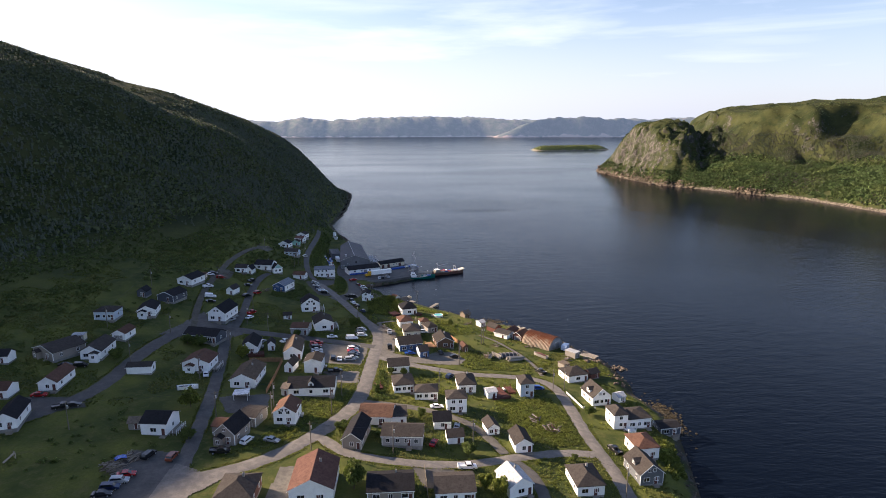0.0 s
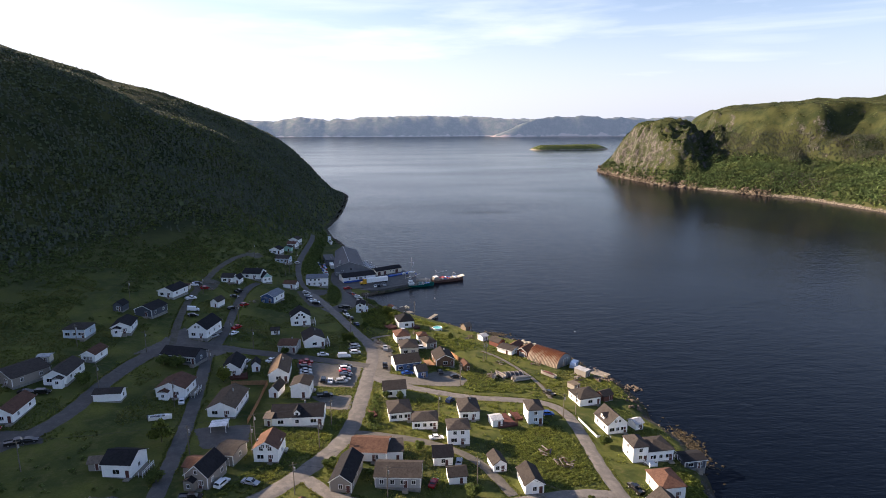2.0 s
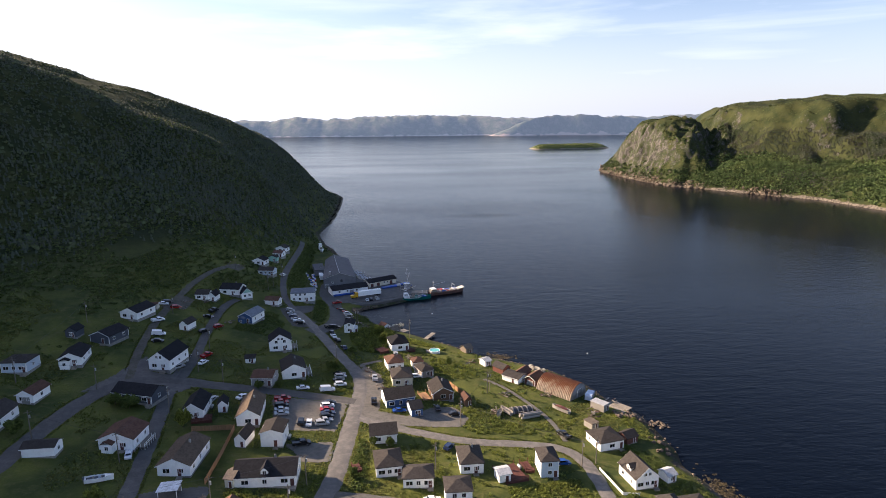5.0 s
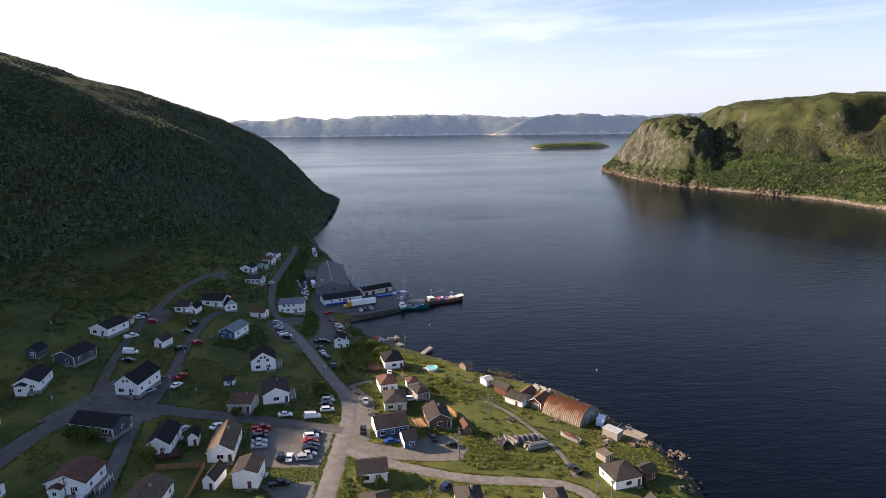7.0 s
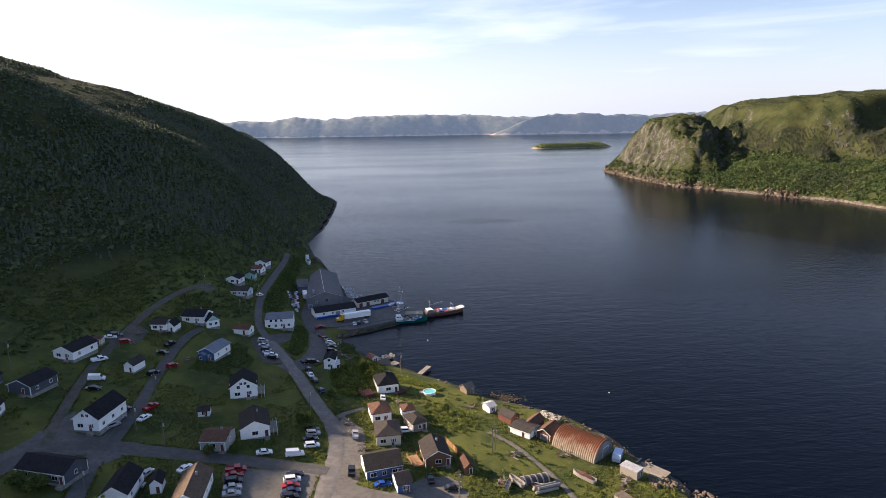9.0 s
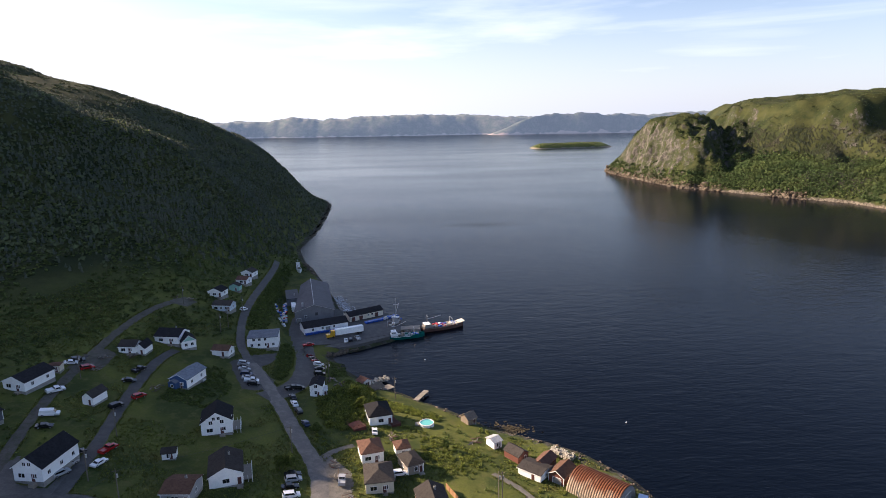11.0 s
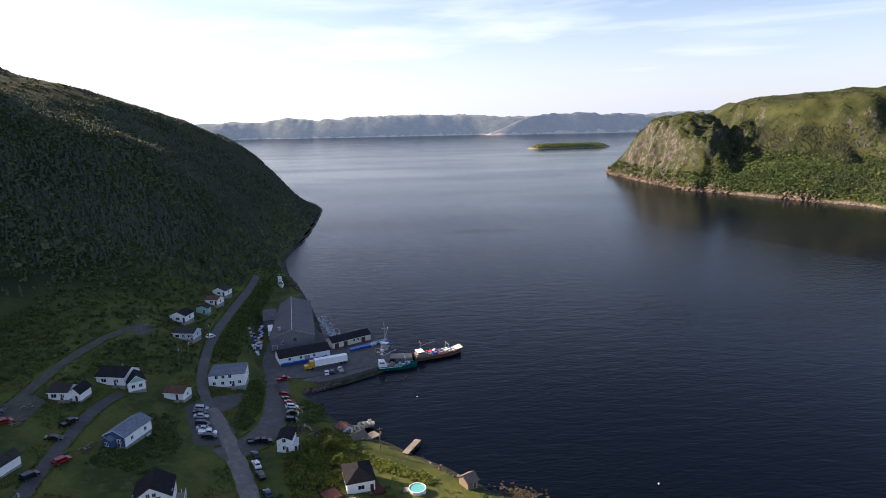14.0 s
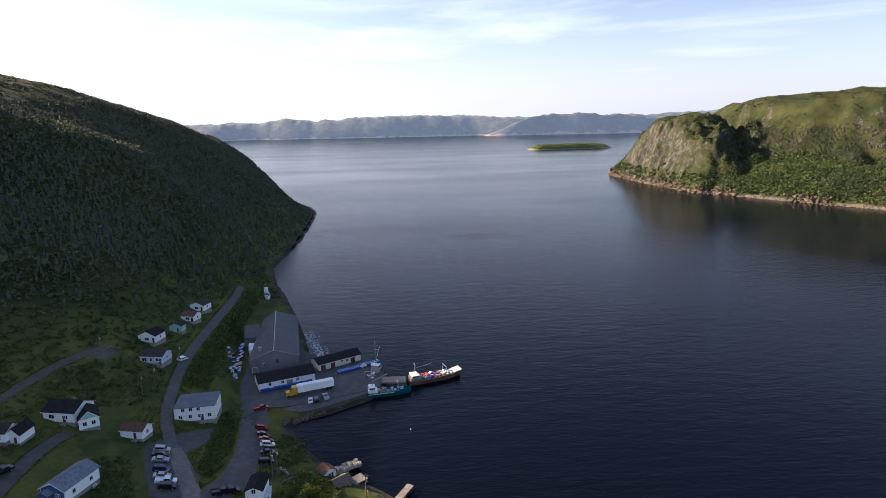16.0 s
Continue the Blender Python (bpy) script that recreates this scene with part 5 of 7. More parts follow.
p1 = plant_building(-56.2, 461.5, 11, 20.5, 56, 6, 3.4, "gy", PLANTWALL, PLANTROOF, "long grey sheet-metal fish plant with a low gable roof")
part("ridge_cap", Shape().box(-0.14, 0.14, -28.3, 28.3, 9.63, 9.72), STEEL, p1, "pale ridge capping")
for piece in p1.children:
    for v in piece.data.vertices:
        if v.co.x < -0.2:
            v.co.x *= 1 - 0.42 * (v.co.y + 28) / 56
part("vent", Shape().box(-6.5, -5.2, -23.5, -22.2, 6.8, 9.6), STEEL, p1)
part("verge_trim", Shape().prism([(-10.6, 5.95), (0, 9.5), (10.6, 5.95), (10.6, 6.2), (0, 9.75), (-10.6, 6.2)], "y", -28.5, -28.42), STEEL, p1)
doorway(p1, pose(-8.2, -28, 0), 2.2, 2.6, True)
part("hatch", Shape().box(0.4, 1.8, -28.06, -28.0, 3.6, 5.2), DARKMETAL, p1)
window(p1, pose(-4.6, -28, 3.4), 1.0, 1.1)
lean = plant_building(*rotated(-56.2, 461.5, 11, -11.5, 17), 14, 7, 20, 3.6, 0.3, "flat", PLANTWALL, PLANTROOF, "low flat-roofed lean-to behind the fish plant")
part("vent", Shape().rod((1, -4, 3.6), (1, -4, 5.2), 0.3, n=8), STEEL, lean)
p2 = plant_building(-44.5, 423, 23, 22.5, 10.5, 3.4, 1.7, "gx", WALL["white"], ROOF["black"], "low white fish store with a black gable roof")
for u in (-7, -2, 4):
    window(p2, pose(u, -5.25, 2.2), 1.0, 1.1)
doorway(p2, pose(0.8, -5.25, 0), 2.4, 2.6, True)
p3 = plant_building(-25.5, 440.5, 32, 20, 8, 3.0, 1.5, "gx", WALL["cream"], ROOF["black"], "low cream shed with a black gable roof on the quay")
for u in (-8, -3.5, 6):
    doorway(p3, pose(u, -4, 0), 2.2, 2.4)
for u in (1, 3.2):
    window(p3, pose(u, -4, 1.9), 1.0, 1.1)

def fish_tub(x, y, yaw, paint):
    if "tub" + paint not in CACHE:
        root = new("fish_tub")
        tagged(root, f"blue plastic fish tub stacked on the quay" if paint == "cobalt" else "white plastic fish tub stacked on the quay", "tub", "fish tubs")
        part("tub", Shape().box(-0.6, 0.6, -0.55, 0.55, 0.12, 0.9), CARPAINT[paint], root)
        part("lid", Shape().box(-0.64, 0.64, -0.59, 0.59, 0.905, 1.0), CARPAINT["silver" if paint == "white" else paint], root)
        part("skid", Shape().box(-0.55, -0.3, -0.5, 0.5, 0, 0.12).box(0.3, 0.55, -0.5, 0.5, 0, 0.12), RUBBER, root)
        CACHE["tub" + paint] = root
        root.matrix_basis = pose(x, y, max(2.42, at_ground(x, y)), 0, 0, yaw)
        return root
    return copy_thing(CACHE["tub" + paint], pose(x, y, max(2.42, at_ground(x, y)), 0, 0, yaw))

rng = random.Random(5)
for i in range(16):
    fish_tub(*rotated(-42.5, 417.2, 23, -10 + i * 1.3, rng.uniform(-0.3, 0.3)), 22 + rng.uniform(-6, 6), "cobalt")
for i in range(14):
    fish_tub(*rotated(-20, 431.5, 30, -4 + (i % 7) * 1.5, -(i // 7) * 1.4), 22 + rng.uniform(-9, 9), "cobalt")
for i in range(18):
    fish_tub(*rotated(-66.5, 428, 108, -2 + i * 1.5, rng.uniform(-1.2, 1.2)), rng.uniform(0, 90), rng.choice(["white", "red", "cobalt", "white"]))

for i in range(26):
    fish_tub(*rotated(-66.2, 434, 101, i * 1.35, 0.6 + rng.uniform(-0.9, 0.9)), rng.uniform(0, 90), rng.choice(["white", "red", "cobalt", "silver"]))
for i in range(12):
    fish_tub(*rotated(-12, 437, 32, -3 + (i % 6) * 1.6, -(i // 6) * 1.5), rng.uniform(0, 90), rng.choice(["cobalt", "cobalt", "white"]))

# articulated lorry with a yellow cab
lorry = new("lorry")
lorry.matrix_basis = pose(-30.5, 412.4, 2.42, 0, 0, 22)
tagged(lorry, "articulated lorry with a yellow cab and white box trailer", "lorry")
part("trailer", Shape().box(-7.2, 7.2, -1.3, 1.3, 1.15, 3.95), WALL["white"], lorry)
cabin = part("cab", Shape().prism([(-11.6, 0.6), (-7.5, 0.6), (-7.5, 3.6), (-9.2, 3.7), (-9.9, 2.1), (-11.6, 1.9)], "y", -1.2, 1.2), CARPAINT["yellow"], lorry, "yellow cab")
part("windscreen", Shape().prism([(-9.85, 2.15), (-9.25, 3.5), (-9.3, 3.52), (-9.92, 2.17)], "y", -1.0, 1.0), GLASS, cabin)
for k in (-10.9, -8.3, 4.6, 5.9):
    for sgn in (-1, 1):
        part("wheel", Shape().rod((k, sgn * 0.8, 0.5), (k, sgn * 1.2, 0.5), 0.5, n=12), RUBBER, lorry)
second = new("trailer")
tx, ty = rotated(-56.2, 461.5, 11, -10.7, -5)
second.matrix_basis = pose(tx, ty, max(2.42, at_ground(tx, ty)), 0, 0, 104)
tagged(second, "white box trailer parked beside the fish plant", "trailer")
part("box", Shape().box(-5, 5, -1.25, 1.25, 1.1, 3.7), WALL["white"], second)
for k in (-3.6, -2.4, 3.0):
    for sgn in (-1, 1):
        part("wheel", Shape().rod((k, sgn * 0.8, 0.5), (k, sgn * 1.2, 0.5), 0.5, n=10), RUBBER, second)

def hull(L, W, H, sheer=0.8, n=12):
    """A boat's hull, bow towards +x, open at the top."""
    s = Shape()
    rows = []
    for i in range(n + 1):
        t = i / n
        x = -L / 2 + L * t
        half = W / 2 * (1 - max(0, (t - 0.55) / 0.45) ** 2.2) * (0.86 + 0.14 * min(1, t * 4))
        half = max(half, 0.04)
        top = H + sheer * max(0, (t - 0.45) / 0.55) ** 2 + 0.15 * (1 - t)
        rows.append([(x, -half, top), (x, -half * 0.8, -0.5), (x, 0, -0.9), (x, half * 0.8, -0.5), (x, half, top), (x, half * 0.9, top), (x, half * 0.88, H - 0.35), (x, -half * 0.88, H - 0.35), (x, -half * 0.9, top)])
    m = len(rows[0])
    s.v = [p for r in rows for p in r]
    for i in range(n):
        s.f += [(i * m + j, i * m + (j + 1) % m, (i + 1) * m + (j + 1) % m, (i + 1) * m + j) for j in range(m)]
    s.f += [tuple(range(m)), tuple(n * m + j for j in range(m))]
    return s

def boat(x, y, yaw, L, W, H, paint, label, name="fishing_boat", cabin_at=-0.25, mast=6.0, z=0.0, deck=None, clutter=14, tall=1.0, house=None, strake=None):
    """A fishing boat: hull with bulwarks, two-level wheelhouse, mast, boom, gantry, winch and deck gear."""
    root = new(name)
    root.matrix_basis = pose(x, y, z, 0, 0, yaw)
    tagged(root, label, "boat", "boats")
    body = part("hull", hull(L, W, H), paint, root)
    part("rubbing_strake", Shape().box(-L * 0.46, L * 0.1, -W / 2 - 0.08, -W / 2 + 0.02, H - 0.3, H - 0.1).box(-L * 0.46, L * 0.1, W / 2 - 0.02, W / 2 + 0.08, H - 0.3, H - 0.1), strake or TRIM, body)
    k, f = L * cabin_at, H - 0.34
    wheelhouse = part("wheelhouse", Shape().prism([(k - L * 0.1, f), (k + L * 0.11, f), (k + L * 0.1, f + 2.3 * tall), (k + L * 0.06, f + 2.3 * tall), (k + L * 0.045, f + 4.2 * tall), (k - L * 0.07, f + 4.2 * tall), (k - L * 0.08, f + 2.3 * tall), (k - L * 0.1, f + 2.3 * tall)], "y", -W * 0.31, W * 0.31), house or WALL["white"], root)
    part("cabin_roof", Shape().box(k - L * 0.085, k + L * 0.06, -W * 0.34, W * 0.34, f + 4.2 * tall, f + 4.2 * tall + 0.15), TRIM, wheelhouse)
    for sgn in (-1, 1):
        yy = sgn * W * 0.31
        for q in (-0.05, -0.01, 0.03):
            part("cabin_window", Shape().box(k + L * q - 0.3, k + L * q + 0.3, min(yy, yy + sgn * 0.03), max(yy, yy + sgn * 0.03), f + 3.0 * tall, f + 3.8 * tall), GLASS, wheelhouse)
    part("mast", Shape().rod((k, 0, f + 4.3 * tall), (k, 0, f + 4.3 + mast), 0.13, 0.07), STEEL, root)
    part("crosstree", Shape().box(k - 0.06, k + 0.06, -W * 0.25, W * 0.25, f + 4.3 + mast * 0.6, f + 4.4 + mast * 0.6), STEEL, root)
    part("boom", Shape().rod((k, 0, f + 4.6), (k + L * 0.34, 0, f + 4.2 + mast * 0.5), 0.09), STEEL, root)
    g = -0.45 if cabin_at > -0.2 else 0.2
    for sgn in (-1, 1):
        part("gantry_leg", Shape().rod((L * g, sgn * W * 0.36, f), (L * g, sgn * W * 0.3, f + 3.6), 0.11), STEEL, root)
    part("gantry_beam", Shape().box(L * g - 0.1, L * g + 0.1, -W * 0.33, W * 0.33, f + 3.55, f + 3.75), STEEL, root)
    part("net_drum", Shape().rod((k + L * 0.24, -W * 0.22, f + 0.8), (k + L * 0.24, W * 0.22, f + 0.8), 0.75, n=10), deck or GREYWOOD, root)
    r = random.Random(int(x * 10))
    paints = [GREYWOOD, TRIM, deck or STEEL, CARPAINT["cobalt"], STEEL, WALL["cream"]]
    for i in range(clutter):
        gx_, gy_ = r.uniform(-0.42, 0.34) * L, r.uniform(-0.3, 0.3) * W
        if abs(gx_ - k) > L * 0.13:
            a_, b_ = r.uniform(0.3, 0.8), r.uniform(0.3, 0.7)
            part("deck_gear", Shape().box(-a_, a_, -b_, b_, 0, r.uniform(0.4, 1.1)), paints[i % 6], root, m=pose(gx_, gy_, f, 0, 0, r.uniform(0, 90)))
    return root

RUSTHULL = material("rusty_hull", (0.12, 0.06, 0.045), 0.7, 0.3, 0.8, 0.2, second=(0.07, 0.05, 0.045))
boat(-1.6, 412.2, 9, 18, 5.2, 1.7, CARPAINT["green"], "green-hulled fishing boat moored at the quay", cabin_at=-0.36, mast=6, clutter=24, tall=0.62)
boat(17.2, 424.5, 19, 23, 6.6, 2.0, RUSTHULL, "rust-brown fishing vessel with red and white deck gear", cabin_at=-0.38, mast=3, deck=CARPAINT["red"], clutter=90, tall=0.5, house=WALL["weathered"], strake=GREYWOOD)
part("bow_ramp", Shape().prism([(8.2, 2.2), (11.6, 3.0), (11.6, 3.2), (8.2, 2.5)], "y", -2.2, 2.2), WALL["cream"], bpy.data.objects["fishing_boat.001"])
boat(-8, 429, 75, 17, 5.4, 2.4, RUSTHULL, "dark trawler with a tall mast behind the quay", cabin_at=0.1, mast=9, tall=0.7, house=WALL["grey"], strake=GREYWOOD, clutter=30)
pier = part("pier", Shape().box(-7, 5, 418.5, 424, 1.5, 2.1), GREYWOOD)
tagged(pier, "grey timber pier between the moored boats", "pier")
for k in range(5):
    for yy in (419.2, 423.3):
        part("pile", Shape().rod((-5 + k * 2.3, yy, -5), (-5 + k * 2.3, yy, 1.5), 0.2), GREYWOOD, pier)

# ---- shore sheds, quonset and landing ----
def quonset(x, y, yaw, w, L, h):
    root = new("quonset_hut")
    root.matrix_basis = pose(x, y, at_ground(x, y), 0, 0, yaw)
    FOOTPRINTS.append((x, y, radians(yaw), w, L))
    tagged(root, "rusty corrugated steel quonset hut on the shore", "hut")
    skin = material("rusty_corrugated_steel", (0.36, 0.29, 0.21), 0.65, 0.3, 0.35, 0.2, metal=0.15)
    n, l = skin.node_tree.nodes, skin.node_tree.links
    tcn, sep = n.new("ShaderNodeTexCoord"), n.new("ShaderNodeSeparateXYZ")
    l.new(tcn.outputs["Object"], sep.inputs[0])
    st = n.new("ShaderNodeTexNoise")
    st.inputs["Scale"].default_value, st.inputs["Detail"].default_value = 0.5, 6
    l.new(tcn.outputs["Object"], st.inputs["Vector"])
    ad = n.new("ShaderNodeMath")
    ad.operation = "MULTIPLY_ADD"
    ad.inputs[1].default_value = 5.0
    l.new(st.outputs["Fac"], ad.inputs[0]), l.new(sep.outputs["Z"], ad.inputs[2])
    rg = n.new("ShaderNodeMapRange")
    rg.inputs["From Min"].default_value, rg.inputs["From Max"].default_value = h * 0.4 + 2.2, h * 0.9 + 2.4
    l.new(ad.outputs[0], rg.inputs["Value"])
    mx = n.new("ShaderNodeMix")
    mx.data_type = "RGBA"
    b = n["Principled BSDF"]
    old = b.inputs["Base Color"].links[0].from_socket
    l.new(rg.outputs[0], mx.inputs["Factor"]), l.new(old, mx.inputs["A"])
    mx.inputs["B"].default_value = (0.16, 0.055, 0.02, 1)
    l.new(mx.outputs["Result"], b.inputs["Base Color"])
    ribs = 22
    step = L / ribs
    arc = [(w / 2 * math.cos(a), h * math.sin(a)) for a in np.linspace(math.pi, 0, 19)]
    for i in range(ribs):
        y0 = -L / 2 + i * step
        s = Shape()
        for j, (px, pz) in enumerate(arc):
            for k, (yy, g) in enumerate(((y0, 1.0), (y0 + step * 0.32, 1.045), (y0 + step * 0.68, 1.045), (y0 + step, 1.0))):
                s.v.append((px * g, yy, pz * g - 0.3))
        for j in range(len(arc) - 1):
            for k in range(3):
                a = j * 4 + k
                s.f.append((a, a + 1, a + 5, a + 4))
        part("roof_sheet", s, skin, root)
    for yy in (-L / 2 + 0.15, L / 2 - 0.15):
        part("end_wall", Shape().prism([(px * 0.985, pz * 0.985 - 0.3) for px, pz in arc], "y", yy - 0.08, yy + 0.08), STEEL, root)
    doorway(root, pose(0.8, -L / 2 + 0.07, 0), 3.2, 3.2, True)
    return root

quonset(54.2, 273.2, 44, 11.6, 15.6, 5.8)

def caravan(x, y, yaw):
    root = new("caravan")
    root.matrix_basis = on_slope(x, y, yaw)
    tagged(root, "pale blue tarpaulin-covered caravan beside the quonset hut", "caravan")
    part("body", Shape().prism([(-3.0, 0.5), (3.0, 0.5), (3.15, 1.7), (2.6, 2.7), (-2.6, 2.8), (-3.15, 1.7)], "y", -1.25, 1.25), CARPAINT["tarp"], root)
    for sgn in (-1, 1):
        part("wheel", Shape().rod((0, sgn * 1.1, 0.35), (0, sgn * 1.27, 0.35), 0.35, n=10), RUBBER, root)
caravan(63.5, 266.5, 62)

def landing(x, y, yaw, w, d, z, label, rails=False):
    """A timber platform on piles over the water's edge."""
    root = new("landing_stage")
    root.matrix_basis = pose(x, y, 0, 0, 0, yaw)
    tagged(root, label, "jetty", "landing stages")
    n = int(w / 0.5)
    for i in range(n):
        part("plank", Shape().box(-w / 2 + i * w / n, -w / 2 + (i + 0.88) * w / n, -d / 2, d / 2, z - 0.08, z + rng.uniform(-0.02, 0.03)), GREYWOOD, root)
    for yy in (-d / 2 + 0.3, d / 2 - 0.3):
        part("beam", Shape().box(-w / 2, w / 2, yy - 0.12, yy + 0.12, z - 0.35, z - 0.1), GREYWOOD, root)
        for i in range(3):
            xx = (-0.45 + 0.45 * i) * w
            part("pile", Shape().rod((xx, yy, -5), (xx, yy, z - 0.1), 0.14), GREYWOOD, root)
landing(71.3, 259.5, 40, 8.5, 9, 2.3, "grey timber fishing stage on piles beside a shed")
landing(4.5, 343.5, 62, 9.5, 2.2, 1.3, "old grey plank jetty reaching into the water")
landing(-10, 351.5, 40, 7, 4, 1.2, "grey timber stage beside the shore huts")
landing(-13.5, 359, 35, 9, 4, 1.0, "weathered timber stage piled with traps")

def wreck(x, y, yaw, L, mat, label, motor=False):
    root = new("rowing_boat")
    root.matrix_basis = on_slope(x, y, yaw) @ pose(0, 0, 0.75)
    tagged(root, label, "boat", "boats ashore")
    part("hull", hull(L, L * 0.3, 0.55, 0.3, 9), mat, root)
    for k in (-0.2, 0.08):
        part("thwart", Shape().box(L * k - 0.14, L * k + 0.14, -L * 0.12, L * 0.12, 0.38, 0.45), GREYWOOD, root)
    if motor:
        part("deck_floor", Shape().prism([(-L * 0.44, -L * 0.11), (L * 0.14, -L * 0.12), (L * 0.36, 0), (L * 0.14, L * 0.12), (-L * 0.44, L * 0.11)], "z", 0.24, 0.34), WALL["slate"], root, "dark boat floor")
        part("foredeck", Shape().prism([(L * 0.2, -L * 0.1), (L * 0.45, 0), (L * 0.2, L * 0.1)], "z", 0.62, 0.68), mat, root)
        part("console", Shape().box(-0.1, 0.5, -0.35, 0.35, 0.3, 1.0), WALL["ice"], root)
        part("outboard_motor", Shape().box(-L / 2 - 0.42, -L / 2 - 0.02, -0.2, 0.2, 0.45, 1.1).box(-L / 2 - 0.3, -L / 2 - 0.14, -0.08, 0.08, -0.5, 0.45), WALL["graphite"], root)
wreck(49.5, 254.5, 130, 7.5, WALL["weathered"], "old grey wooden boat laid up on the grass")
wreck(-83.3, 197.6, 22, 6.6, WALL["white"], "white open motorboat with a dark interior on the lawn", True)
wreck(29, 251, 120, 6, WALL["weathered"], "worn grey boat hull among the junk")
wreck(26.5, 249, 70, 5, WALL["weathered"], "worn grey boat hull among the junk")

part("cover", Shape().prism([(-2.6, 0.55), (0, 0.95), (2.2, 0.7), (2.2, 0.62), (0, 0.8), (-2.6, 0.48)], "y", -0.85, 0.85), WALL["oxide"], bpy.data.objects["rowing_boat"], "faded red deck cover")

def pipe_stack(x, y, yaw, L, n, r, mat, label):
    """Long pipes lying side by side, two rows high."""
    root = new("pipe_stack")
    root.matrix_basis = on_slope(x, y, yaw)
    tagged(root, label, "pipes")
    for row in range(2):
        for i in range(n - row):
            q, e = (i + 0.5 * row) * 2.1 * r, rng.uniform(-0.5, 0.5)
            part("pipe", Shape().rod((-L / 2 + e, q, r + row * 1.75 * r), (L / 2 + e, q, r + row * 1.75 * r), r, n=10), mat, root)
pipe_stack(37.5, 247.2, 24, 7.5, 3, 0.45, WALL["weathered"], "stack of long pale pipes on the grass")

def hoop_frame(x, y, yaw):
    """A dark tarpaulin heap under pale hoops."""
    root = new("net_heap")
    root.matrix_basis = on_slope(x, y, yaw)
    tagged(root, "dark heap of nets and tarpaulin under pale hoops", "heap")
    arc = [(1.9 * math.cos(a), 1.7 * math.sin(a)) for a in np.linspace(math.pi, 0, 11)]
    part("heap", Shape().prism(arc, "x", -4.2, 4.2), DARKMETAL, root)
    for k in (-3.8, -1.9, 0, 1.9, 3.8):
        part("hoop", Shape().prism([(p * 1.06, q * 1.06) for p, q in arc] + [(p, q) for p, q in arc[::-1]], "x", k - 0.22, k + 0.22), WALL["weathered"], root)
hoop_frame(34.6, 252.6, 20)

# above-ground pool
pool = new("swimming_pool")
pool.matrix_basis = pose(6, 314.6, at_ground(6, 314.6))
tagged(pool, "round white above-ground pool with turquoise water on the lawn", "pool")
ring = Shape()
for i in range(24):
    a = 2 * math.pi * i / 24
    ring.v += [(r_ * math.cos(a), r_ * math.sin(a), z_) for r_, z_ in ((2.5, -0.5), (2.5, 1.2), (2.3, 1.2), (2.3, -0.5))]
    j = (i + 1) % 24
    ring.f += [(4 * i + k, 4 * j + k, 4 * j + (k + 1) % 4, 4 * i + (k + 1) % 4) for k in range(4)]
part("wall", ring, TRIM, pool)
part("water_surface", Shape().rod((0, 0, 0.6), (0, 0, 1.0), 2.3, n=24), material("pool_water", (0.12, 0.42, 0.4), 0.1, 0.05, 2, 0.05), pool)
part("deck", Shape().box(-3.9, -2.3, -1.4, 0.8, 0.2, 1.0), GREYWOOD, pool)

def fence(points, h, mat, label):
    root = new("fence")
    root.matrix_basis = pose(points[0][0], points[0][1], at_ground(*points[0]))
    o = root.matrix_basis.translation
    tagged(root, label, "fence", "garden fences")
    for (ax, ay), (bx, by) in zip(points, points[1:]):
        L = math.hypot(bx - ax, by - ay)
        n = max(2, int(L / 0.5))
        yaw = math.degrees(math.atan2(by - ay, bx - ax))
        for i in range(n):
            t = (i + 0.5) / n
            x, y = ax + (bx - ax) * t, ay + (by - ay) * t
            part("board", Shape().box(-L / n * 0.46, L / n * 0.46, -0.02, 0.02, -0.3, h + rng.uniform(-0.05, 0.05)), mat, root, m=pose(x - o.x, y - o.y, at_ground(x, y) - o.z, 0, 0, yaw))
        for i in range(0, n + 1, 4):
            t = i / n
            x, y = ax + (bx - ax) * t, ay + (by - ay) * t
            part("post", Shape().box(-0.06, 0.06, -0.12, -0.03, -0.5, h + 0.1), mat, root, m=pose(x - o.x, y - o.y, at_ground(x, y) - o.z, 0, 0, yaw))
NEWWOOD = material("new_fence_boards", (0.3, 0.17, 0.085), 0.8, 0.2, 2, 0.2)
fence([(-69.9, 224.8), (-58, 227.5), (-57.3, 212), (-57.1, 198)], 1.7, NEWWOOD, "tall new board fence round a garden")
fence([(10.5, 273.6), (15.2, 263)], 1.8, NEWWOOD, "orange new board fence beside a brown house")
fence([(51.5, 214.5), (54.2, 202), (59, 202)], 0.9, TRIM, "low white board fence along the road")
fence([(-3.3, 155), (-2.4, 138)], 1.5, GREYWOOD, "grey board fence between gardens")
fence([(-51, 398), (-40.8, 366), (-33.5, 346)], 0.7, GREYWOOD, "low grey guard fence along the quay road")

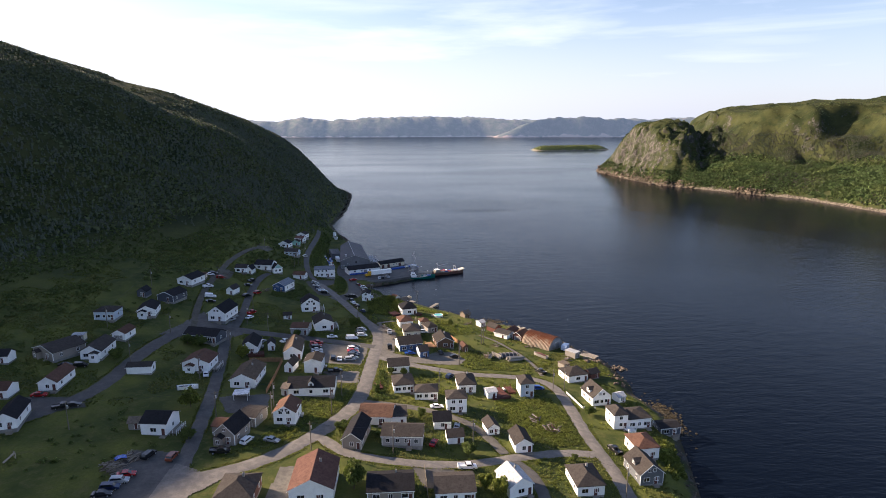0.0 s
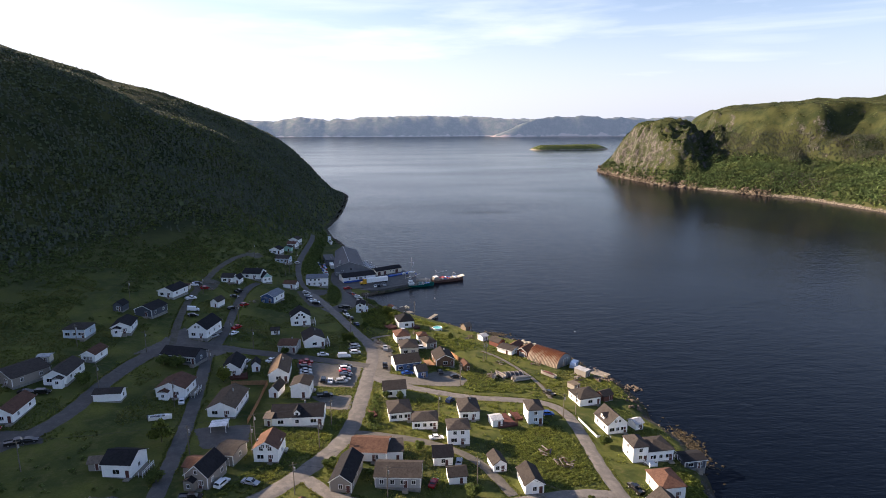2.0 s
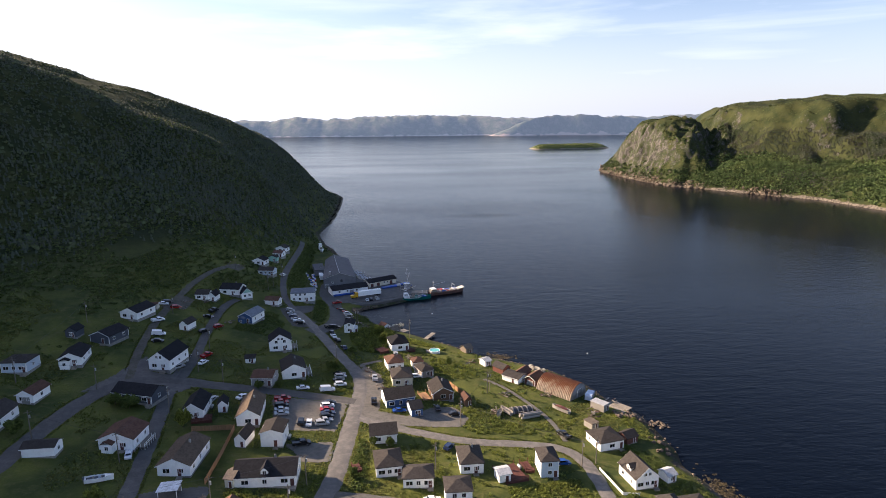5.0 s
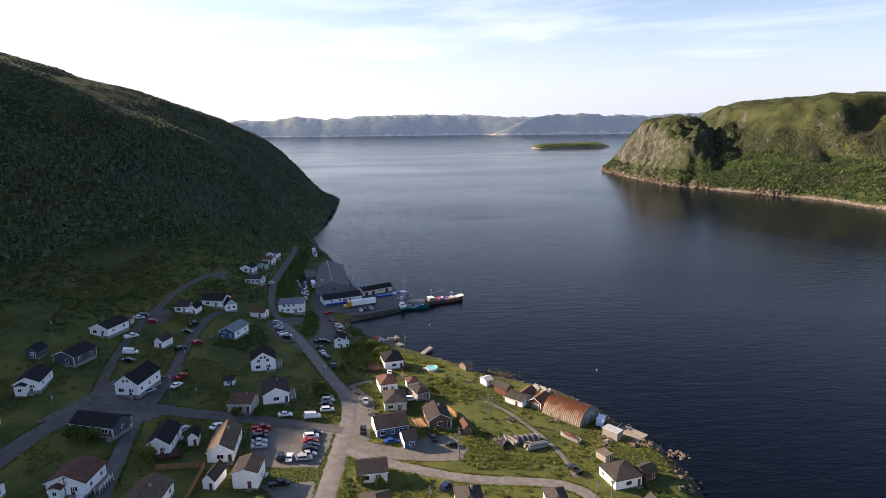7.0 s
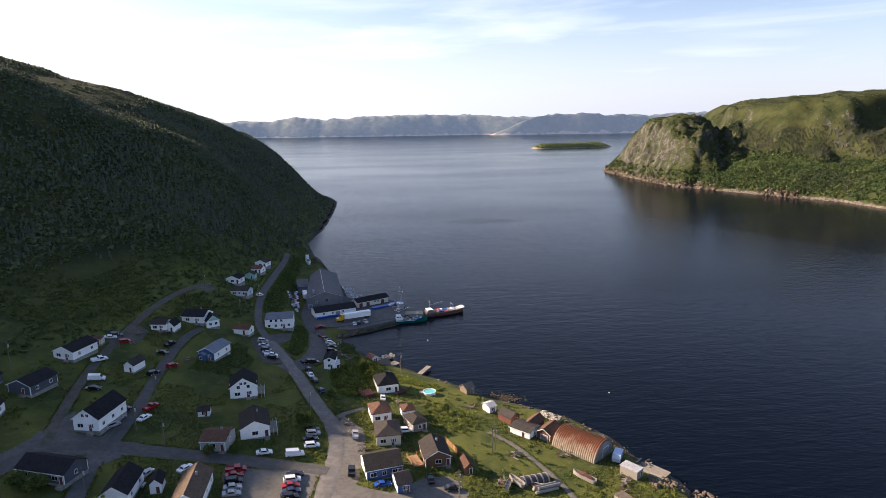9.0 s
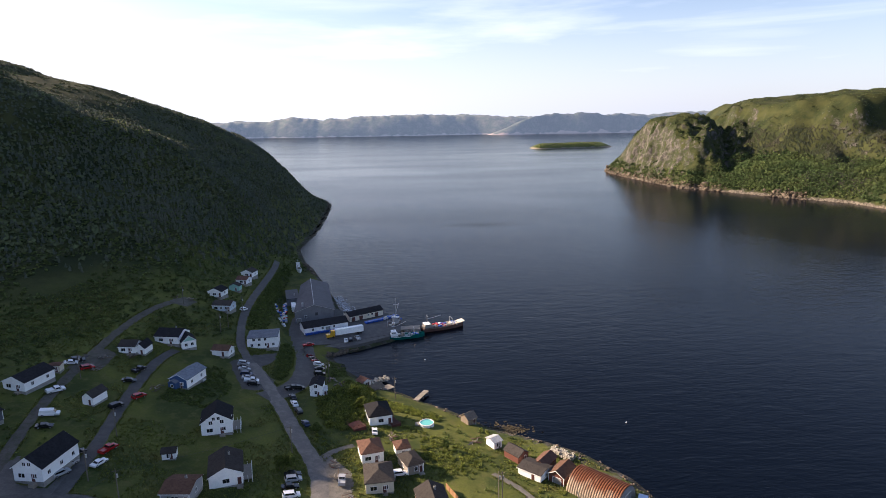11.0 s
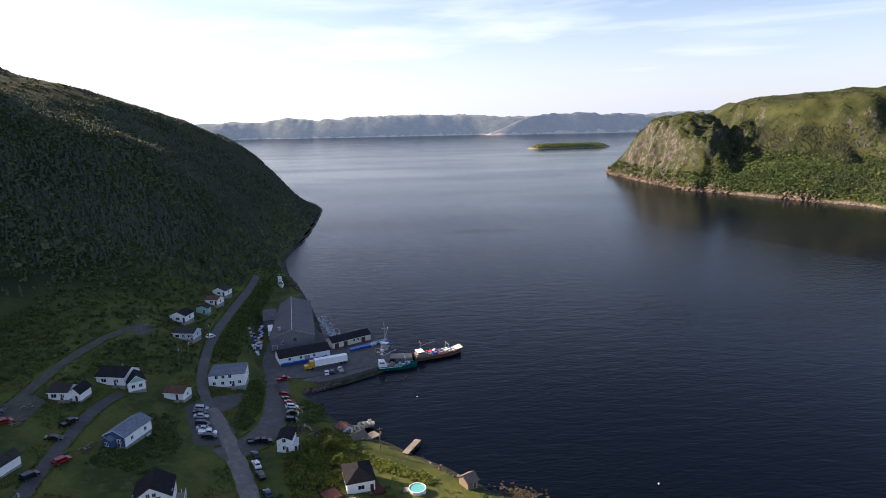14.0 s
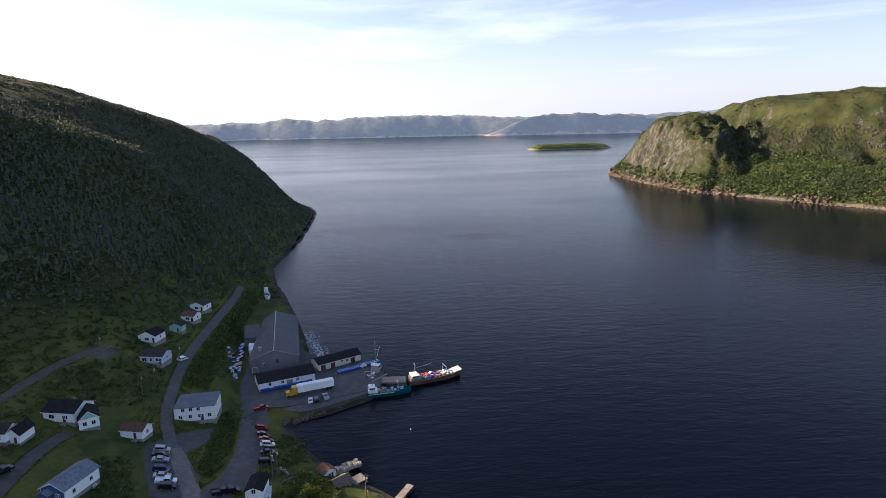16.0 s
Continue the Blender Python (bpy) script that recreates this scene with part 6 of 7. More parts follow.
# ---- small things about the village ----
def garden_deck(x, y, yaw, w, d, h, mat, label):
    root = new("deck")
    root.matrix_basis = pose(x, y, at_ground(x, y), 0, 0, yaw)
    tagged(root, label, "deck", "garden decks")
    FOOTPRINTS.append((x, y, radians(yaw), w, d))
    n = max(3, int(w / 0.4))
    for i in range(n):
        part("board", Shape().box(-w / 2 + i * w / n, -w / 2 + (i + 0.94) * w / n, -d / 2, d / 2, h - 0.06, h), mat, root)
    for a in (-1, 1):
        for b in (-1, 1):
            part("post", Shape().box(a * w / 2 - 0.07, a * w / 2 + 0.07, b * d / 2 - 0.07, b * d / 2 + 0.07, -1.5, h + 1.0), mat, root)
    for z in (0.45, 0.95):
        part("rail", Shape().box(-w / 2, w / 2, -d / 2 - 0.04, -d / 2 + 0.04, h + z, h + z + 0.1), mat, root)
        part("rail", Shape().box(-w / 2 - 0.04, -w / 2 + 0.04, -d / 2, d / 2, h + z, h + z + 0.1), mat, root)
    part("skirt", Shape().box(-w / 2, w / 2, -d / 2 + 0.02, -d / 2 + 0.06, -1.5, h - 0.07), mat, root)
REDDECK = material("red_stained_boards", (0.085, 0.03, 0.022), 0.8, 0.2, 3, 0.2)
garden_deck(-17.5, 309, 32, 4.5, 5, 1.0, REDDECK, "red-stained deck beside the white hip-roofed house")
garden_deck(-5.6, 314, 32, 3.5, 5, 0.9, REDDECK, "red-stained side deck of the white hip-roofed house")
garden_deck(0.5, 260.5, 20, 3.2, 6, 0.6, NEWWOOD, "orange-stained deck beside a brown house")
garden_deck(24, 209.5, 20, 7, 8.5, 0.5, REDDECK, "dark red board deck behind a low shed")
garden_deck(-69.3, 232, 17, 6, 4, 0.8, REDDECK, "dark red deck between houses")
garden_deck(29.5, 213.5, 13, 2.6, 5, 0.7, REDDECK, "red-brown deck beside a tall pale house")
garden_deck(-19.3, 208.5, 20, 2.2, 3.4, 0.7, REDDECK, "red deck at the end of a white house")
garden_deck(66.5, 187, 19, 3, 2.4, 0.6, TRIM, "white railed landing by the shore house")

def carport(x, y, yaw):
    root = new("carport")
    root.matrix_basis = pose(x, y, at_ground(x, y), 0, 0, yaw)
    tagged(root, "open carport with a white sheet roof and boat trailer", "carport")
    for a in (-2.2, 2.2):
        for b in (-1.8, 1.8):
            part("post", Shape().box(a - 0.06, a + 0.06, b - 0.06, b + 0.06, -0.5, 2.3), TRIM, root)
    part("roof", Shape().prism([(-2.6, 2.3), (2.6, 2.5), (2.6, 2.6), (-2.6, 2.4)], "y", -2.2, 2.2), ROOF["white"], root)
    part("back_panel", Shape().box(-2.2, 2.2, 1.75, 1.8, -0.3, 2.3), WALL["weathered"], root)
carport(-64, 193, 4)

def trap(x, y, z, yaw):
    if "trap" not in CACHE:
        root = new("lobster_trap")
        tagged(root, "pale grey slatted lobster trap in a pile", "trap", "lobster traps")
        arc = [(-0.5, 0), (0.5, 0), (0.45, 0.35), (0.25, 0.55), (-0.25, 0.55), (-0.45, 0.35)]
        part("frame", Shape().prism(arc, "x", -0.62, -0.56).prism(arc, "x", 0.56, 0.62), GREYWOOD, root)
        for p_, q_ in arc:
            part("slat", Shape().box(-0.6, 0.6, p_ - 0.07, p_ + 0.07, max(0.0, q_ - 0.03), q_ + 0.03), WALL["cream"], root)
        CACHE["trap"] = root
        root.matrix_basis = pose(x, y, z, 0, 0, yaw)
        return
    copy_thing(CACHE["trap"], pose(x, y, z, 0, 0, yaw))
def trap_pile(x, y, z, yaw, n, m, high):
    for i in range(n):
        for j in range(m):
            for k in range(high - (1 if (i + j) % 3 == 0 else 0)):
                px, py = rotated(x, y, yaw, (i - n / 2) * 1.35, (j - m / 2) * 1.15)
                trap(px + rng.uniform(-0.1, 0.1), py + rng.uniform(-0.1, 0.1), z + k * 0.57, yaw + rng.uniform(-12, 12))
landing(49.5, 295.5, -45, 9, 5, 1.5, "grey timber stage stacked with traps behind the sheds")
trap_pile(49.5, 295.5, 1.56, -45, 6, 3, 3)
trap_pile(-12.5, 359.5, 1.06, 35, 6, 3, 2)

def log_pile(x, y, yaw, long, wide, count, label):
    """A loose mound of cut poles thrown down on one another, most of them lying roughly one way."""
    root = new("woodpile")
    root.matrix_basis = pose(x, y, at_ground(x, y), 0, 0, yaw)
    tagged(root, label, "woodpile", "firewood")
    r = random.Random(int(x))
    for i in range(count):
        u, v = r.gauss(0, 0.36), r.uniform(-1, 1)
        top = 1.0 * max(0.0, 1 - v * v) * max(0.15, 1 - u * u)
        L, turn, lean = r.uniform(2.4, 4.2), r.gauss(0, 0.28), r.uniform(-0.12, 0.12)
        c = Vector((u * long / 2, v * wide / 2, 0.16 + top * r.uniform(0.35, 1.0)))
        d = Vector((math.cos(turn), math.sin(turn), lean if top > 0.3 else 0)) * L / 2
        part("log", Shape().rod(c - d, c + d, r.uniform(0.09, 0.15), r.uniform(0.06, 0.1), 6), (BARK, GREYWOOD, WALL["wood"])[i % 3], root)
log_pile(-82.6, 154.2, 62, 3.0, 5.0, 46, "mound of cut firewood poles on the grass")
log_pile(-84.8, 149.4, 38, 4.5, 7.0, 70, "spread heap of cut firewood poles beside the parked cars")
tarp = Shape()
rt = random.Random(6)
tarp.v = [(-1.5 + 0.5 * i + rt.uniform(-0.1, 0.1), -1.0 + 0.5 * j + rt.uniform(-0.1, 0.1), 0.5 * (1 - (i / 3 - 1) ** 2) + rt.uniform(-0.12, 0.12) + w) for w in (0.0, -0.05) for j in range(5) for i in range(7)]
tarp.f = [tuple(35 * k + 7 * j + i + q for q in ((0, 1, 8, 7) if k == 0 else (7, 8, 1, 0))) for k in (0, 1) for j in range(4) for i in range(6)]
tagged(part("tarpaulin", tarp, CARPAINT["cobalt"], m=pose(-84.6, 152.6, at_ground(-84.6, 152.6) + 0.85, 0, 0, 30)), "crumpled blue tarpaulin thrown over the firewood", "tarpaulin")

def scrap(x, y, yaw, seed, label="heap of weathered planks and scrap on the grass"):
    root = new("scrap_heap")
    root.matrix_basis = pose(x, y, at_ground(x, y), 0, 0, yaw)
    tagged(root, label, "scrap", "scrap heaps")
    r = random.Random(seed)
    mats = [GREYWOOD, BARK, DARKMETAL, RUSTHULL, GREYWOOD, POLEWOOD]
    for i in range(12):
        L, w = r.uniform(0.8, 3.4), r.uniform(0.1, 0.5)
        part("plank" if w < 0.25 else "panel", Shape().box(-L / 2, L / 2, -w / 2, w / 2, -0.04, 0.06), mats[i % 6], root, m=pose(r.uniform(-1.8, 1.8), r.uniform(-1.5, 1.5), 0.15 + 0.08 * i, r.uniform(-15, 15), r.uniform(-12, 12), r.uniform(0, 180)))
for i, (px, py, a) in enumerate([(25, 250, 20), (31.5, 251.5, 60), (35, 250, 100), (31.5, 266.5, 40), (47, 268, 130), (60, 250, 30), (61.5, 255, 80), (-21.5, 283, 20), (-19.5, 277, 70), (-16, 267, 30), (-118, 335, 20), (-112, 338, 70), (-110, 330, 10), (-113, 412, 50), (-107, 415, 10), (-62, 341, 40), (-27, 345, 30), (-31, 350, 0), (21, 303, 10), (-6, 303, 40), (-104, 344, 20), (-87, 322, 60), (66, 262, 40), (71, 264, 80), (38, 185, 20), (40, 183, 70), (34, 190, 45)]):
    scrap(px, py, a, i)

# ---- vegetation ----
def free_of_things(x, y, margin=0.6):
    ok = np.ones(x.shape, bool)
    for hx, hy, a, w, d in FOOTPRINTS:
        u = (x - hx) * math.cos(a) + (y - hy) * math.sin(a)
        v = -(x - hx) * math.sin(a) + (y - hy) * math.cos(a)
        ok &= (np.abs(u) > w / 2 + margin) | (np.abs(v) > d / 2 + margin)
    for p, w in ROADS.values():
        for q in p[::2]:
            ok &= (x - q[0]) ** 2 + (y - q[1]) ** 2 > (w / 2 + margin + 0.3) ** 2
    for o in YARDS:
        ok &= inside_by(x, y, o) < -margin
    ok &= inside_by(x, y, WHARF) < 2
    return ok

R = np.random.default_rng(7)
def scatter(x, y, z, size, tall, verts, faces, name, mat, label, category, jitter=0.0):
    """Many small plants in one mesh: a template turned, scaled and set at every place."""
    n = len(x)
    a = R.uniform(0, 2 * np.pi, n)
    v = np.asarray(verts, float)
    c, s = np.cos(a)[:, None], np.sin(a)[:, None]
    P = np.stack([(v[:, 0] * c - v[:, 1] * s) * size[:, None] + x[:, None], (v[:, 0] * s + v[:, 1] * c) * size[:, None] + y[:, None], v[:, 2] * tall[:, None] + z[:, None]], -1)
    if jitter:
        P += R.normal(0, jitter, P.shape) * size[:, None, None]
    F = np.asarray(faces)[None] + (np.arange(n) * len(v))[:, None, None]
    ob = arrays(name, P.reshape(-1, 3), F.reshape(-1, 3), mat)
    return tagged(ob, label, category, kind="stuff")

# templates
def cone_tree(n=5, tiers=3):
    v, f = [], []
    for k in range(tiers):
        z0, z1, r = 0.1 + 0.27 * k, min(1.0, 0.5 + 0.27 * k), 0.5 * (1 - 0.27 * k)
        b = len(v)
        for i in range(n):
            w = 2 * math.pi * (i + 0.5 * k) / n
            v.append((r * math.cos(w), r * math.sin(w), z0 - (0.05 if i % 2 else 0)))
        v.append((0, 0, z1))
        f += [(b + i, b + (i + 1) % n, b + n) for i in range(n)]
    return v, f
def lump(seed, rings=3, n=7):
    r = random.Random(seed)
    v, f = [(0, 0, 1.0)], []
    for k in range(rings):
        a = (k + 1) / rings * math.pi * 0.56
        for i in range(n):
            w = 2 * math.pi * (i + 0.5 * (k % 2)) / n
            g = r.uniform(0.75, 1.2)
            v.append((0.55 * g * math.sin(a) * math.cos(w), 0.55 * g * math.sin(a) * math.sin(w), max(0, 0.45 + 0.55 * g * math.cos(a))))
    f += [(0, 1 + i, 1 + (i + 1) % n) for i in range(n)]
    for k in range(rings - 1):
        b, c = 1 + k * n, 1 + (k + 1) * n
        for i in range(n):
            f += [(b + i, c + i, b + (i + 1) % n), (b + (i + 1) % n, c + i, c + (i + 1) % n)]
    return v, f
def leaf_ball(seed, n, big=1.0):
    """A loose crown of small leaf clumps, denser towards its skin."""
    r = random.Random(seed)
    v, f = [], []
    for _ in range(n):
        while True:
            p = Vector((r.uniform(-1, 1), r.uniform(-1, 1), r.uniform(-1, 1)))
            if 0.3 < p.length < 1:
                break
        lob = 0.8 + 0.25 * math.sin(3 * math.atan2(p.y, p.x) + seed) + 0.15 * math.sin(5 * p.z + seed)
        p *= lob
        c = Vector((p.x * 0.5, p.y * 0.5, 0.5 + p.z * 0.5))
        q = Euler((r.uniform(0, 6.3), r.uniform(0, 6.3), r.uniform(0, 6.3))).to_matrix()
        g = big * (r.uniform(0.06, 0.13) if n < 200 else r.uniform(0.05, 0.1))
        b = len(v)
        v += [tuple(c + q @ Vector(k) * g) for k in ((-1, -0.6, 0), (1, -0.5, 0.1), (0.8, 0.7, 0), (-0.7, 0.8, 0.15))]
        f += [(b, b + 1, b + 2), (b, b + 2, b + 3)]
    return v, f
def tuft(seed):
    r = random.Random(seed)
    v, f = [], []
    for i in range(4):
        w = r.uniform(0, 6.3)
        d = Vector((math.cos(w), math.sin(w), 0))
        e = Vector((-d.y, d.x, 0)) * 0.22
        b = len(v)
        v += [tuple(d * 0.1 - e), tuple(d * 0.1 + e), tuple(d * r.uniform(0.25, 0.55) + Vector((0, 0, r.uniform(0.6, 1.0))))]
        f += [(b, b + 1, b + 2)]
    return v, f

# woods on the near hill, thinning to open moor on its gentle crest
n = 150000
x, y = R.uniform(-820, -95, n), R.uniform(120, 1080, n)
e = inside_by(x, y, FOOT)
zz = ground(x, y)
rise = (ground(x - 14, y) - ground(x + 14, y)) / 28
moor = eased((zz - 80) / 14) * eased((0.45 - rise + 0.1 * rough(x, y, 34, 26)) / 0.12) * eased((y - 600) / 120)
dens = eased((e + 6 + 22 * eased((y - 430) / 80)) / 55) * (0.82 + 0.18 * rough(x, y, 70, 21)) * (0.85 + 0.15 * rough(x, y, 24, 22))
dens *= (1 - eased((500 - y) / 110) * (1 - eased((e - 40) / 40))) * np.where(e > 330, 0.35, 1.0) * (0.62 + 0.38 * eased((y - 260) / 260)) * (1 - 0.93 * moor)
k = (R.uniform(0, 0.7, n) < dens) & (inside_by(x, y, SHORE) > 3.5)
k[k] &= free_of_things(x[k], y[k], 2.0)
x, y, e, z = x[k], y[k], e[k], zz[k]
pick = R.uniform(0, 1, len(x)) < 0.72 + 0.28 * rough(x, y, 60, 25)
s = R.uniform(1.6, 2.9, len(x))
t = R.uniform(1.9, 4.0, len(x)) * (1 - 0.35 * eased((z - 80) / 40))
scatter(x[pick], y[pick], z[pick] - 0.5, s[pick], t[pick], *cone_tree(4), "conifer_wood", CONIFER, "dense dark conifer wood covering the shaded hillside", "trees", 0.05)
p = ~pick
scatter(x[p], y[p], z[p] - 0.25 * t[p], s[p] * 1.25, t[p] * 0.75, *leaf_ball(3, 7, 2.8), "hill_thicket", SHRUB, "dark leafy thicket between the conifers on the hillside", "trees", 0.06)

# low scrub on the hill foot
n = 24000
x, y = R.uniform(-290, -48, n), R.uniform(120, 620, n)
e = inside_by(x, y, FOOT) + 45 * eased((y - 290) / 110)
k = (e > -14) & (inside_by(x, y, FOOT) < 125) & (inside_by(x, y, SHORE) > 3) & (rough(x, y, 26, 31) + 0.5 * rough(x, y, 9, 32) > -0.25 - 0.6 * np.maximum(eased((y - 400) / 60), eased((e - 70) / 30)))
x, y = x[k], y[k]
k = free_of_things(x, y, 1.5)
x, y = x[k], y[k]
scatter(x, y, ground(x, y) - 0.3, R.uniform(0.9, 2.4, len(x)), R.uniform(0.5, 1.5, len(x)), *leaf_ball(5, 8, 3.4), "hill_scrub", HILLSCRUB, "low green scrub at the foot of the hill", "shrubs", 0.07)

# woods on the far side of the inlet: broadleaf below, conifers on the face, low scrub on the moor
n = 128000
x, y = R.uniform(385, 1000, n), R.uniform(640, 1380, n)
h = inside_by(x, y, HEAD)
k = (h > 2 + 4 * R.uniform(0, 1, n) ** 2) & (y < np.where(x > 480, 1290, 1360)) & (x < 960)
x, y, h = x[k], y[k], h[k]
zz = ground(x, y)
g = np.hypot(ground(x + 3, y) - zz, ground(x, y + 3) - zz) / 3
high = eased((zz - 84 + 14 * rough(x, y, 60, 46)) / 30)
crag = (np.hypot(x - 444, (y - 1176.5) * 0.7) < 112) & (zz > 24)
k = (R.uniform(0, 1, len(x)) < 1 - 0.6 * high) & (rough(x, y, 26, 49) > -0.9)
k &= np.where(crag, (g < 1.15 + 0.35 * rough(x, y, 12, 41)) & (R.uniform(0, 1, len(x)) < 0.75), g < 4.0)
x, y, z, high, crag = x[k], y[k], zz[k], high[k], crag[k]
pick = (rough(x, y, 70, 43) + 0.35 * rough(x, y, 30, 44) + R.uniform(-0.5, 0.5, len(x)) + 2.4 * eased((z - 38) / 30) > 1.0) & ~crag
s = R.uniform(1.5, 4.6, len(x)) * (1 - 0.45 * high) * np.where(crag, 0.7, 1.0)
t = R.uniform(2.2, 5.0, len(x)) * (1 - 0.75 * high) * np.where(crag, 0.5, 1.0)
scatter(x[pick], y[pick], z[pick] - 0.4, s[pick] * 0.7, t[pick] * 0.95, *cone_tree(4, 2), "conifer_wood", SPRUCE, "dark conifer wood with dead grey trees on the sunlit headland", "trees", 0.05)
p = ~pick
scatter(x[p], y[p], z[p] - 0.3 * t[p], s[p] * 1.15, t[p] * 0.95, *leaf_ball(8, 9, 2.75), "birch_wood", BIRCH, "green broadleaf wood on the sunlit headland", "trees", 0.1)

# low scrub over the open tops of both hills
n = 26000
x, y = np.r_[R.uniform(400, 980, n), R.uniform(-480, -150, n // 2)], np.r_[R.uniform(820, 1400, n), R.uniform(560, 1060, n // 2)]
z = ground(x, y)
tip = np.hypot(x - 444, (y - 1176.5) * 0.7) < 118
k = (z > np.where(tip, 7, np.where(x > 0, 62, 76))) & (rough(x, y, 21, 81) + 0.7 * rough(x, y, 8, 82) > -0.25) & ((y < 1290) | (x < 480))
k &= np.hypot(ground(x + 3, y) - z, ground(x, y + 3) - z) / 3 < np.where(tip, 1.9, 1.3)
x, y, z = x[k], y[k], z[k]
s = R.uniform(0.7, 1.7, len(x))
scatter(x, y, z - 0.3 * s, s * 1.6, s * 0.7, *leaf_ball(15, 5, 4.0), "moor_scrub", MOORSCRUB, "low dark scrub over the open hilltops", "shrubs", 0.07)

# scrub on the island
iv = np.array([q.co for q in isle.data.vertices])
iv = iv[(iv[:, 2] > 4.5)]
iv = iv[R.integers(0, len(iv), 900)]
x, y = iv[:, 0] + R.uniform(-3, 3, 900), iv[:, 1] + R.uniform(-3, 3, 900)
k = rough(x, y, 40, 48) > -0.3
scatter(x[k], y[k], iv[k, 2] - 1.5, R.uniform(3, 7, k.sum()), R.uniform(1.8, 4.5, k.sum()), *leaf_ball(9, 14, 2.2), "island_scrub", HILLSCRUB, "low green scrub on the far island", "shrubs")

# tall grass over the village
n = 175000
x, y = R.uniform(-200, 85, n), R.uniform(118, 400, n)
k = (inside_by(x, y, SHORE) > 2.5) & (rough(x, y, 20, 51) + 0.6 * rough(x, y, 7, 52) > 0.0) & (inside_by(x, y, FOOT) < 20)
x, y = x[k], y[k]
k = free_of_things(x, y, 0.3)
x, y = x[k], y[k]
scatter(x, y, ground(x, y) - 0.05, R.uniform(0.5, 1.1, len(x)), R.uniform(0.2, 0.6, len(x)), *tuft(2), "tall_grass", GRASSTUFT, "tall rough grass over the unmown ground", "grass")

# ragged grass along the roads
edge = []
for p, w in ROADS.values():
    q = np.array([(a[0], a[1]) for a in p], float)
    d = np.diff(q, axis=0)
    L = np.hypot(d[:, 0], d[:, 1])
    for side in (-1, 1):
        i = R.choice(len(L), int(L.sum() * 5), p=L / L.sum())
        f = R.uniform(0, 1, len(i))
        off = side * (w / 2 + R.normal(0.0, 0.28, len(i)))
        edge.append(np.stack([q[i, 0] + d[i, 0] * f - d[i, 1] / L[i] * off, q[i, 1] + d[i, 1] * f + d[i, 0] / L[i] * off], -1))
edge = np.concatenate(edge)
x, y = edge[:, 0], edge[:, 1]
k = free_of_things(x, y, -0.75) & (rough(x, y, 9, 55) > -0.5)
x, y = x[k], y[k]
scatter(x, y, ground(x, y) - 0.02, R.uniform(0.35, 0.9, len(x)), R.uniform(0.2, 0.45, len(x)), *tuft(6), "verge_grass", GRASSTUFT, "ragged grass along the road edges", "grass")

WILD = [
    ("verge_weeds", [(-46, 398), (-38, 399), (-31, 396), (-34, 393), (-38, 388)], 150, 0.4, 1.0, LEAF, "rough weeds on the bank beside the quay"),
    ("thicket", [(-56, 365), (-57, 392), (-48, 368), (-47.6, 350), (-50, 341), (-53.5, 348)], 420, 0.8, 1.8, LEAF, "dense green bushes on the verge between the roads"),
    ("thicket", [(-34, 330), (-25.6, 352), (-15, 345), (-11.6, 334), (-14.4, 322), (-19.4, 305), (-26.9, 308), (-32, 320)], 700, 0.9, 2.2, LEAFLIGHT, "dense green bushes above the shore"),
    ("hedge", [(-13, 337), (12, 322), (10, 318), (-13, 329)], 220, 0.8, 1.5, LEAFLIGHT, "bright green bushes along the shore"),
    ("thicket", [(3.4, 310), (20, 299), (23.8, 283), (9.2, 280), (4, 290)], 260, 0.5, 1.4, LEAFLIGHT, "green bushes over the grassy slope"),
    ("thicket", [(20, 262), (27, 243), (42, 243), (36, 234.5), (16, 233.5), (10, 241), (16, 252)], 330, 0.5, 1.3, LEAFLIGHT, "green bushes above the road"),
    ("thicket", [(22.7, 203), (43.6, 209), (46.5, 196), (47.3, 176), (38.9, 173), (31.5, 173), (30.6, 182), (22.2, 190)], 1300, 0.6, 1.3, LEAFLIGHT, "rough sunlit thicket of weeds and low bushes"),
    ("verge_weeds", [(-55, 160), (-42, 163), (-38, 173), (-41, 177), (-49, 174)], 200, 0.5, 1.0, LEAFLIGHT, "tall weeds on the bank"),
    ("verge_weeds", [(-52, 196), (-31, 196), (-28.5, 210), (-27.5, 194), (-33, 182), (-42, 180)], 380, 0.5, 1.3, LEAFLIGHT, "tall weeds and bushes on the bank"),
    ("thicket", [(62, 232), (72, 224), (74, 214), (66, 216), (62, 224)], 260, 0.6, 1.4, LEAF, "green bushes behind the shore houses"),
    ("thicket", [(72, 186), (79, 182), (76, 164), (70, 160)], 300, 0.8, 1.8, LEAFLIGHT, "green bushes on the shore bank"),
    ("hedge", [(-29, 230), (-26, 250), (-28, 250), (-31, 230)], 160, 0.7, 1.5, LEAF, "green hedge beside the car park"),
    ("thicket", [(-21, 225), (-18, 225), (-16, 196), (-20, 196)], 150, 0.7, 1.6, LEAF, "green bushes beside the main road"),
    ("thicket", [(-80, 400), (-68, 400), (-78, 470), (-86, 520), (-90, 500), (-82, 440)], 800, 0.9, 2.2, LEAF, "dark bushes on the slope above the fish plant"),
    ("thicket", [(-84, 315), (-66, 312), (-64, 330), (-72, 348), (-84, 345)], 420, 0.6, 1.5, LEAF, "dark green bushes between gardens"),
    ("thicket", [(-87, 476), (-70, 468), (-70, 520), (-78, 548), (-91, 548)], 460, 0.8, 1.9, LEAF, "dark bushes on the bank behind the fish plant"),
    ("thicket", [(-35, 342), (-38, 386), (-31, 391), (-26, 358)], 300, 0.6, 1.5, LEAF, "dark green bushes on the bank above the cove"),
]
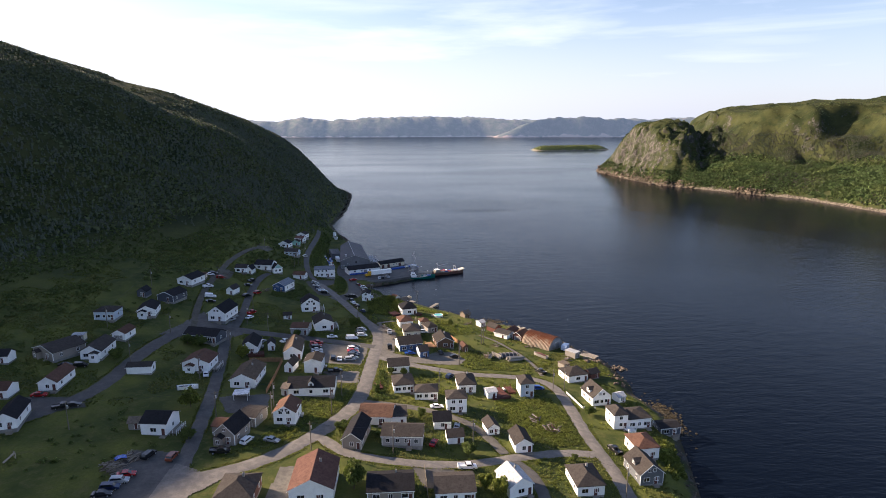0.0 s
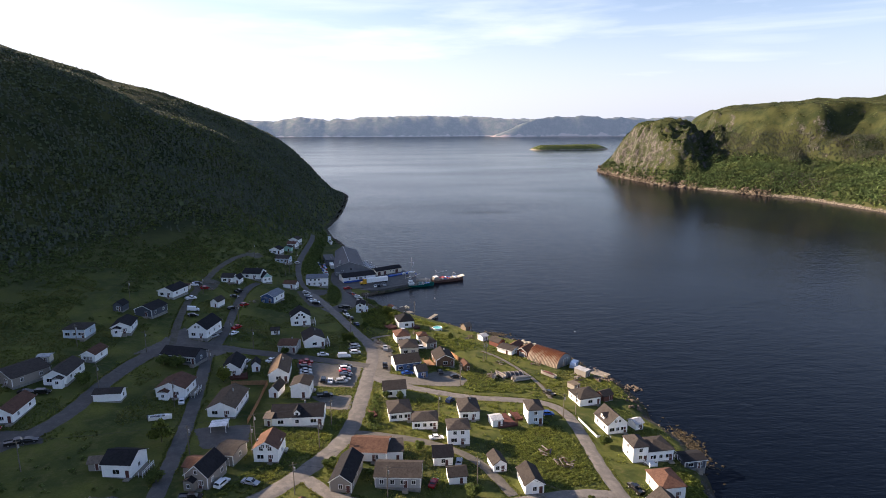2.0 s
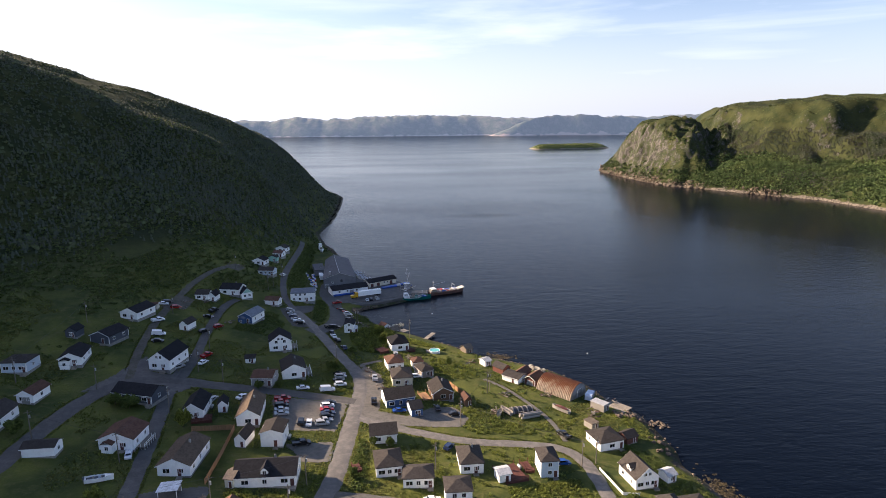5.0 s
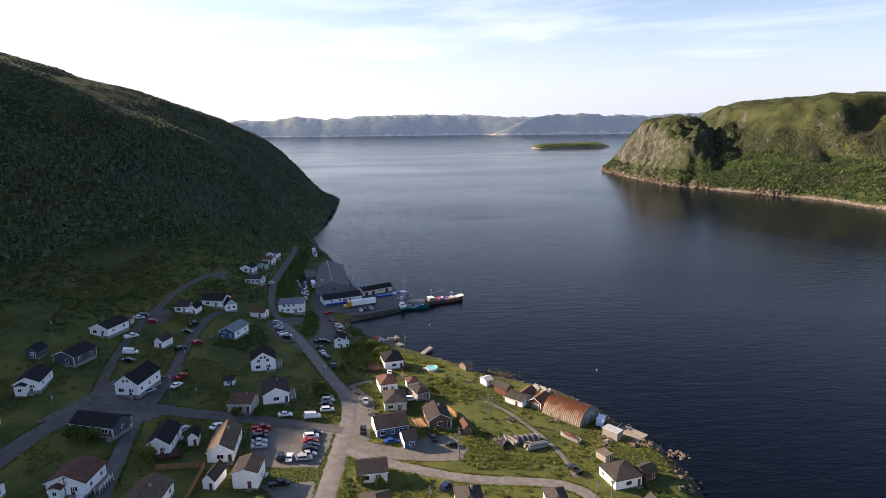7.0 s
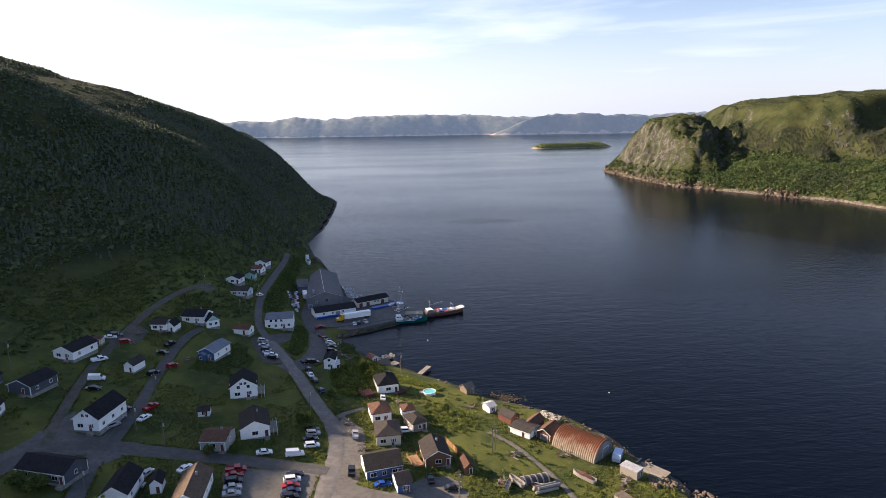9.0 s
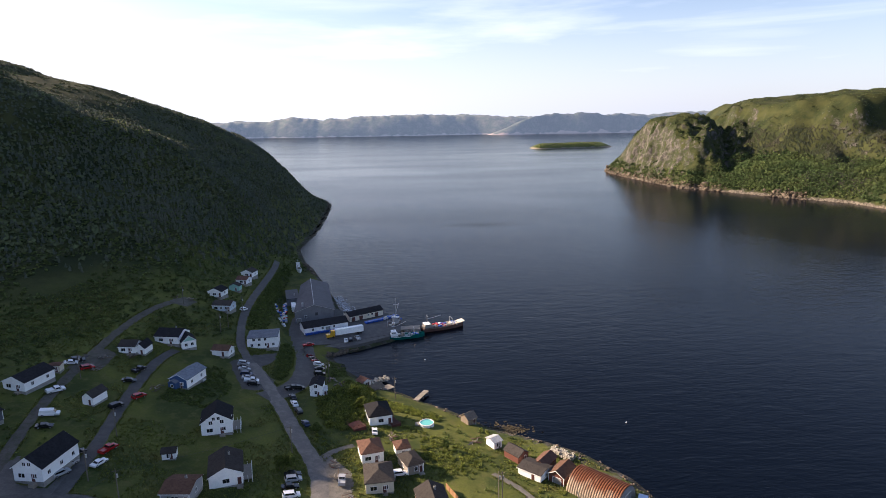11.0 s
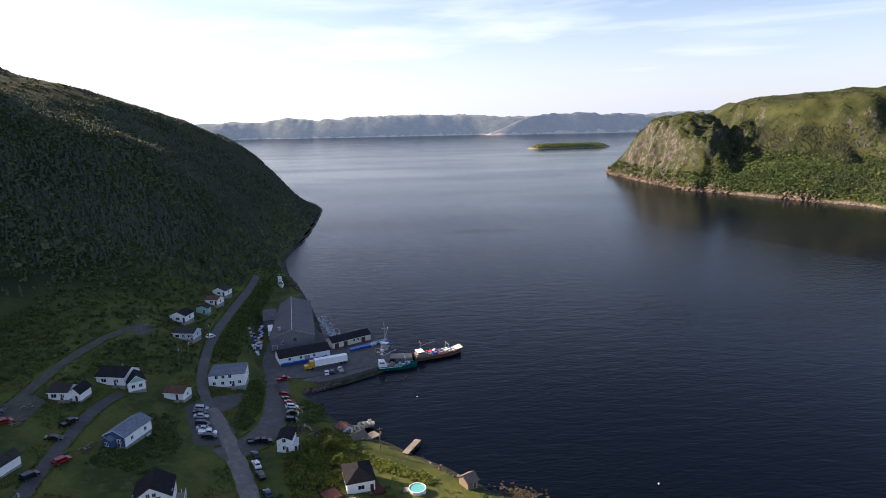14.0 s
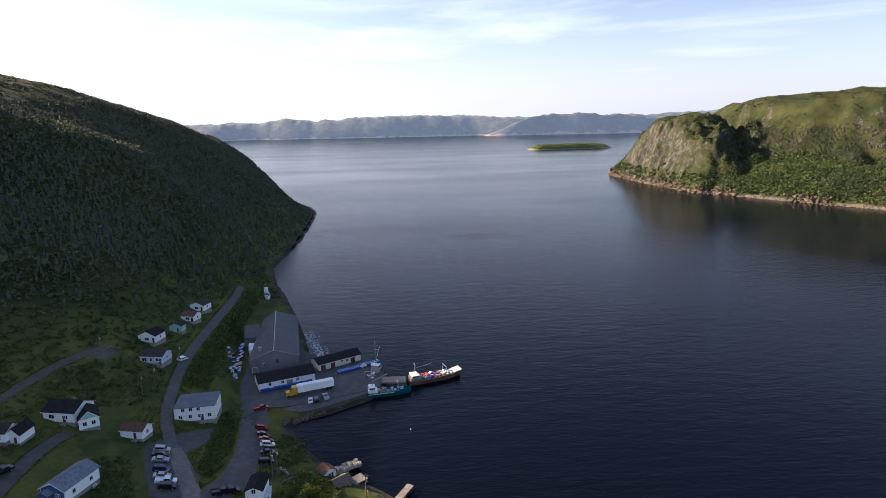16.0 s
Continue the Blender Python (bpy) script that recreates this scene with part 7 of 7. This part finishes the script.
for i, (name_, outline, count, low, high, mat, label) in enumerate(WILD):
    o = np.array(outline, float)
    x, y = R.uniform(o[:, 0].min(), o[:, 0].max(), count * 4), R.uniform(o[:, 1].min(), o[:, 1].max(), count * 4)
    k = inside_by(x, y, list(outline)) > 0
    x, y = x[k][:count], y[k][:count]
    k = free_of_things(x, y, 0.5)
    x, y = x[k], y[k]
    s = R.uniform(low, high, len(x))
    scatter(x, y, ground(x, y) - 0.35 * s, s * 1.5, s, *leaf_ball(i, 46, 1.1), name_, mat, label, "shrubs")

# scattered garden bushes
n = 3600
x, y = R.uniform(-160, 76, n), R.uniform(125, 395, n)
k = (inside_by(x, y, SHORE) > 4) & (rough(x, y, 24, 61) + 0.4 * rough(x, y, 8, 62) > 0.44)
x, y = x[k], y[k]
k = free_of_things(x, y, 1.2)
x, y = x[k], y[k]
s = R.uniform(0.7, 1.7, len(x))
scatter(x, y, ground(x, y) - 0.3 * s, s * 1.5, s, *leaf_ball(77, 42, 1.0), "garden_shrubs", LEAF, "low leafy shrubs between the gardens", "shrubs")

n = 6400
x, y = R.uniform(-32, 78, n), R.uniform(128, 325, n)
k = (inside_by(x, y, SHORE) > 4) & (rough(x, y, 17, 64) + 0.6 * rough(x, y, 6, 65) > 0.36)
x, y = x[k], y[k]
k = free_of_things(x, y, 0.7)
x, y = x[k], y[k]
s = R.uniform(0.4, 1.3, len(x))
scatter(x, y, ground(x, y) - 0.3 * s, s * 1.5, s * 1.1, *leaf_ball(79, 42, 1.02), "garden_shrubs", LEAFLIGHT, "sunlit leafy shrubs beside the houses", "shrubs")

LEAFSETS = {}
def tree(x, y, h, w, mat=LEAF, label="leafy green garden tree with a round uneven crown"):
    """A tapered trunk with limbs under a crown of leaf clumps."""
    root = new("tree")
    root.matrix_basis = pose(x, y, at_ground(x, y), 0, 0, (x * 37) % 360)
    tagged(root, label, "tree", "garden trees")
    r = random.Random(int(x * 7 + y))
    part("trunk", Shape().rod((0, 0, -0.4), (0, 0, h * 0.55), 0.05 * h * 0.5, 0.02 * h * 0.5, 7), BARK, root)
    for k in range(5):
        a = 2 * math.pi * k / 5 + r.uniform(-0.4, 0.4)
        part("limb", Shape().rod((0, 0, h * (0.25 + 0.06 * k)), (0.3 * w * math.cos(a), 0.3 * w * math.sin(a), h * (0.5 + 0.08 * k)), 0.05, 0.02, 5), BARK, root)
    key = int(x) % 4
    if (key, mat.name) not in LEAFSETS:
        v, f = leaf_ball(100 + key, 1900, 0.62)
        ob = arrays("crown", np.array(v), np.array(f), mat)
        LEAFSETS[key, mat.name] = ob.data
        crown = ob
    else:
        crown = new("crown", LEAFSETS[key, mat.name])
    crown.parent = root
    crown.matrix_basis = Matrix.Translation((0, 0, h * 0.12)) @ Matrix.Diagonal((w, w, h * 0.9, 1))
tree(-21.7, 144, 8, 5.5)
tree(10, 164.5, 4, 5)
tree(16.7, 144, 6, 4.5, LEAFLIGHT)
tree(13, 147, 5, 4, LEAFLIGHT)
tree(-77.8, 185, 6.5, 6.5, LEAFLIGHT)
tree(-71.5, 165, 3.5, 4.5)
tree(-73, 227, 6, 5, LEAFLIGHT)
tree(-36.4, 279, 4.6, 3.2)
tree(-33.4, 279.5, 5, 3.4)
tree(11.7, 297, 3.6, 2.6)
tree(55.3, 197, 3.6, 4.2)
tree(41.8, 165.3, 2.4, 2)
tree(-28.5, 175, 3, 4.4)
tree(-20, 204, 3.4, 3)
tree(-15.5, 222.5, 3, 2.6)
tree(-4, 186.8, 3.4, 3)
tree(-116.4, 218, 4.5, 5)
tree(-93, 236.5, 4.5, 6)
tree(-98, 238, 4, 5)
tree(-10.5, 222, 3.4, 2.6)
tree(-58.2, 257.6, 3.4, 3.4)
tree(-51.4, 259.4, 3, 3)
tree(-20.7, 336, 4.5, 6, LEAFLIGHT)
tree(-17, 326, 4, 5, LEAFLIGHT)
tree(-30, 304, 3, 4)

# ---- rocks on the shore ----
def rock_template(seed):
    r = random.Random(seed)
    bm = bmesh.new()
    bmesh.ops.create_icosphere(bm, subdivisions=1, radius=0.5)
    v = [tuple(c.co * r.uniform(0.7, 1.15)) for c in bm.verts]
    f = [tuple(k.index for k in q.verts) for q in bm.faces]
    bm.free()
    return v, f
sh = np.array(SHORE[2:43], float)
seg = np.hypot(*np.diff(sh, axis=0).T)
cum = np.r_[0, np.cumsum(seg)]
t = R.uniform(0, cum[-1], 1900)
x, y = np.interp(t, cum, sh[:, 0]), np.interp(t, cum, sh[:, 1])
x, y = x + R.normal(0, 1.6, len(t)), y + R.normal(0, 1.6, len(t))
k = (ground(x, y) < 2.0) & free_of_things(x, y, 0.2)
x, y = x[k], y[k]
s = R.gamma(1.3, 0.28, len(x)) + 0.15
scatter(x, y, ground(x, y) + 0.05, s, s * 0.75, *rock_template(3), "shore_rocks", ROCK, "brown boulders and stones along the tide line", "rocks", 0.07)
hs = np.array(HEAD[:11] , float)
cum = np.r_[0, np.cumsum(np.hypot(*np.diff(hs, axis=0).T))]
t = R.uniform(0, cum[-1], 5200)
t = t[rough(t, 0 * t, 45, 71) + 0.7 * rough(t, 0 * t, 14, 72) + R.uniform(-0.5, 0.5, len(t)) > -0.1]
x, y = np.interp(t, cum, hs[:, 0]) + R.normal(1.5, 2.6, len(t)), np.interp(t, cum, hs[:, 1]) + R.normal(0.5, 2.6, len(t))
s = R.gamma(1.4, 0.9, len(x)) + 0.5
scatter(x, y, np.maximum(ground(x, y), -0.4) + 0.05, s * 1.3, s * 0.65, *rock_template(9), "shore_rocks", ROCK, "pale broken rocks under the headland", "rocks", 0.15)
def boulder(x, y, s, seed):
    v, f = rock_template(seed)
    q = Shape()
    q.v, q.f = [(a * s, b * s, c * s * 0.8) for a, b, c in v], f
    tagged(part("boulder", q, ROCK, m=pose(x, y, max(at_ground(x, y), -0.3) + 0.15 * s, 0, 0, seed * 40)), "large pale brown boulder at the water's edge", "rock", "jetty boulders")
for i in range(95):
    u = rng.random()
    boulder(69 + 17.5 * u + rng.uniform(-1, 1), 253.5 - 4.5 * u + rng.gauss(0, 1.3), rng.uniform(0.7, 2.3), i)
n = 900
x, y = R.normal(86.5, 1.8, n), R.normal(204, 5.5, n)
scatter(x, y, np.zeros(n) - 0.08, R.uniform(0.5, 1.3, n), R.uniform(0.1, 0.24, n), *lump(4), "seaweed", WEED, "yellow-brown seaweed on the shallow rocks", "seaweed", 0.08)
n = 420
x, y = R.normal(33, 4.5, n), R.normal(316, 2.0, n)
scatter(x, y, np.zeros(n) - 0.08, R.uniform(0.5, 1.2, n), R.uniform(0.1, 0.2, n), *lump(4), "seaweed", WEED, "yellow-brown seaweed on the shallow rocks", "seaweed", 0.08)

boat(-80, 549, -70, 11, 3.8, 1.5, WALL["white"], "white fishing boat hauled up on the shore", mast=2.5, z=2.6, clutter=4)
for i in range(40):
    u = rng.random()
    boulder(-82 + 14 * u + rng.uniform(-2, 2), 580 - 38 * u + rng.uniform(-3, 3), rng.uniform(1.2, 3.2), 60 + i)
for i in range(46):
    u = rng.random()
    boulder(-38.5 + 14 * u + rng.uniform(-0.8, 0.8), 389.5 + 8 * u + rng.uniform(-1.0, 1.0), rng.uniform(0.8, 1.8), 100 + i)
for i in range(14):
    boulder(76 + rng.uniform(-2, 4), 232 + rng.uniform(-8, 8), rng.uniform(0.8, 2.2), 200 + i)

FOAM = material("sea_foam", (0.5, 0.52, 0.55), 0.6, 0.2, 1.0, 0.0)
n = 420
u = R.uniform(0, 1, n)
x, y = -48 + 14 * u + np.abs(R.normal(0, 2.4, n)), 488 - 38 * u + R.normal(0, 2.0, n)
k = inside_by(x, y, SHORE) < -0.5
scatter(x[k], y[k], np.full(k.sum(), 0.005), R.uniform(0.25, 0.9, k.sum()), R.uniform(0.03, 0.06, k.sum()), *lump(6, 2, 6), "sea_foam", FOAM, "white foam drifting off the fish plant's outfall", "foam", 0.06)

def buoy(x, y):
    if "buoy" not in CACHE:
        root = CACHE["buoy"] = new("mooring_buoy")
        tagged(root, "small white mooring buoy floating on the water", "buoy", "buoys")
        part("float", Shape().rod((0, 0, -0.2), (0, 0, 0.15), 0.18, 0.3, 10).rod((0, 0, 0.15), (0, 0, 0.4), 0.3, 0.14, 10), TRIM, root)
        part("ring", Shape().rod((0, -0.08, 0.43), (0, 0.08, 0.43), 0.06), STEEL, root)
        root.matrix_basis = pose(x, y, 0)
        return
    copy_thing(CACHE["buoy"], pose(x, y, 0))
buoy(6.9, 382.5)
buoy(77.5, 317.8)

def fuel_tank(x, y, yaw):
    """A household oil tank on legs."""
    if "tank" not in CACHE:
        root = CACHE["tank"] = new("oil_tank")
        tagged(root, "small grey household oil tank on legs", "tank", "oil tanks")
        part("tank", Shape().rod((-0.8, 0, 0.9), (0.8, 0, 0.9), 0.42, n=12), STEEL, root)
        for a in (-0.6, 0.6):
            part("leg", Shape().box(a - 0.05, a + 0.05, -0.3, 0.3, -0.3, 0.5), DARKMETAL, root)
        root.matrix_basis = pose(x, y, at_ground(x, y), 0, 0, yaw)
        return
    copy_thing(CACHE["tank"], pose(x, y, at_ground(x, y), 0, 0, yaw))
for hx, hy, a, w, d in FOOTPRINTS[::4]:
    if 45 < w * d < 150 and hy < 390:
        px, py = rotated(hx, hy, math.degrees(a), w / 2 + 0.7, d * 0.25)
        fuel_tank(px, py, math.degrees(a) + 90)

def play_set(x, y, yaw):
    root = new("play_slide")
    root.matrix_basis = pose(x, y, at_ground(x, y), 0, 0, yaw)
    tagged(root, "grey timber garden slide on the lawn", "slide")
    part("chute", Shape().prism([(-2, 0.2), (-1.9, 0.1), (1, 1.5), (1, 1.65)], "y", -0.35, 0.35), GREYWOOD, root)
    for b in (-0.35, 0.35):
        part("leg", Shape().box(0.9, 1.05, b - 0.06, b + 0.06, -0.3, 2.1), GREYWOOD, root)
play_set(-112.5, 152, 60)
